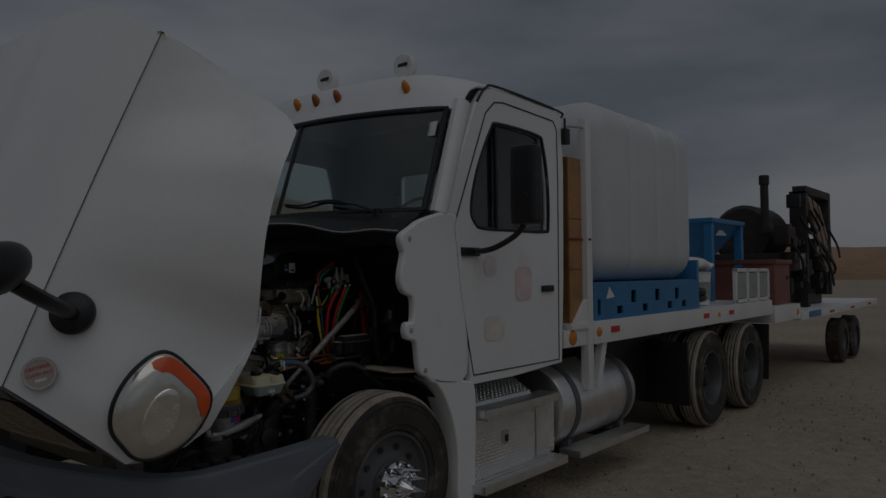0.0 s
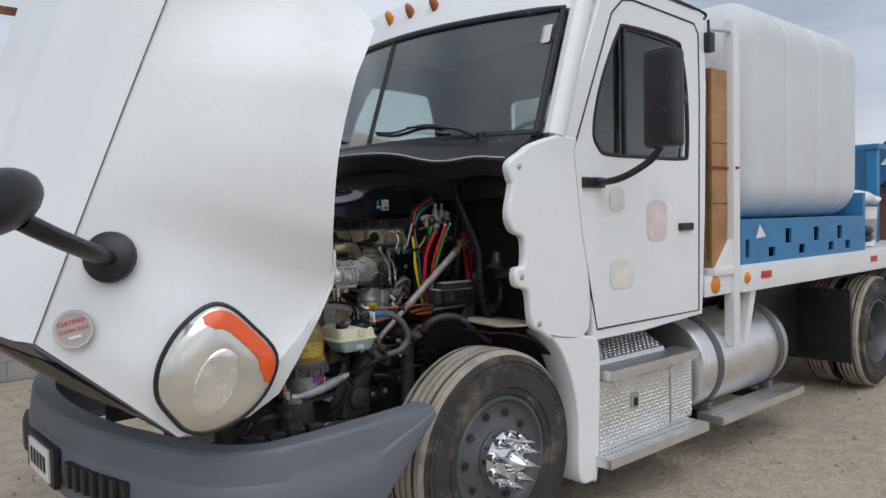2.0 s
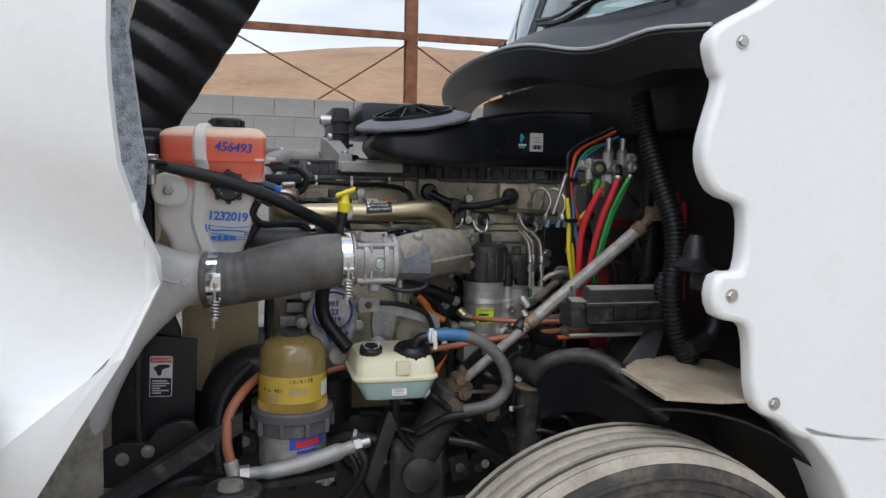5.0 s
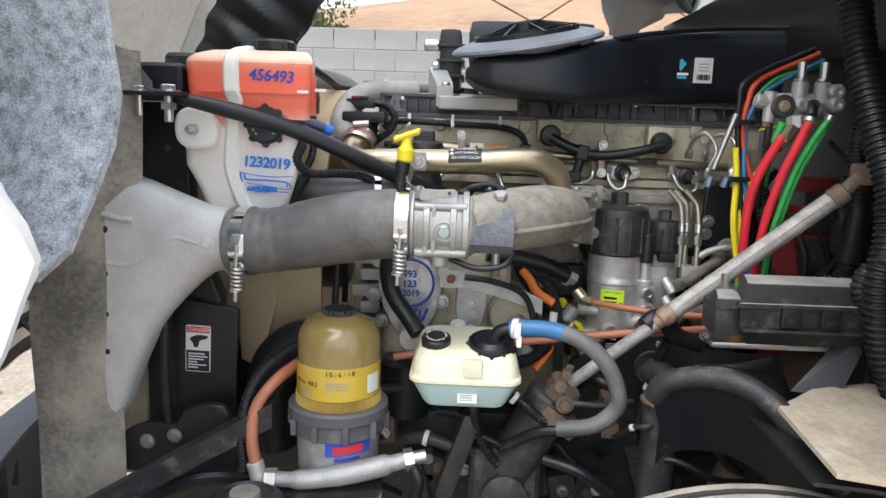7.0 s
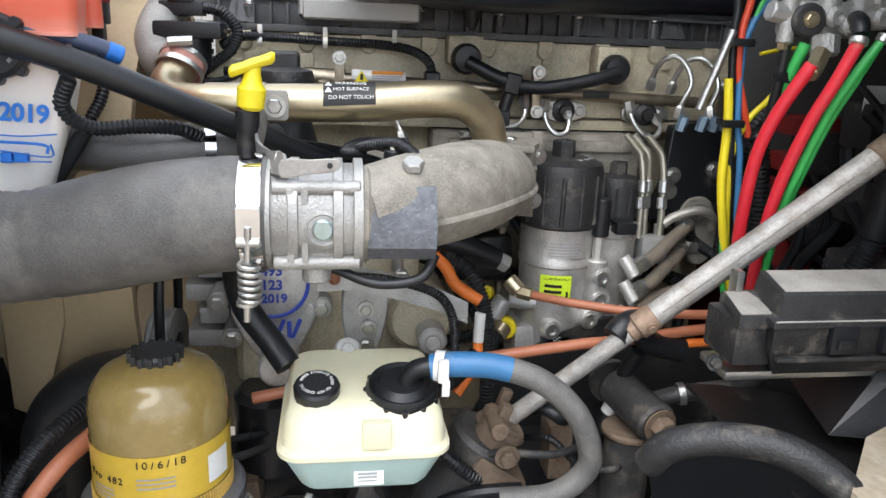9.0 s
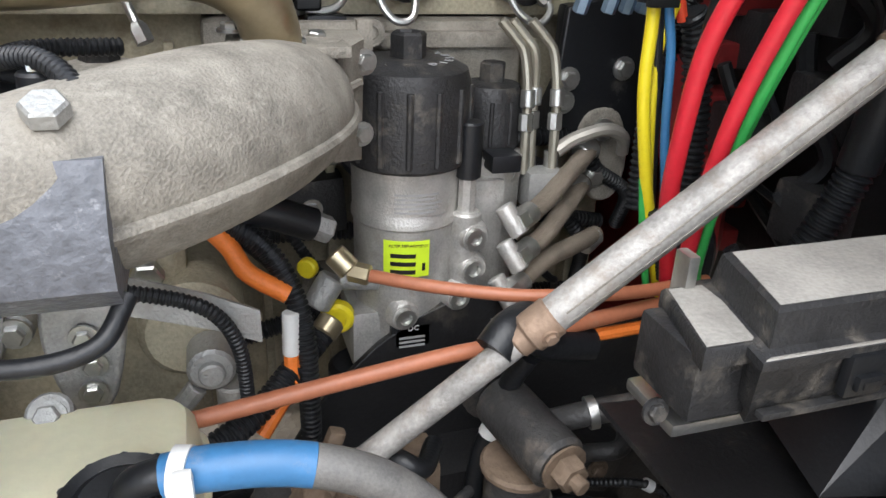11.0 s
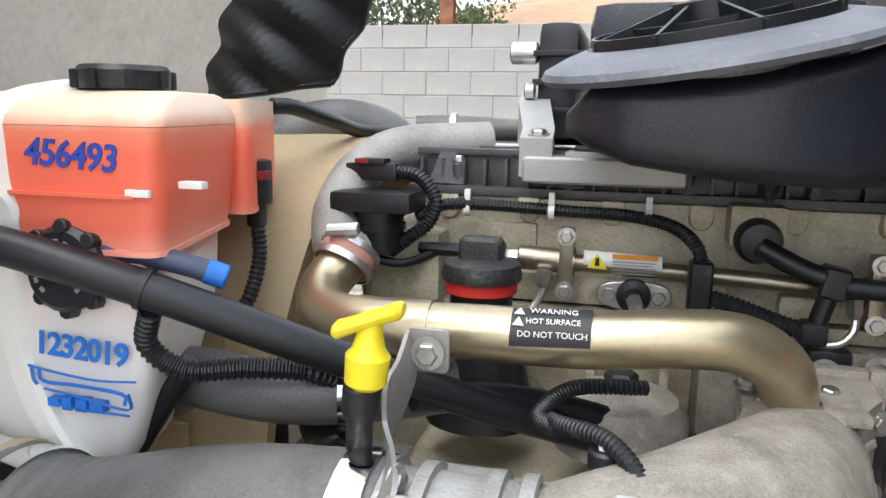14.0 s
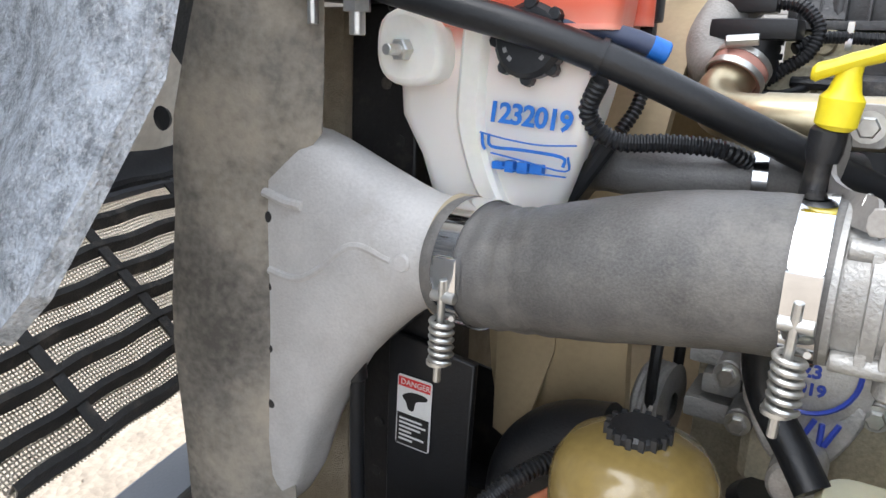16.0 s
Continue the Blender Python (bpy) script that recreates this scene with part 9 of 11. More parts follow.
# ---- fuel filter and steering reservoir at the frame ----
def davco():
    c = Vector((-0.718, 0.565, 0))
    fl = thing("fuel_filter", (-0.718, 0.565, 0.83), "clear amber fuel filter with gold element on grey base", "fuel filter")
    R = 0.083
    part("cover", lathe([(R, 0.985), (R, 1.115), (R - 0.004, 1.135), (R - 0.016, 1.153), (R - 0.038, 1.163), (0.03, 1.168), (0, 1.169)], c, (0, 0, 1), 48), FUELCOVER, fl, "amber see-through filter cover")
    part("element", lathe([(R + 0.0012, 1.012), (R + 0.0012, 1.078)], c, (0, 0, 1), 48), FUELLABEL, fl, "gold printed filter sleeve")
    pl = bmesh.new()
    for k in range(120):
        a = 2 * math.pi * k / 120
        r0, r1 = R + 0.0012, R + 0.0032
        p = [pl.verts.new((c.x + r * math.cos(a + d), c.y + r * math.sin(a + d), z)) for z in (0.986, 1.011) for r, d in ((r0, -0.02), (r1, 0), (r0, 0.02))]
        pl.faces.new((p[0], p[1], p[4], p[3]))
        pl.faces.new((p[1], p[2], p[5], p[4]))
    part("pleats", pl, PLEAT, fl)
    cap = part("vent_cap", lathe([(0.030, 1.156), (0.031, 1.174), (0.027, 1.178), (0, 1.178)], c, (0, 0, 1), 24), BLACK, fl, "black knurled vent cap")
    part("cap_teeth", joined(*[box((c.x + 0.030 * math.cos(a) - 0.003, c.y + 0.030 * math.sin(a) - 0.003, 1.158), (c.x + 0.030 * math.cos(a) + 0.003, c.y + 0.030 * math.sin(a) + 0.003, 1.179), 0.001) for a in [k * math.pi / 8 for k in range(16)]]), BLACK, cap)

    def on_cyl(word, x_ang, z, size, mat, r=R + 0.0020):
        for k, ch in enumerate(word):
            if ch == " ":
                continue
            a = radians(x_ang) + (k - len(word) / 2) * size * 0.62 / r
            p = c + Vector((r * math.sin(a), -r * math.cos(a), z))
            part("print_character", text_mesh(ch, size, facing(p, (math.sin(a), -math.cos(a), 0)), 0.0003), mat, fl)
    on_cyl("Pro 482", -35, 1.045, 0.013, BLACKINK)
    on_cyl("10/6/18", 14, 1.068, 0.014, BLACKINK)
    for k in range(3):
        for a0, a1, z in ((-8, 22, 1.048 - 0.006 * k), (-52, -28, 1.030 - 0.006 * k)):
            part("print_line", sheet([[c + Vector(((R + 0.002) * math.sin(radians(a0 + (a1 - a0) * i / 5)), -(R + 0.002) * math.cos(radians(a0 + (a1 - a0) * i / 5)), zz)) for i in range(6)] for zz in (z, z + 0.0022)], 0), GREYPRINT, fl)
    part("white_tag", sheet([[c + Vector(((R + 0.0022) * math.sin(radians(50 + 5 * i)), -(R + 0.0022) * math.cos(radians(50 + 5 * i)), zz)) for i in range(6)] for zz in (1.022, 1.060)], 0), PAPER, fl)
    # collar with lugs
    col = part("collar", lathe([(0.088, 0.928), (0.094, 0.932), (0.094, 0.962), (0.101, 0.966), (0.101, 0.985), (0.096, 0.990), (0.080, 0.990)], c, (0, 0, 1), 48), material("dark_grey_collar", (0.10, 0.10, 0.105), 0.5, 0, 0.12, 10, 0.1, 150, GREY_DUST, 0.12, 12), fl, "dark grey threaded collar")
    for k in range(10):
        a = 2 * math.pi * k / 10
        part("collar_lug", box((c.x + 0.098 * math.cos(a) - 0.006, c.y + 0.098 * math.sin(a) - 0.006, 0.932), (c.x + 0.098 * math.cos(a) + 0.006, c.y + 0.098 * math.sin(a) + 0.006, 0.966), 0.003), bpy.data.materials["dark_grey_collar"], col)
    base = part("base", lathe([(0.06, 0.825), (0.075, 0.83), (0.082, 0.85), (0.084, 0.93), (0.05, 0.93)], c, (0, 0, 1), 40), CASTLIGHT, fl, "grey cast filter base")
    rows = [[c + Vector((0.0852 * math.sin(radians(-8 + 8 * i)), -0.0852 * math.cos(radians(-8 + 8 * i)), zz + 0.004 * i / 8)) for i in range(9)] for zz in (0.899, 0.926)]
    part("base_label", sheet(rows, 0), PRINTBLUE, base, "blue and red base label")
    rows = [[c + Vector((0.0858 * math.sin(radians(2 + 6 * i)), -0.0858 * math.cos(radians(2 + 6 * i)), zz + 0.004 * i / 8)) for i in range(8)] for zz in (0.904, 0.920)]
    part("label_red_shape", sheet(rows, 0), PRINTRED, base)
    rows = [[c + Vector((0.0856 * math.sin(radians(4 + 5 * i)), -0.0856 * math.cos(radians(4 + 5 * i)), zz + 0.003 * i / 8)) for i in range(8)] for zz in (0.889, 0.896)]
    part("label_dark_bar", sheet(rows, 0), NAVYINK, base)
    # cross outlet
    out = part("cross_outlet", sweep(smooth_path([(-0.825, 0.475, 0.852), (-0.76, 0.468, 0.858), (-0.68, 0.470, 0.873), (-0.60, 0.486, 0.890), (-0.575, 0.492, 0.895)], 6), [0.015] * 4 + [0.019] * 6 + [0.021] * 8 + [0.016] * 7, 18), CAST, fl)
    part("outlet_nut", lathe([(0, 0), (0.022, 0), (0.022, 0.018), (0, 0.018)], (-0.575, 0.492, 0.895), (1, 0.2, 0.15), 6), STEEL, out)
    part("outlet_plug", rod((-0.56, 0.495, 0.898), (-0.532, 0.50, 0.903), 0.014, 14), STEEL, out)
    part("inlet_elbow", joined(lathe([(0, 0), (0.022, 0), (0.022, 0.022), (0, 0.022)], (-0.845, 0.476, 0.850), (1, 0, 0.05), 6), rod((-0.855, 0.476, 0.835), (-0.868, 0.480, 0.885), 0.017, 12)), CASTLIGHT, out)
    part("drain_valve", joined(rod((-0.64, 0.50, 0.80), (-0.64, 0.50, 0.84), 0.012, 10), rod((-0.665, 0.50, 0.815), (-0.62, 0.50, 0.815), 0.010, 10)), CAST, out)
    part("inlet_line", hose([(-0.868, 0.482, 0.885), (-0.876, 0.49, 0.93), (-0.872, 0.51, 0.985), (-0.84, 0.55, 1.03), (-0.80, 0.62, 1.05)], 0.012, 7, 12), BROWN_H, fl, "brown nylon fuel line")
    part("black_line", conduit([(-0.892, 0.485, 0.86), (-0.90, 0.50, 0.94), (-0.89, 0.53, 1.01), (-0.86, 0.57, 1.055), (-0.82, 0.64, 1.075)], 0.012, 0.006), RUBBER, fl)
    part("outlet_line", hose([(-0.56, 0.49, 0.89), (-0.545, 0.48, 0.85), (-0.57, 0.49, 0.79), (-0.62, 0.53, 0.72)], 0.011, 7, 12), RUBBER, fl)
    part("mount_arm", box((-0.78, 0.60, 0.78), (-0.66, 0.80, 0.86), 0.012), CHASSIS, fl)


shifted((0, -0.004, -0.010), davco)


def steering_reservoir():
    rs = thing("steering_reservoir", (-0.46, 0.58, 0.985), "cream power steering fluid reservoir with black caps", "reservoir")

    def sec(z, x0, x1, y0, y1, r):
        return [(x, y, z) for x, y in rounded(x0, y0, x1, y1, r, 5)]
    part("tank_upper", loft([sec(1.040, -0.567, -0.357, 0.495, 0.715, 0.03), sec(1.044, -0.572, -0.352, 0.490, 0.72, 0.032), sec(1.050, -0.572, -0.352, 0.490, 0.72, 0.032), sec(1.055, -0.566, -0.358, 0.496, 0.715, 0.03), sec(1.085, -0.563, -0.361, 0.503, 0.71, 0.03), sec(1.099, -0.556, -0.368, 0.515, 0.703, 0.03), sec(1.106, -0.542, -0.382, 0.535, 0.688, 0.028)]), RESV, rs, "cream plastic tank body")
    part("tank_lower", loft([sec(0.992, -0.538, -0.386, 0.512, 0.625, 0.018), sec(1.0, -0.544, -0.380, 0.506, 0.632, 0.02), sec(1.040, -0.566, -0.358, 0.496, 0.655, 0.028)]), RESV_LOW, rs, "blue-green fluid band of the tank")
    part("label", box((-0.476, 0.4985, 1.004), (-0.438, 0.5045, 1.026), 0.0005, rot=(-14, 0, 0)), PAPER, rs, "small white label")
    for k in range(3):
        part("label_line", box((-0.471, 0.4965, 1.009 + 0.005 * k), (-0.447, 0.5035, 1.0105 + 0.005 * k), 0, rot=(-14, 0, 0)), GREYPRINT, rs)
    sc = part("small_cap", lathe([(0.020, 0), (0.029, 0.004), (0.030, 0.022), (0.027, 0.026), (0, 0.027)], (-0.522, 0.553, 1.098), (0, -0.25, 1), 12), BLACK, rs, "black lobed fluid cap")
    words = "POWER STEERING FLUID  DO NOT OVERFILL  "
    for k, ch in enumerate(words):
        if ch == " ":
            continue
        a = radians(165 - 360.0 * k / len(words))
        p = Vector((-0.522, 0.553 - 0.0068, 1.098 + 0.0272)) + Vector((0.0195 * math.cos(a), 0.0195 * math.sin(a) * 0.97, 0.0195 * math.sin(a) * 0.25))
        part("cap_letter", text_mesh(ch, 0.0058, facing(p, (0, -0.25, 1), (0, 1, 0), math.degrees(a) - 90), 0.0003), PAPER, sc)
    bc = part("big_cap", lathe([(0.040, 0), (0.047, 0.004), (0.048, 0.020), (0.044, 0.028), (0.040, 0.026), (0.036, 0.024), (0.028, 0.032), (0, 0.033)], (-0.412, 0.560, 1.090), (0, -0.22, 1), 36), BLACK, rs, "large black return cap with hose nipple")
    for k in range(12):
        a = 2 * math.pi * k / 12
        part("cap_lug", rod((-0.412 + 0.047 * math.cos(a), 0.560 + 0.047 * math.sin(a), 1.092 + 0.010 * math.sin(a)), (-0.412 + 0.047 * math.cos(a), 0.556 + 0.047 * math.sin(a), 1.110 + 0.010 * math.sin(a)), 0.004, 8), BLACK, bc)
    part("nipple", hose([(-0.408, 0.552, 1.112), (-0.402, 0.549, 1.132), (-0.388, 0.545, 1.142), (-0.365, 0.542, 1.145)], 0.013, 6, 14), BLACK, bc)
    part("mount_tab", joined(rod((-0.480, 0.71, 1.085), (-0.480, 0.695, 1.105), 0.020, 16), hexbolt((-0.480, 0.690, 1.103), (0, -0.7, 0.6), 0.011, 0.01)), CAST, rs)
    part("front_groove", box((-0.466, 0.490, 1.058), (-0.430, 0.5035, 1.094), 0.004), RESV, rs)
    hs = thing("return_hose", (-0.3, 0.5, 1.1), "blue and grey rubber return hose with white clamp", "hose")
    pts = smooth_path([(-0.378, 0.540, 1.145), (-0.345, 0.535, 1.150), (-0.29, 0.527, 1.148), (-0.235, 0.518, 1.130), (-0.19, 0.512, 1.090), (-0.166, 0.51, 1.04), (-0.166, 0.512, 1.0), (-0.206, 0.52, 0.960), (-0.272, 0.54, 0.942)], 8)
    part("hose_blue", sweep(pts[:19], 0.0165, 16), BLUE_H, hs, "blue hose section")
    part("hose_grey", sweep(pts[18:], 0.0162, 16), SILICONE, hs)
    part("hose_clamp", joined(lathe([(0.0175, -0.006), (0.020, -0.006), (0.020, 0.006), (0.0175, 0.006)], (-0.366, 0.538, 1.147), (1, -0.3, 0), 18), box((-0.372, 0.510, 1.135), (-0.358, 0.522, 1.165), 0.004)), PAPER, hs)
    part("clamp_tail", box((-0.366, 0.512, 1.116), (-0.356, 0.518, 1.138), 0.002), PAPER, hs)


steering_reservoir()


def strut_and_frame():
    st = thing("hood_strut", (0.0, 0.55, 1.2), "worn grey telescopic cab strut with rusty joints", "strut")
    a, j, b = Vector((-0.249, 0.683, 0.972)), Vector((-0.052, 0.649, 1.150)), Vector((0.255, 0.597, 1.426))
    d = (b - j).normalized()
    part("outer_tube", rod(j, b, 0.0185, 22), STRUT, st, "scuffed outer strut tube")
    side = d.cross(Vector((0, 0, 1))).normalized()
    upv = side.cross(d).normalized()
    for g in (-0.35, 0.25):
        o = (side * math.cos(g) + upv * math.sin(g)) * 0.0178
        part("tube_groove", rod(j + o + d * 0.04, b + o - d * 0.02, 0.0013, 6), CASTDIRT, st)
        part("tube_groove", rod(j - o + d * 0.04, b - o + d * -0.02, 0.0013, 6), CASTDIRT, st)
    part("inner_tube", rod(a, j + d * 0.02, 0.0138, 18), STRUT, st)
    part("joint_collar", joined(rod(j - d * 0.004, j + d * 0.030, 0.0205, 20), rod(j - d * 0.018, j - d * 0.002, 0.0160, 16), hexbolt(j + d * 0.014 + Vector((0, -0.0200, -0.004)), (0, -1, -0.2), 0.006, 0.005)), material("rust_tinged_collar", (0.30, 0.21, 0.15), 0.6, 0.4, 0.2, 18, 0.4, 120), st)
    part("top_joint", joined(rod(b - d * 0.02, b + d * 0.012, 0.0215, 16), rod(b + d * 0.005, b + d * 0.07 + Vector((0, 0, 0.012)), 0.014, 12), box((b.x + 0.02, b.y - 0.02, b.z + 0.02), (b.x + 0.085, b.y + 0.02, b.z + 0.062), 0.012), rod(b + Vector((0.065, -0.05, 0.045)), b + Vector((0.065, 0.06, 0.045)), 0.014, 14)), RUSTJ, st, "rusty top pivot joint")
    part("low_fork", joined(box((-0.275, 0.655, 0.955), (-0.235, 0.71, 0.995), 0.008, 2, (0, -30, 0)), box((-0.262, 0.640, 0.975), (-0.244, 0.658, 1.030), 0.005, 2, (0, 20, 0)), box((-0.245, 0.71, 0.965), (-0.227, 0.724, 1.02), 0.005, 2, (0, 20, 0))), RUSTJ, st)


def steering_gear():
    sg = thing("steering_gear", (-0.38, 0.6, 0.75), "black greasy steering gear with input shaft", "steering gear")
    part("gear_body", rod((-0.34, 0.585, 1.0), (-0.43, 0.62, 0.80), 0.055, 20), DAMPER, sg)
    part("gear_head", joined(rod((-0.315, 0.57, 1.02), (-0.36, 0.59, 0.945), 0.035, 16), box((-0.38, 0.53, 0.93), (-0.29, 0.62, 0.97), 0.012, 2, (0, 35, 0))), RUSTJ, sg)
    part("shaft_yoke", joined(rod((-0.335, 0.53, 1.03), (-0.335, 0.60, 1.03), 0.014, 12), hexbolt((-0.327, 0.515, 1.0), (0, -1, 0), 0.013, 0.012)), RUSTJ, sg)
    part("gear_case", box((-0.52, 0.58, 0.66), (-0.36, 0.76, 0.86), 0.03, 3), DAMPER, sg)
    part("gear_cap", lathe([(0.05, 0), (0.05, 0.02), (0.03, 0.03), (0, 0.03)], (-0.44, 0.58, 0.76), (0, -1, 0), 20), DAMPER, sg)
    part("pitman_arm", box((-0.57, 0.56, 0.72), (-0.53, 0.62, 0.95), 0.012, 2, (0, 18, 0)), DAMPER, sg)
    for k, (p, q) in enumerate((((-0.45, 0.56, 0.88), (-0.30, 0.52, 0.94)), ((-0.5, 0.58, 0.90), (-0.53, 0.60, 1.0)), ((-0.36, 0.55, 0.86), (-0.22, 0.52, 0.80)))):
        part("gear_line", hose([p, ((p[0] + q[0]) / 2, p[1] - 0.03, (p[2] + q[2]) / 2 + 0.02), q], 0.012, 6, 10), RUBBER, sg)


def cab_damper():
    dp = thing("cab_damper", (0.1, 0.66, 0.6), "black shock damper with bolted top eye", "damper")
    part("damper_tube", rod((0.035, 0.63, 0.60), (0.035, 0.63, 0.925), 0.038, 22), DAMPER, dp)
    part("damper_cap", rod((0.035, 0.63, 0.92), (0.035, 0.63, 0.932), 0.044, 22), RUSTJ, dp)
    part("damper_eye", joined(rod((0.03, 0.69, 0.975), (0.055, 0.575, 0.965), 0.033, 20), lathe([(0.038, 0), (0.038, 0.012), (0, 0.012)], (0.028, 0.70, 0.975), (0, 1, 0), 20)), DAMPER, dp)
    part("eye_nut", joined(hexbolt((0.057, 0.572, 0.965), (0.2, -1, -0.08), 0.019, 0.02), rod((0.058, 0.56, 0.964), (0.064, 0.54, 0.962), 0.009, 10)), RUSTJ, dp)
    stripe = smooth_path([(0.045, 0.65, 1.055), (0.035, 0.67, 1.01), (0.028, 0.68, 0.955), (0.013, 0.685, 0.905), (0.0, 0.68, 0.82)], 7)
    part("striped_line", sweep(stripe, 0.0125, 12), RUBBER, dp)
    for k in (9, 15):
        part("white_band", sweep(stripe[k:k + 4], 0.0135, 12), PAPER, dp)
    part("upper_loop", hose([(-0.02, 0.60, 1.10), (0.0, 0.61, 1.115), (0.03, 0.63, 1.11), (0.06, 0.65, 1.07), (0.12, 0.66, 1.05)], 0.020, 7, 14), RUBBER, dp)


def front_corner():
    pc = thing("canister", (-0.86, 0.4, 0.62), "dusty black round canister near the bumper", "canister")
    part("canister_body", lathe([(0.075, 0.62), (0.078, 0.64), (0.078, 0.80), (0.070, 0.835), (0.055, 0.845), (0.05, 0.84), (0, 0.84)], (-0.865, 0.40, 0), (0, 0, 1), 32), BLACKDUST, pc)
    part("canister_knob", lathe([(0.03, 0.838), (0.028, 0.852), (0, 0.854)], (-0.865, 0.40, 0), (0, 0, 1), 16), CASTDIRT, pc)
    # diagonal brace from the bumper to the radiator
    dbr = thing("diagonal_brace", (-1.0, 0.45, 0.9), "dusty black diagonal front brace", "brace")
    part("brace_bar", loft([[(-1.20, 0.40, 0.755), (-1.20, 0.44, 0.755), (-1.20, 0.44, 0.795), (-1.20, 0.40, 0.795)], [(-0.84, 0.50, 0.935), (-0.84, 0.56, 0.935), (-0.84, 0.56, 0.985), (-0.84, 0.50, 0.985)]]), BLACKDUST, dbr)
    part("brace_plate", loft([[(-0.92, 0.43, 0.80), (-0.92, 0.53, 0.80), (-0.92, 0.53, 0.815), (-0.92, 0.43, 0.815)], [(-0.62, 0.45, 0.825), (-0.62, 0.56, 0.825), (-0.62, 0.56, 0.84), (-0.62, 0.45, 0.84)]]), CHASSIS, dbr)
    rnd = random.Random(21)
    for k in range(10):
        p = Vector((rnd.uniform(-1.2, -0.75), rnd.uniform(0.25, 0.5), rnd.uniform(0.62, 0.78)))
        q = p + Vector((rnd.uniform(0.1, 0.3), rnd.uniform(-0.05, 0.1), rnd.uniform(-0.08, 0.1)))
        part("low_line", hose([p, (p + q) / 2 + Vector((0, -0.03, 0.05)), q], rnd.choice((0.009, 0.012, 0.016)), 6, 10), RUBBER, dbr)
    for k in range(4):
        x = -1.15 + 0.09 * k
        part("low_connector", joined(box((x, 0.26, 0.745), (x + 0.05, 0.31, 0.775), 0.006), rod((x + 0.05, 0.285, 0.76), (x + 0.075, 0.285, 0.758), 0.012, 10)), BLACKDUST, dbr)


RUSTJ = material("brown_rust_joint", (0.165, 0.12, 0.085), 0.75, 0.25, 0.3, 16, 0.5, 120, (0.28, 0.2, 0.13), 0.3, 12)
strut_and_frame()
shifted((0.075, 0.085, -0.03), steering_gear)
shifted((-0.066, 0.055, 0.030), cab_damper)
front_corner()


# ---- fuse box, wires and rear of the bay ----
def fuse_box():
    fb = thing("fuse_box", (0.15, 0.53, 1.09), "dusty black power distribution box with lid", "fuse box")
    def tier(z, x0, x1, y0, y1):
        return [(x0 - 0.018, y0, z), (x1, y0, z), (x1, y1, z), (x0 + 0.006, y1, z)]
    part("box_body", loft([tier(1.152, 0.075, 0.262, 0.478, 0.545), tier(1.186, 0.050, 0.276, 0.452, 0.556), tier(1.230, 0.046, 0.279, 0.446, 0.558)]), BLACKDUST, fb)
    part("side_step", box((-0.006, 0.470, 1.168), (0.046, 0.548, 1.226), 0.006), BLACKDUST, fb)
    lid_dust = material("dust_topped_lid", (0.30, 0.285, 0.26), 0.8, 0, 0.22, 14, 0.25, 260, (0.40, 0.37, 0.33), 0.3, 10)
    part("step_lid", loft([tier(1.222, 0.008, 0.052, 0.462, 0.554), tier(1.236, 0.008, 0.052, 0.462, 0.554), tier(1.239, 0.010, 0.051, 0.464, 0.552)]), BLACKDUST, fb)
    part("step_dust", loft([tier(1.2392, 0.012, 0.050, 0.466, 0.550), tier(1.2402, 0.014, 0.048, 0.468, 0.548)]), lid_dust, fb)
    part("lid", loft([tier(1.230, 0.040, 0.284, 0.440, 0.562), tier(1.237, 0.040, 0.284, 0.440, 0.562), tier(1.241, 0.052, 0.277, 0.450, 0.550), tier(1.268, 0.055, 0.275, 0.453, 0.547), tier(1.271, 0.059, 0.271, 0.457, 0.543)]), BLACKDUST, fb, "dust-covered black lid")
    part("lid_dust", loft([tier(1.2712, 0.060, 0.270, 0.458, 0.542), tier(1.2722, 0.063, 0.267, 0.461, 0.539)]), lid_dust, fb, "layer of grey dust on the lid")
    part("rim_dust", loft([tier(1.2372, 0.042, 0.282, 0.441, 0.4515), tier(1.2386, 0.044, 0.280, 0.442, 0.4510)]), lid_dust, fb)
    for x in (0.10, 0.17):
        part("latch", joined(box((x, 0.436, 1.196), (x + 0.036, 0.446, 1.232), 0.003), box((x + 0.006, 0.431, 1.203), (x + 0.030, 0.440, 1.216), 0.003)), BLACK, fb)
        part("latch_slot", box((x + 0.010, 0.4295, 1.206), (x + 0.026, 0.432, 1.2125), 0.001), CHASSIS, fb)
    part("body_rib", box((0.035, 0.441, 1.184), (0.272, 0.450, 1.190), 0.002), BLACKDUST, fb)
    part("corner_tab", box((0.030, 0.545, 1.225), (0.040, 0.565, 1.268), 0.002), STEEL, fb)
    part("box_bracket", box((0.0, 0.490, 1.138), (0.25, 0.56, 1.15), 0.004), STEEL, fb)
    bolts([(-0.012, 0.50, 1.160)], (0, -1, 0.2), fb, 0.008, BLACKDUST)


fuse_box()


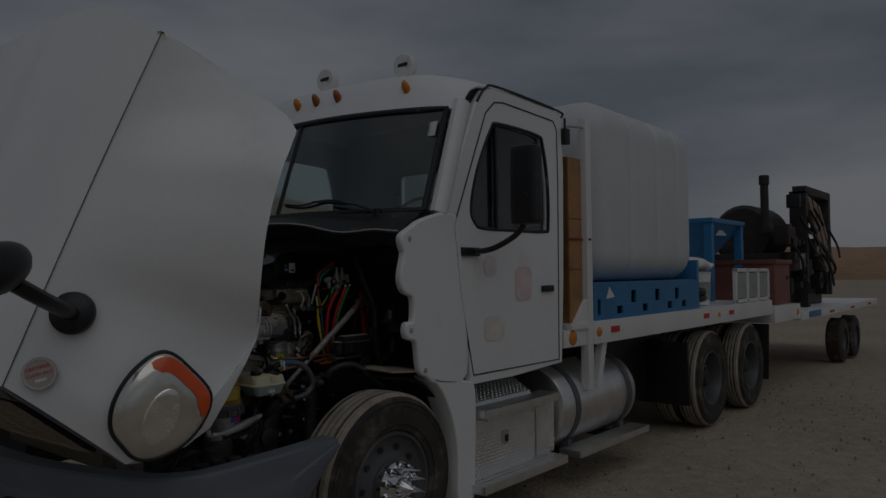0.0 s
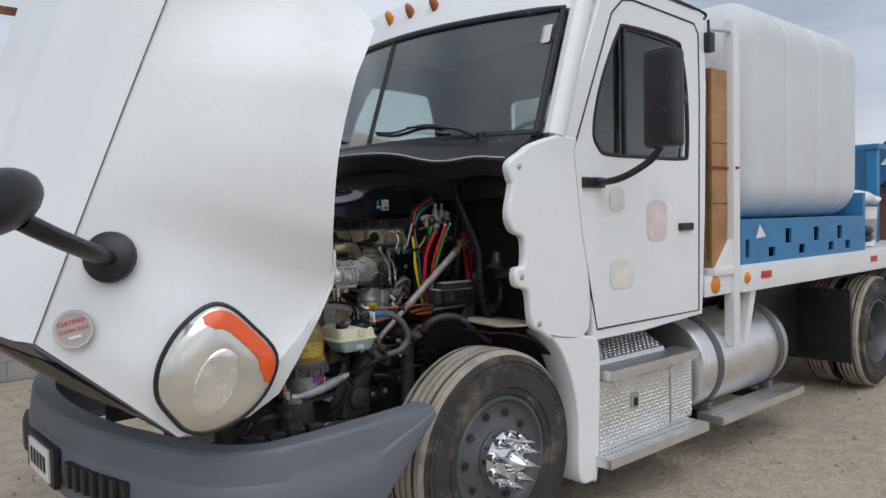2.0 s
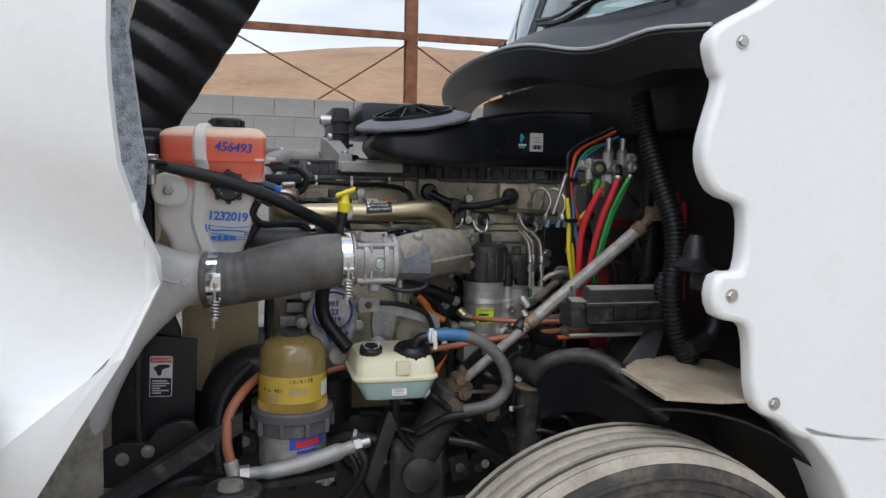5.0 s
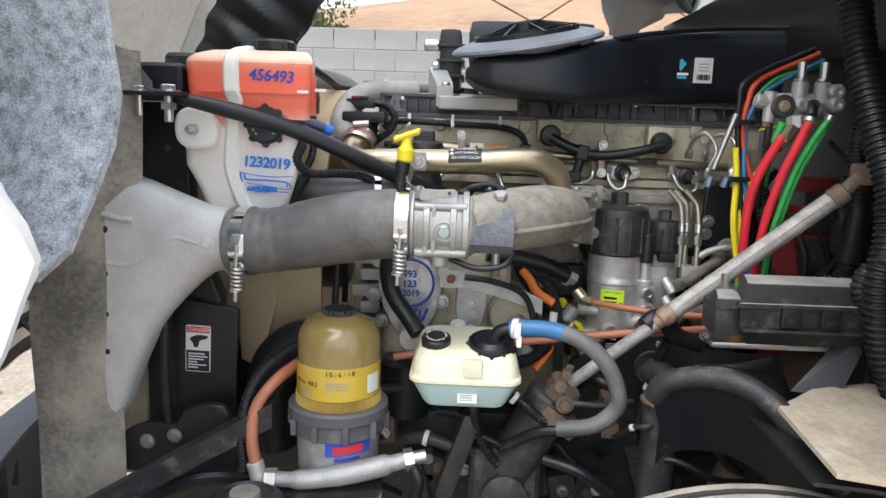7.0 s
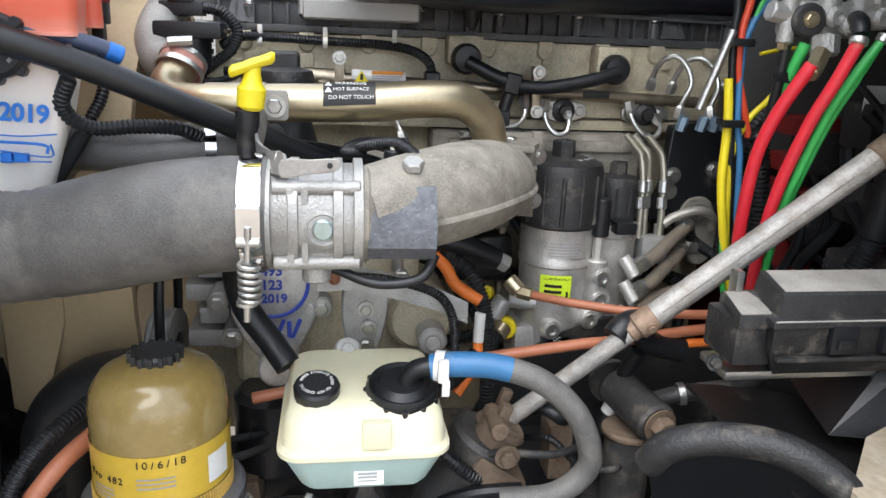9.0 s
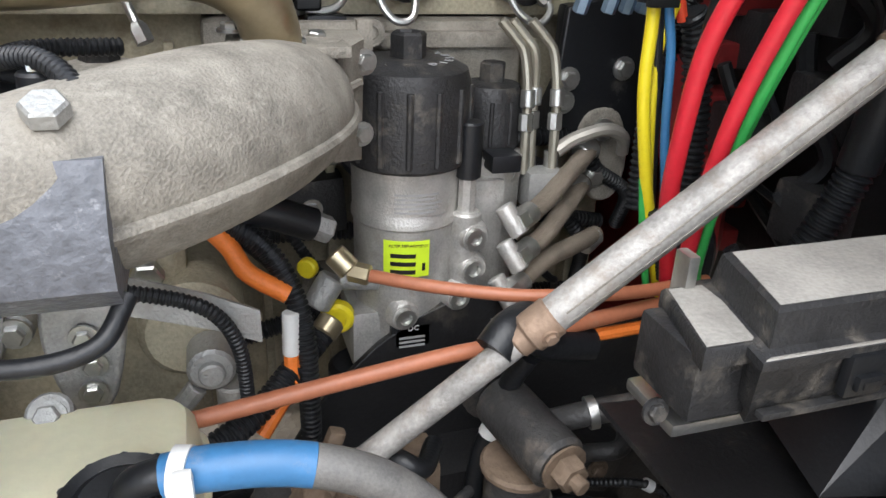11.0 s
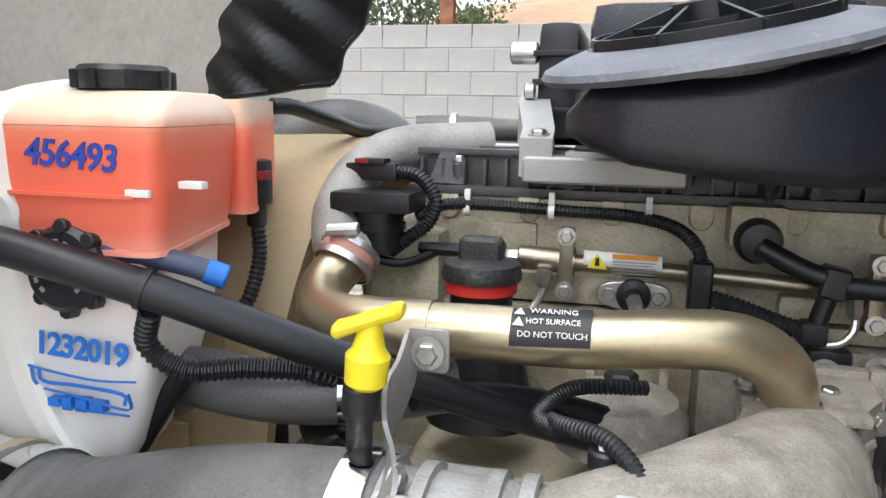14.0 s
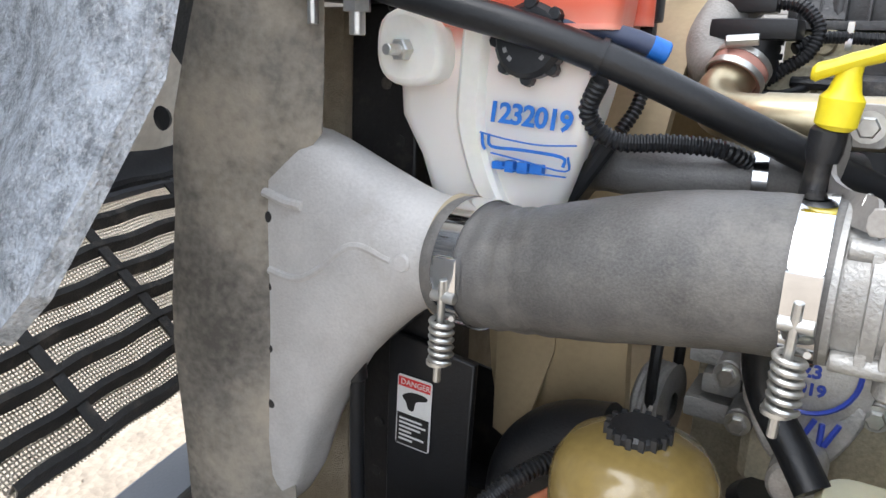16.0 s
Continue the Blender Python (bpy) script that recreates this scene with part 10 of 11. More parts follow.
def wires():
    wb = thing("air_line_bundle", (0.2, 0.78, 1.2), "red, green, yellow and blue air lines and cables", "air lines")

    def line(pts, r, mat, label=""):
        return part("air_line", hose(pts, r, 8, 12), mat, wb, label)
    line([(0.155, 0.650, 1.535), (0.147, 0.655, 1.516), (0.127, 0.672, 1.46), (0.118, 0.69, 1.399), (0.120, 0.705, 1.315), (0.130, 0.72, 1.233), (0.155, 0.735, 1.157), (0.177, 0.75, 1.08)], 0.0097, RED, "bright red rubber air line")
    line([(0.182, 0.600, 1.565), (0.167, 0.612, 1.511), (0.154, 0.63, 1.458), (0.142, 0.655, 1.37), (0.140, 0.675, 1.283), (0.150, 0.70, 1.188), (0.163, 0.715, 1.145), (0.179, 0.73, 1.091)], 0.0088, RED)
    line([(0.222, 0.610, 1.569), (0.199, 0.615, 1.527), (0.178, 0.63, 1.466), (0.165, 0.655, 1.379), (0.158, 0.675, 1.293), (0.166, 0.70, 1.183), (0.180, 0.715, 1.143), (0.199, 0.73, 1.088)], 0.0062, GREEN, "green air line")
    line([(0.228, 0.622, 1.562), (0.207, 0.625, 1.515), (0.188, 0.64, 1.455), (0.176, 0.665, 1.370), (0.167, 0.685, 1.283), (0.174, 0.71, 1.180), (0.190, 0.725, 1.10)], 0.0058, GREEN)
    line([(0.173, 0.70, 1.563), (0.164, 0.71, 1.519), (0.161, 0.73, 1.469), (0.168, 0.75, 1.43)], 0.0085, GREEN)
    line([(0.150, 0.71, 1.560), (0.150, 0.715, 1.50), (0.152, 0.73, 1.44), (0.160, 0.75, 1.38)], 0.0075, RUBBER)
    line([(0.118, 0.80, 1.506), (0.125, 0.795, 1.43), (0.125, 0.79, 1.347), (0.137, 0.785, 1.266), (0.153, 0.78, 1.193), (0.187, 0.785, 1.091)], 0.0072, YELLOW, "yellow air line")
    line([(0.219, 0.80, 1.513), (0.190, 0.80, 1.473), (0.160, 0.80, 1.439), (0.142, 0.80, 1.38), (0.147, 0.795, 1.28), (0.160, 0.79, 1.18)], 0.0050, YELLOW)
    line([(0.231, 0.80, 1.557), (0.195, 0.80, 1.552), (0.165, 0.80, 1.545)], 0.0030, YELLOW)
    line([(0.30, 0.83, 1.70), (0.211, 0.80, 1.656), (0.163, 0.80, 1.620), (0.140, 0.80, 1.573), (0.136, 0.80, 1.525), (0.141, 0.795, 1.441), (0.151, 0.79, 1.383), (0.157, 0.785, 1.297), (0.168, 0.78, 1.215), (0.182, 0.785, 1.10)], 0.0052, BLUE_H, "blue air line")
    line([(0.29, 0.83, 1.715), (0.162, 0.81, 1.655), (0.136, 0.805, 1.604), (0.129, 0.80, 1.557), (0.135, 0.80, 1.508), (0.152, 0.80, 1.457), (0.166, 0.80, 1.415)], 0.0060, material("orange_red_line", (0.72, 0.075, 0.03), 0.4))
    line([(0.28, 0.83, 1.725), (0.134, 0.805, 1.654), (0.117, 0.80, 1.599), (0.118, 0.80, 1.552), (0.126, 0.80, 1.486), (0.136, 0.80, 1.416), (0.148, 0.80, 1.33), (0.165, 0.80, 1.20)], 0.0062, RUBBER)
    line([(0.31, 0.84, 1.69), (0.205, 0.81, 1.662), (0.160, 0.80, 1.627), (0.146, 0.80, 1.59)], 0.0042, GREEN)
    line([(0.138, 0.785, 1.245), (0.146, 0.78, 1.18), (0.165, 0.78, 1.10)], 0.0045, GREEN)
    for z, x in ((1.561, 0.129), (1.437, 0.132)):
        part("cable_tie", joined(lathe([(0.020, -0.004), (0.0225, -0.004), (0.0225, 0.004), (0.020, 0.004)], (x, 0.80, z), (0.05, 0, 1), 16), box((x - 0.024, 0.775, z - 0.006), (x + 0.01, 0.785, z + 0.006), 0.002)), BLACK, wb)
    part("line_clamp", box((0.142, 0.705, 1.505), (0.180, 0.722, 1.521), 0.004, 2, (0, 12, 0)), BLACK, wb)
    part("wire_conduit", conduit([(0.175, 0.80, 1.425), (0.187, 0.80, 1.402), (0.204, 0.80, 1.312), (0.208, 0.80, 1.217), (0.205, 0.80, 1.10)], 0.017, 0.008), RUBBER, wb)
    part("wire_conduit", conduit([(0.23, 0.86, 1.46), (0.20, 0.86, 1.40), (0.185, 0.86, 1.30), (0.18, 0.85, 1.18)], 0.015, 0.008), RUBBER, wb)
    part("slim_conduit", conduit([(0.150, 0.77, 1.21), (0.165, 0.77, 1.17), (0.178, 0.77, 1.12)], 0.008, 0.005), RUBBER, wb)
    # valve manifold at the bulkhead
    vm = thing("air_valve_manifold", (0.19, 0.70, 1.55), "grey cast air valve manifold with fittings", "valve")
    part("manifold_body", joined(box((0.155, 0.695, 1.572), (0.265, 0.76, 1.622), 0.014, 3), rod((0.20, 0.70, 1.645), (0.20, 0.70, 1.60), 0.016, 16), rod((0.245, 0.70, 1.645), (0.245, 0.70, 1.60), 0.016, 16), rod((0.195, 0.69, 1.575), (0.195, 0.685, 1.546), 0.020, 8)), CAST, vm)
    part("knob_cover", joined(lathe([(0.024, 0), (0.024, 0.016), (0.020, 0.020), (0, 0.020)], (0.170, 0.708, 1.594), (-0.15, -1, 0), 20)), BLACKDUST, vm, "dusty black valve cover")
    part("cover_bolt", hexbolt((0.167, 0.687, 1.595), (-0.15, -1, 0), 0.008, 0.006), BRONZE, vm)
    part("side_valve", joined(rod((0.118, 0.715, 1.607), (0.150, 0.715, 1.600), 0.015, 10), rod((0.147, 0.712, 1.562), (0.147, 0.712, 1.625), 0.012, 12)), CAST, vm)
    for x, y, z in ((0.205, 0.675, 1.600), (0.225, 0.665, 1.588), (0.262, 0.655, 1.600), (0.262, 0.66, 1.625)):
        part("manifold_port", lathe([(0.016, 0), (0.016, 0.02), (0.011, 0.026), (0.006, 0.026), (0, 0.02)], (x, y + 0.03, z), (0, -1, 0), 16), CAST, vm)
    part("elbow_fitting", hose([(0.215, 0.66, 1.598), (0.200, 0.635, 1.597), (0.190, 0.612, 1.590), (0.186, 0.604, 1.575)], 0.0105, 6, 14), BLACK, vm, "black push-in elbow")
    part("fitting_ring", rod((0.184, 0.602, 1.572), (0.181, 0.600, 1.562), 0.0118, 14), STEEL, vm)
    part("green_line_ring", rod((0.226, 0.609, 1.578), (0.222, 0.610, 1.567), 0.009, 14), STEEL, vm)
    part("brass_fitting", joined(rod((0.182, 0.672, 1.552), (0.166, 0.660, 1.530), 0.0135, 6), rod((0.168, 0.661, 1.533), (0.155, 0.652, 1.520), 0.0125, 14)), BRONZE, vm, "brass hose fitting")
    part("brass_fitting", rod((0.147, 0.712, 1.552), (0.147, 0.712, 1.568), 0.010, 6), BRONZE, vm)
    for x in (0.20, 0.245):
        part("top_fitting", joined(rod((x, 0.70, 1.645), (x, 0.70, 1.652), 0.013, 14), rod((x, 0.70, 1.651), (x, 0.70, 1.685), 0.009, 8)), STEEL, vm)
    # brown nylon lines across, orange sleeves, lower conduits
    ln = thing("nylon_lines", (-0.1, 0.7, 1.1), "brown nylon air lines and orange sleeved cables", "lines")
    part("brown_line", hose([(-0.169, 0.826, 1.137), (-0.113, 0.79, 1.136), (-0.036, 0.75, 1.136), (0.021, 0.73, 1.138), (0.10, 0.715, 1.140), (0.20, 0.72, 1.14)], 0.0075, 7, 12), BROWN_H, ln, "brown nylon line")
    part("brown_line", hose([(-0.62, 0.70, 1.025), (-0.47, 0.705, 1.052), (-0.361, 0.705, 1.067), (-0.227, 0.705, 1.085), (-0.111, 0.705, 1.099), (-0.05, 0.705, 1.103), (0.06, 0.715, 1.112), (0.20, 0.72, 1.122)], 0.0088, 7, 12), BROWN_H, ln)
    part("brass_union", joined(rod((-0.190, 0.838, 1.140), (-0.168, 0.826, 1.137), 0.012, 6), rod((-0.205, 0.850, 1.158), (-0.188, 0.838, 1.140), 0.014, 12)), BRONZE, ln)
    part("orange_sleeve", hose([(-0.335, 0.84, 1.205), (-0.316, 0.83, 1.184), (-0.300, 0.82, 1.158), (-0.261, 0.808, 1.134)], 0.0105, 7, 12), ORANGE, ln, "orange cable sleeve")
    part("orange_sleeve", hose([(-0.262, 0.80, 1.065), (-0.266, 0.79, 1.03), (-0.30, 0.77, 0.985)], 0.0085, 6, 10), ORANGE, ln)
    part("white_sleeve", rod((-0.260, 0.804, 1.115), (-0.262, 0.80, 1.064), 0.0095, 12), PAPER, ln)
    part("orange_sleeve", hose([(0.03, 0.72, 1.088), (0.08, 0.715, 1.092), (0.17, 0.72, 1.092)], 0.0075, 6, 10), ORANGE, ln)
    part("wire_conduit", conduit([(-0.345, 0.85, 1.215), (-0.291, 0.835, 1.190), (-0.260, 0.82, 1.145), (-0.246, 0.805, 1.082), (-0.245, 0.79, 0.983), (-0.245, 0.79, 0.92)], 0.0125, 0.006), RUBBER, ln)
    part("wire_conduit", conduit([(-0.212, 0.85, 1.068), (-0.226, 0.835, 1.058), (-0.262, 0.80, 1.043), (-0.308, 0.762, 1.018), (-0.354, 0.732, 1.008), (-0.42, 0.71, 0.99)], 0.0150, 0.007), RUBBER, ln)
    part("brass_sleeve", rod((-0.222, 0.838, 1.060), (-0.208, 0.85, 1.072), 0.0165, 12), BRONZE, ln)
    part("black_pipe", hose([(-0.42, 0.83, 1.243), (-0.354, 0.84, 1.233), (-0.287, 0.85, 1.218), (-0.225, 0.86, 1.190)], 0.019, 7, 16), BLACK, ln, "thick black plastic pipe")
    part("pipe_end", rod((-0.226, 0.860, 1.191), (-0.205, 0.862, 1.180), 0.016, 6), CAST, ln)
    part("small_conduit", conduit([(-0.47, 0.73, 1.205), (-0.41, 0.722, 1.200), (-0.345, 0.718, 1.178), (-0.318, 0.725, 1.13), (-0.312, 0.74, 1.05)], 0.0075, 0.005), RUBBER, ln)
    # compressor and pumps low on the engine
    cp = thing("air_compressor", (-0.5, 0.85, 1.1), "cast aluminium accessory drive with marker writing", "compressor")
    part("gear_cover", lathe([(0.075, 0), (0.072, 0.02), (0.06, 0.026), (0, 0.028)], (-0.595, 0.815, 1.165), (0, -1, 0), 36), CASTLIGHT, cp)
    part("cover_tongue", plate(smooth_loop([(-0.65, 1.14), (-0.54, 1.14), (-0.545, 1.09), (-0.575, 1.05), (-0.612, 1.05), (-0.64, 1.09)], 4), (), 0.03, 0.004, Matrix.Translation((0, 0.79, 0)) @ XZ), CASTLIGHT, cp, "white painted cover with blue marker")
    part("cover_ring", lathe([(0.052, 0.0), (0.055, 0.003), (0.058, 0.0)], (-0.595, 0.787, 1.175), (0, -1, 0), 36), PRINTBLUE, cp)
    part("marker_number", text_mesh("493", 0.022, facing((-0.595, 0.7865, 1.195), (0, -1, 0)), 0.0004, 0, 1, 0.0008), NAVYINK, cp)
    part("marker_number", text_mesh("123", 0.022, facing((-0.595, 0.7865, 1.172), (0, -1, 0)), 0.0004, 0, 1, 0.0008), NAVYINK, cp)
    part("marker_number", text_mesh("2019", 0.020, facing((-0.592, 0.7865, 1.150), (0, -1, 0)), 0.0004, 0, 1, 0.0008), NAVYINK, cp)
    for x, z, dx, dz in ((-0.612, 1.112, 0.012, -0.03), (-0.59, 1.085, 0.012, 0.03), (-0.57, 1.112, 0.0, -0.03), (-0.565, 1.085, 0.012, 0.03), (-0.60, 1.07, 0.03, 0.0)):
        part("marker_stroke", rod((x, 0.787, z), (x + dx, 0.787, z + dz), 0.0035, 6), PRINTBLUE, cp)
    part("drive_housing", box((-0.66, 0.83, 0.98), (-0.36, 1.07, 1.26), 0.03, 3), BLOCK, cp)
    for x, z in ((-0.68, 1.14), (-0.66, 1.08), (-0.52, 1.13), (-0.515, 1.20), (-0.67, 1.22)):
        part("side_lug", rod((x, 0.80, z), (x, 0.86, z), 0.017, 14), CAST, cp)
    bolts([(-0.68, 0.797, 1.14), (-0.66, 0.797, 1.08), (-0.52, 0.797, 1.13), (-0.515, 0.797, 1.20)], (0, -1, 0), cp, 0.011)
    for k in range(5):
        part("front_gear", box((-0.74 + 0.02 * (k % 2), 0.86, 1.04 + 0.04 * k), (-0.67, 0.95, 1.07 + 0.04 * k), 0.008), CAST, cp)
    br = part("aluminium_strap", sheet([[Vector(p) for p in r] for r in ([(-0.525, 0.755, 1.215), (-0.525, 0.75, 1.175)], [(-0.47, 0.752, 1.215), (-0.47, 0.748, 1.178)], [(-0.40, 0.748, 1.200), (-0.40, 0.744, 1.162)], [(-0.34, 0.742, 1.180), (-0.34, 0.738, 1.145)], [(-0.295, 0.740, 1.158), (-0.295, 0.736, 1.125)])], 0.004), CASTMID, cp, "bent aluminium strap bracket")
    part("strap_lug", plate(smooth_loop([(-0.475, 1.19), (-0.43, 1.19), (-0.42, 1.15), (-0.435, 1.08), (-0.455, 1.06), (-0.475, 1.08), (-0.485, 1.14)], 3), (), 0.03, 0.004, Matrix.Translation((0, 0.752, 0)) @ XZ), CASTMID, cp)
    bolts([(-0.452, 0.748, 1.145), (-0.448, 0.748, 1.115), (-0.452, 0.748, 1.085)], (0, -1, 0), cp, 0.009)
    bolts([(-0.50, 0.745, 1.197)], (0, -1, 0), cp, 0.007, RUST)
    part("pump_body", rod((-0.36, 0.80, 1.105), (-0.36, 0.95, 1.105), 0.055, 24), BLOCK, cp)
    part("pump_port", joined(rod((-0.345, 0.755, 1.085), (-0.345, 0.80, 1.085), 0.024, 18), rod((-0.345, 0.745, 1.085), (-0.345, 0.756, 1.085), 0.013, 14)), CAST, cp)
    part("pump_foot", joined(rod((-0.325, 0.77, 1.02), (-0.325, 0.77, 1.06), 0.018, 14), rod((-0.385, 0.77, 1.03), (-0.36, 0.77, 1.06), 0.011, 10)), CAST, cp)
    part("upper_stud", joined(rod((-0.40, 0.80, 1.19), (-0.40, 0.80, 1.26), 0.010, 12), rod((-0.395, 0.78, 1.18), (-0.395, 0.80, 1.18), 0.016, 6)), STEEL, cp)
    part("oil_filter", lathe([(0.06, 0.86), (0.062, 0.88), (0.062, 0.985), (0.05, 0.995), (0, 0.995)], (-0.60, 0.80, 0), (0, 0, 1), 26), BLACK, cp)
    part("pale_reservoir_neck", rod((-0.585, 0.72, 1.06), (-0.585, 0.80, 1.06), 0.03, 18), CASTLIGHT, cp)


wires()


def rear_of_bay():
    rb = thing("bulkhead_hoses", (0.35, 0.5, 1.4), "corrugated black hoses and red cables at the bulkhead", "hoses")
    part("heater_conduit", conduit([(0.222, 0.57, 1.80), (0.235, 0.55, 1.70), (0.250, 0.50, 1.57), (0.270, 0.45, 1.45), (0.268, 0.43, 1.36), (0.255, 0.42, 1.28), (0.275, 0.42, 1.17), (0.32, 0.42, 1.075)], 0.030, 0.012, 14), RUBBER, rb, "thick corrugated black heater hose")
    part("wire_conduit", conduit([(0.33, 0.66, 1.62), (0.31, 0.66, 1.52), (0.325, 0.665, 1.40), (0.33, 0.68, 1.28), (0.30, 0.70, 1.16)], 0.020, 0.008, 12), RUBBER, rb)
    part("tape_wrap", sweep(smooth_path([(0.325, 0.665, 1.45), (0.33, 0.668, 1.38), (0.33, 0.68, 1.28)], 5), 0.0225, 12), RUBBER, rb)
    for k, (o, z) in enumerate(((0, 0), (0.03, 0.01), (0.055, -0.02))):
        cb = part("red_cable", hose([(0.40 + o, 0.70, 1.52 + z), (0.41 + o, 0.695, 1.40 + z), (0.425 + o, 0.69, 1.28 + z), (0.445 + o, 0.68, 1.14 + z)], 0.013, 7, 12), REDPAINT if k % 2 else RED, rb, "red sleeved battery cable")
        for z2 in (1.42, 1.32, 1.22):
            part("tape_band", rod((0.41 + o + (1.42 - z2) * 0.12, 0.695, z2 + z), (0.412 + o + (1.42 - z2) * 0.12, 0.694, z2 + z - 0.016), 0.0145, 12), BLACK, cb)
    part("engine_rear_case", lathe([(0.30, 0), (0.30, 0.10), (0.26, 0.14), (0, 0.14)], (0.26, 1.2, 1.08), (1, 0, 0), 36), REDPAINT, rb, "dark red flywheel housing")
    for k in range(6):
        part("red_casting_rib", box((0.34, 0.95, 1.05 + 0.07 * k), (0.44, 1.02, 1.085 + 0.07 * k), 0.008), REDPAINT, rb)
    part("bulkhead_label", box((0.40, 0.85, 1.44), (0.455, 0.853, 1.50), 0.001), PAPER, rb)
    for k in range(7):
        part("bulkhead_fitting", box((0.34 + 0.03 * (k % 3), 0.72 + 0.05 * k, 1.15 + 0.06 * ((k * 7) % 5)), (0.40 + 0.03 * (k % 3), 0.80 + 0.05 * k, 1.23 + 0.06 * ((k * 7) % 5)), 0.012), BLACKDUST, rb)
    rnd = random.Random(8)
    for k in range(12):
        p = Vector((rnd.uniform(0.24, 0.42), rnd.uniform(0.70, 0.95), rnd.uniform(1.15, 1.6)))
        q = p + Vector((rnd.uniform(-0.05, 0.1), rnd.uniform(-0.05, 0.05), rnd.uniform(-0.25, -0.08)))
        part("dark_line", hose([p, (p + q) / 2 + Vector((0.03, -0.02, 0)), q], rnd.choice((0.006, 0.009, 0.012)), 6, 8), RUBBER, rb)
    # round black bellows with horn bracket
    part("bellows", lathe([(0.0, 0.0), (0.05, 0.0), (0.055, 0.008), (0.045, 0.015), (0.03, 0.03), (0.025, 0.07), (0.018, 0.085), (0, 0.085)], (0.20, 0.245, 1.345), (0.1, 0, 1), 24), BLACK, rb)
    part("bellows_bracket", box((0.20, 0.20, 1.30), (0.30, 0.26, 1.345), 0.01), BLACKDUST, rb)
    part("lower_hose", hose([(0.33, 0.35, 1.30), (0.36, 0.37, 1.24), (0.34, 0.36, 1.16), (0.27, 0.35, 1.13)], 0.022, 7, 12), RUBBER, rb)
    part("corner_conduit", conduit([(0.285, 0.44, 1.31), (0.245, 0.44, 1.305), (0.235, 0.44, 1.27), (0.265, 0.43, 1.22), (0.31, 0.43, 1.16)], 0.019, 0.009, 12), RUBBER, rb)
    # inner fender: arched liner lip and tan dusty shelf
    fe = thing("inner_fender", (0.2, 0.35, 0.95), "black inner fender liner with dusty tan shelf", "fender liner")
    lip = smooth_path([(-0.115, 0.44, 1.055), (-0.10, 0.42, 1.090), (-0.055, 0.395, 1.112), (0.0, 0.36, 1.118), (0.05, 0.33, 1.095), (0.085, 0.30, 1.055), (0.115, 0.27, 1.015), (0.15, 0.25, 0.985)], 6)
    part("liner_lip", sweep(lip, 0.020, 12, squash=1.0), BLACKDUST, fe)
    rows = [[p + Vector((0, 0, -0.005)), p + Vector((0.02, 0.02, -0.06)), p + Vector((0.03, 0.06, -0.16))] for p in lip]
    part("liner_skin", sheet(rows, 0.005), BLACK, fe)
    part("shelf", loft([[(0.035, 0.075, 1.088), (0.050, 0.30, 1.092), (0.050, 0.30, 1.100), (0.035, 0.075, 1.096)], [(0.16, 0.06, 1.078), (0.16, 0.42, 1.082), (0.16, 0.42, 1.090), (0.16, 0.06, 1.086)], [(0.30, 0.09, 1.065), (0.30, 0.50, 1.070), (0.30, 0.50, 1.078), (0.30, 0.09, 1.073)], [(0.58, 0.09, 1.03), (0.58, 0.50, 1.035), (0.58, 0.50, 1.043), (0.58, 0.09, 1.038)]]), material("dusty_tan_shelf", (0.36, 0.30, 0.22), 0.8, 0, 0.25, 6, 0.3, 90, (0.55, 0.50, 0.42), 0.3, 9), fe, "dust-covered tan shelf plate")
    part("wedge_cover", loft([[(0.14, 0.46, 1.07), (0.22, 0.44, 1.07), (0.30, 0.62, 1.07), (0.20, 0.66, 1.07)], [(0.26, 0.50, 1.19), (0.29, 0.48, 1.19), (0.33, 0.58, 1.19), (0.30, 0.60, 1.19)]]), BLACK, fe)
    part("arch_wall", plate(smooth_loop([(-0.15, 1.02), (0.0, 1.08), (0.12, 1.02), (0.35, 1.0), (0.5, 0.9), (0.55, 0.6), (0.5, 0.55), (-0.35, 0.60), (-0.28, 0.85)], 3), (), 0.01, 0.002, Matrix.Translation((0, 0.86, 0)) @ XZ), CHASSIS, fe)
    # hanging seals inside the hood, ribbed rubber
    sl = thing("hood_seal", (-1.1, 1.1, 1.75), "black ribbed rubber air baffle under the hood", "seal")
    rows = []
    for j in range(81):
        v = j / 80
        z = 1.69 + 0.62 * v
        row = []
        for i in range(15):
            u = i / 14
            x = -1.44 + 0.09 * (z - 1.70) / 0.2 + (0.33 + 0.12 * v) * u
            rib = 0.018 * math.sin(v * 36 + 13.0 * u)
            row.append(Vector((x, 1.72 + rib - 0.05 * math.sin(math.pi * u) - 0.10 * v, z + 0.05 * u - 0.02)))
        rows.append(row)
    part("ribbed_baffle", sheet(rows, 0.008), RUBBER, sl)
    part("seal_edge", sweep([w[-1] for w in rows[::2]], 0.009, 8), RUBBER, sl)
    part("seal_foot", sweep([q for q in rows[0]], 0.009, 8), RUBBER, sl)


rear_of_bay()


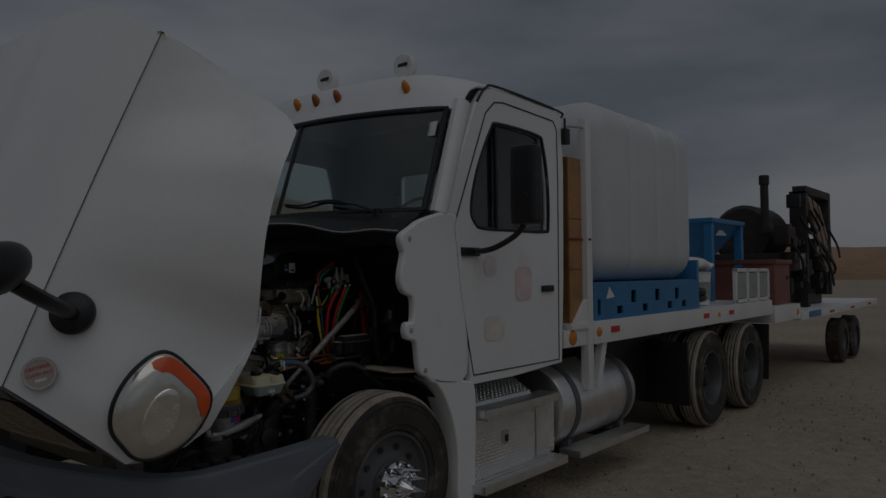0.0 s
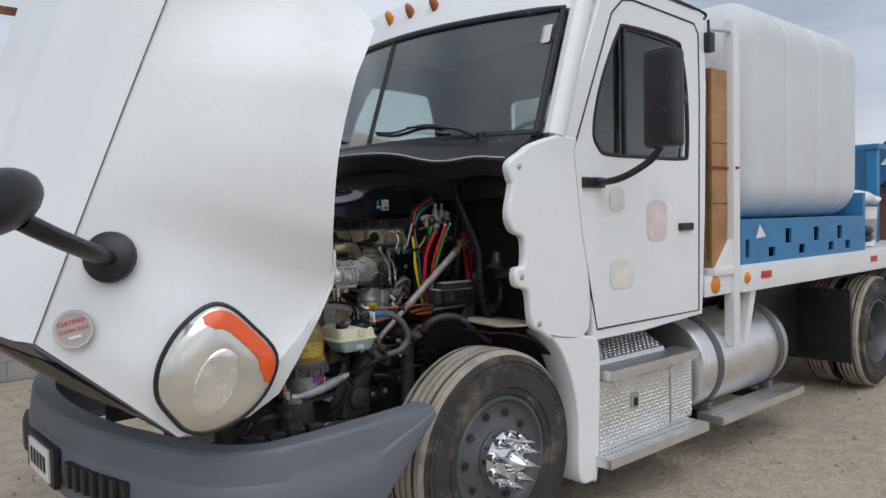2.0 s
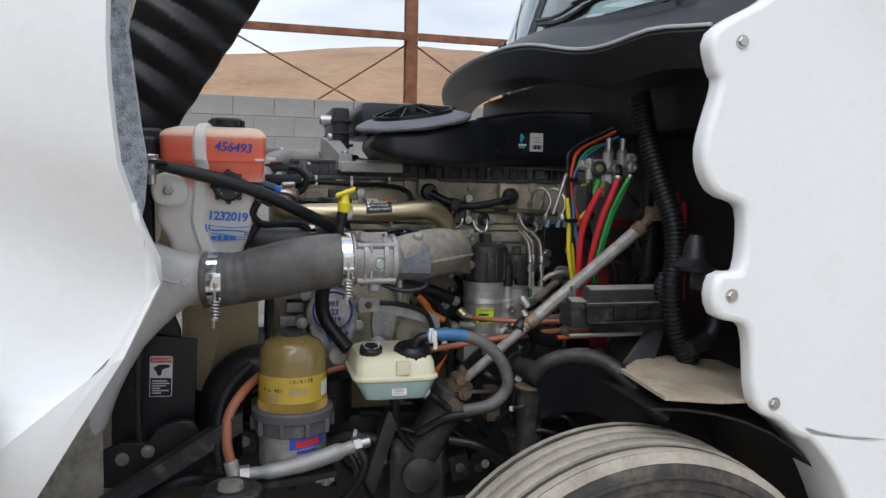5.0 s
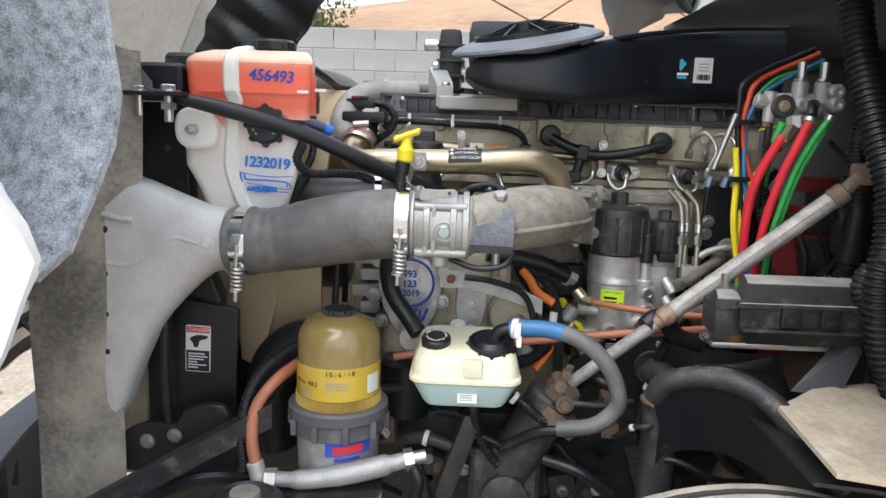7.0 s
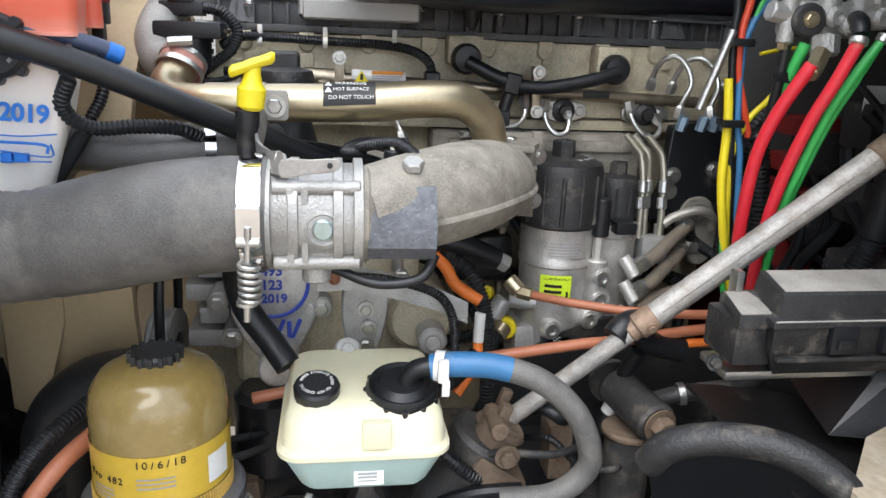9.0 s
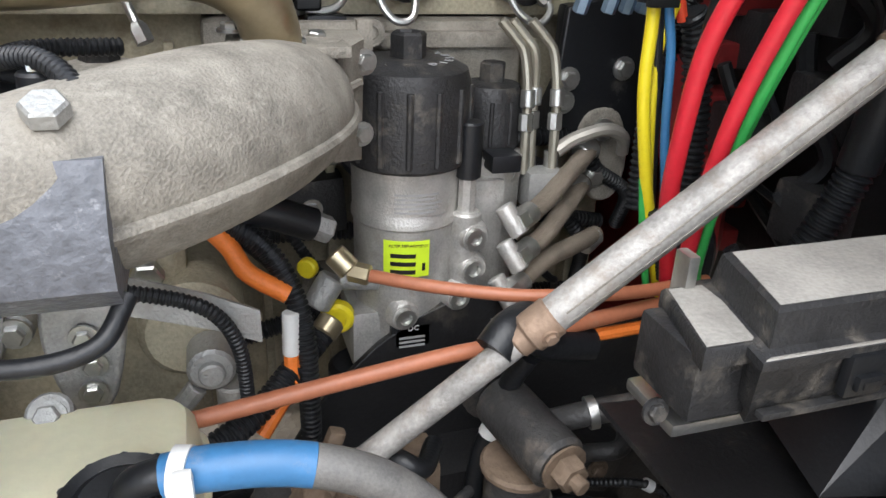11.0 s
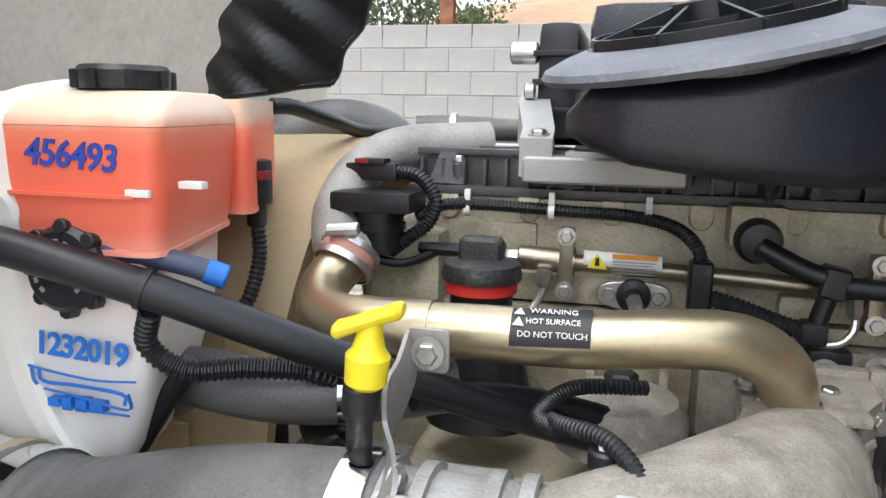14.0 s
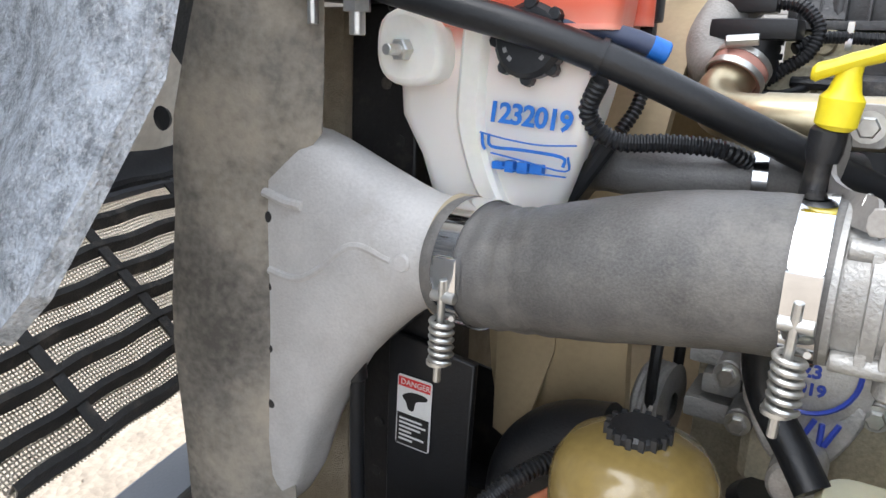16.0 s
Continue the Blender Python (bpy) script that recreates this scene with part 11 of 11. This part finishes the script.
def block_side():
    """Harness conduits, lines, brackets and bosses on the lower block side."""
    rnd = random.Random(77)
    hn = thing("engine_harness", (-0.1, 0.98, 1.15), "black wiring harness and lines along the engine block", "wiring harness")
    for k in range(12):
        x = -0.58 + 0.068 * k + rnd.uniform(-0.02, 0.02)
        z = rnd.uniform(1.02, 1.20)
        pts = [(x, 1.03, z + 0.10), (x + 0.03, 0.99, z + 0.05), (x + 0.06 + rnd.uniform(-0.03, 0.03), 0.97, z), (x + 0.10, 0.985, z - 0.06 + rnd.uniform(-0.04, 0.04)), (x + 0.12, 1.03, z - 0.12)]
        if k % 3:
            part("harness_conduit", conduit(pts, rnd.choice((0.008, 0.011)), 0.006), RUBBER, hn)
        else:
            part("harness_line", hose(pts, rnd.choice((0.006, 0.009)), 6, 10), RUBBER, hn)
    for z, y in ((1.255, 0.992), (1.10, 1.02), (0.98, 1.01)):
        pts = [(-0.66 + 0.15 * q, y + rnd.uniform(-0.012, 0.012), z + rnd.uniform(-0.02, 0.02)) for q in range(7)]
        part("main_harness", conduit(pts, 0.013, 0.007), RUBBER, hn)
    bs = thing("block_brackets", (-0.1, 1.0, 1.1), "grimy cast brackets and ribs bolted to the block", "bracket")
    for k in range(13):
        x, z = rnd.uniform(-0.62, 0.20), rnd.uniform(0.92, 1.30)
        w, h = rnd.uniform(0.02, 0.05), rnd.uniform(0.02, 0.06)
        b = part("bracket_plate", box((x - w, 1.012, z - h), (x + w, 1.062, z + h), 0.010, 2, (0, rnd.uniform(-25, 25), 0)), (BLACKDUST, CASTDIRT, DAMPER)[k % 3], bs)
        part("bracket_bolt", hexbolt((x, 1.012, z), (0, -1, 0), 0.010, 0.008), STEEL, b)
    for k in range(10):
        x = -0.64 + 0.093 * k
        part("block_rib", box((x - 0.006, 1.035, 0.82), (x + 0.006, 1.062, 1.36), 0.004), BLOCK, bs)


block_side()


def lower_bay():
    """Lines, brackets, clips and castings low in the bay, around the steering gear and frame rail."""
    lb = thing("bay_lines", (-0.3, 0.7, 0.8), "greasy black hoses and wires low in the engine bay", "hoses")
    rnd = random.Random(5)
    for k in range(26):
        x = -0.86 + 0.040 * k + rnd.uniform(-0.03, 0.03)
        y, z = rnd.uniform(0.60, 0.74), rnd.uniform(0.76, 0.98)
        dx, dz = rnd.uniform(0.08, 0.26), rnd.uniform(-0.14, 0.10)
        pts = [(x, y + 0.05, z), (x + dx * 0.3, y, z + 0.03 + dz * 0.2), (x + dx * 0.65, y - 0.015, z + dz * 0.7), (x + dx, y + 0.04, z + dz - 0.03)]
        r = rnd.choice((0.006, 0.008, 0.011, 0.014))
        if k % 4 == 0:
            ob = part("bay_conduit", conduit(pts, r, 0.006), RUBBER, lb)
        else:
            ob = part("bay_hose", hose(pts, r, 7, 12), (RUBBER, DAMPER, RUBBER, BLACKDUST, BROWN_H if k % 8 == 5 else RUBBER)[k % 5], lb)
        if k % 3 == 0:
            a, b = Vector(pts[1]), Vector(pts[2])
            part("hose_clip", lathe([(r * 1.05, -0.005), (r * 1.3, -0.005), (r * 1.3, 0.005), (r * 1.05, 0.005)], a, b - a, 14), STEEL if k % 2 else PAPER, ob)
    rk = thing("frame_brackets", (-0.3, 0.74, 0.8), "dusty black brackets bolted along the frame rail", "bracket")
    for k in range(16):
        x, z = -0.84 + 0.066 * k + rnd.uniform(-0.02, 0.02), rnd.uniform(0.66, 0.92)
        w, h = rnd.uniform(0.018, 0.04), rnd.uniform(0.02, 0.05)
        b = part("bracket_plate", box((x - w, 0.725, z - h), (x + w, 0.785, z + h), 0.008, 2, (0, rnd.uniform(-20, 20), 0)), (DAMPER, BLACKDUST, CHASSIS, RUSTJ)[k % 4], rk)
        part("bracket_bolt", hexbolt((x, 0.724, z), (0, -1, 0), 0.010, 0.009), (STEEL, DAMPER, RUSTJ)[k % 3], b)
        if k % 3 == 1:
            part("bracket_boss", rod((x + 0.02, 0.72, z + 0.01), (x + 0.02, 0.76, z + 0.01), 0.013, 14), CASTDIRT, b)
    # finned pump and pulley behind the fuel filter
    pm = thing("belt_pulley", (-0.80, 0.86, 1.02), "grey ribbed belt pulley and drive belt", "pulley")
    part("pulley_rim", lathe([(0.02, 0), (0.055, 0.002), (0.060, 0.006)] + [(0.060 - 0.003 * (k % 2), 0.008 + 0.004 * k) for k in range(8)] + [(0.060, 0.042), (0.02, 0.044)], (-0.80, 0.88, 1.04), (1, -0.1, 0), 32), CASTMID, pm)
    part("drive_belt", sweep([(-0.775 + 0.004 * math.sin(a), 0.90 + 0.075 * math.cos(a), 1.10 + 0.14 * math.sin(a)) for a in [k * math.pi / 12 for k in range(25)]], 0.008, 8), RUBBER, pm)


lower_bay()

# ---- small pieces last ----
pebbles()
block_pieces(WALL)
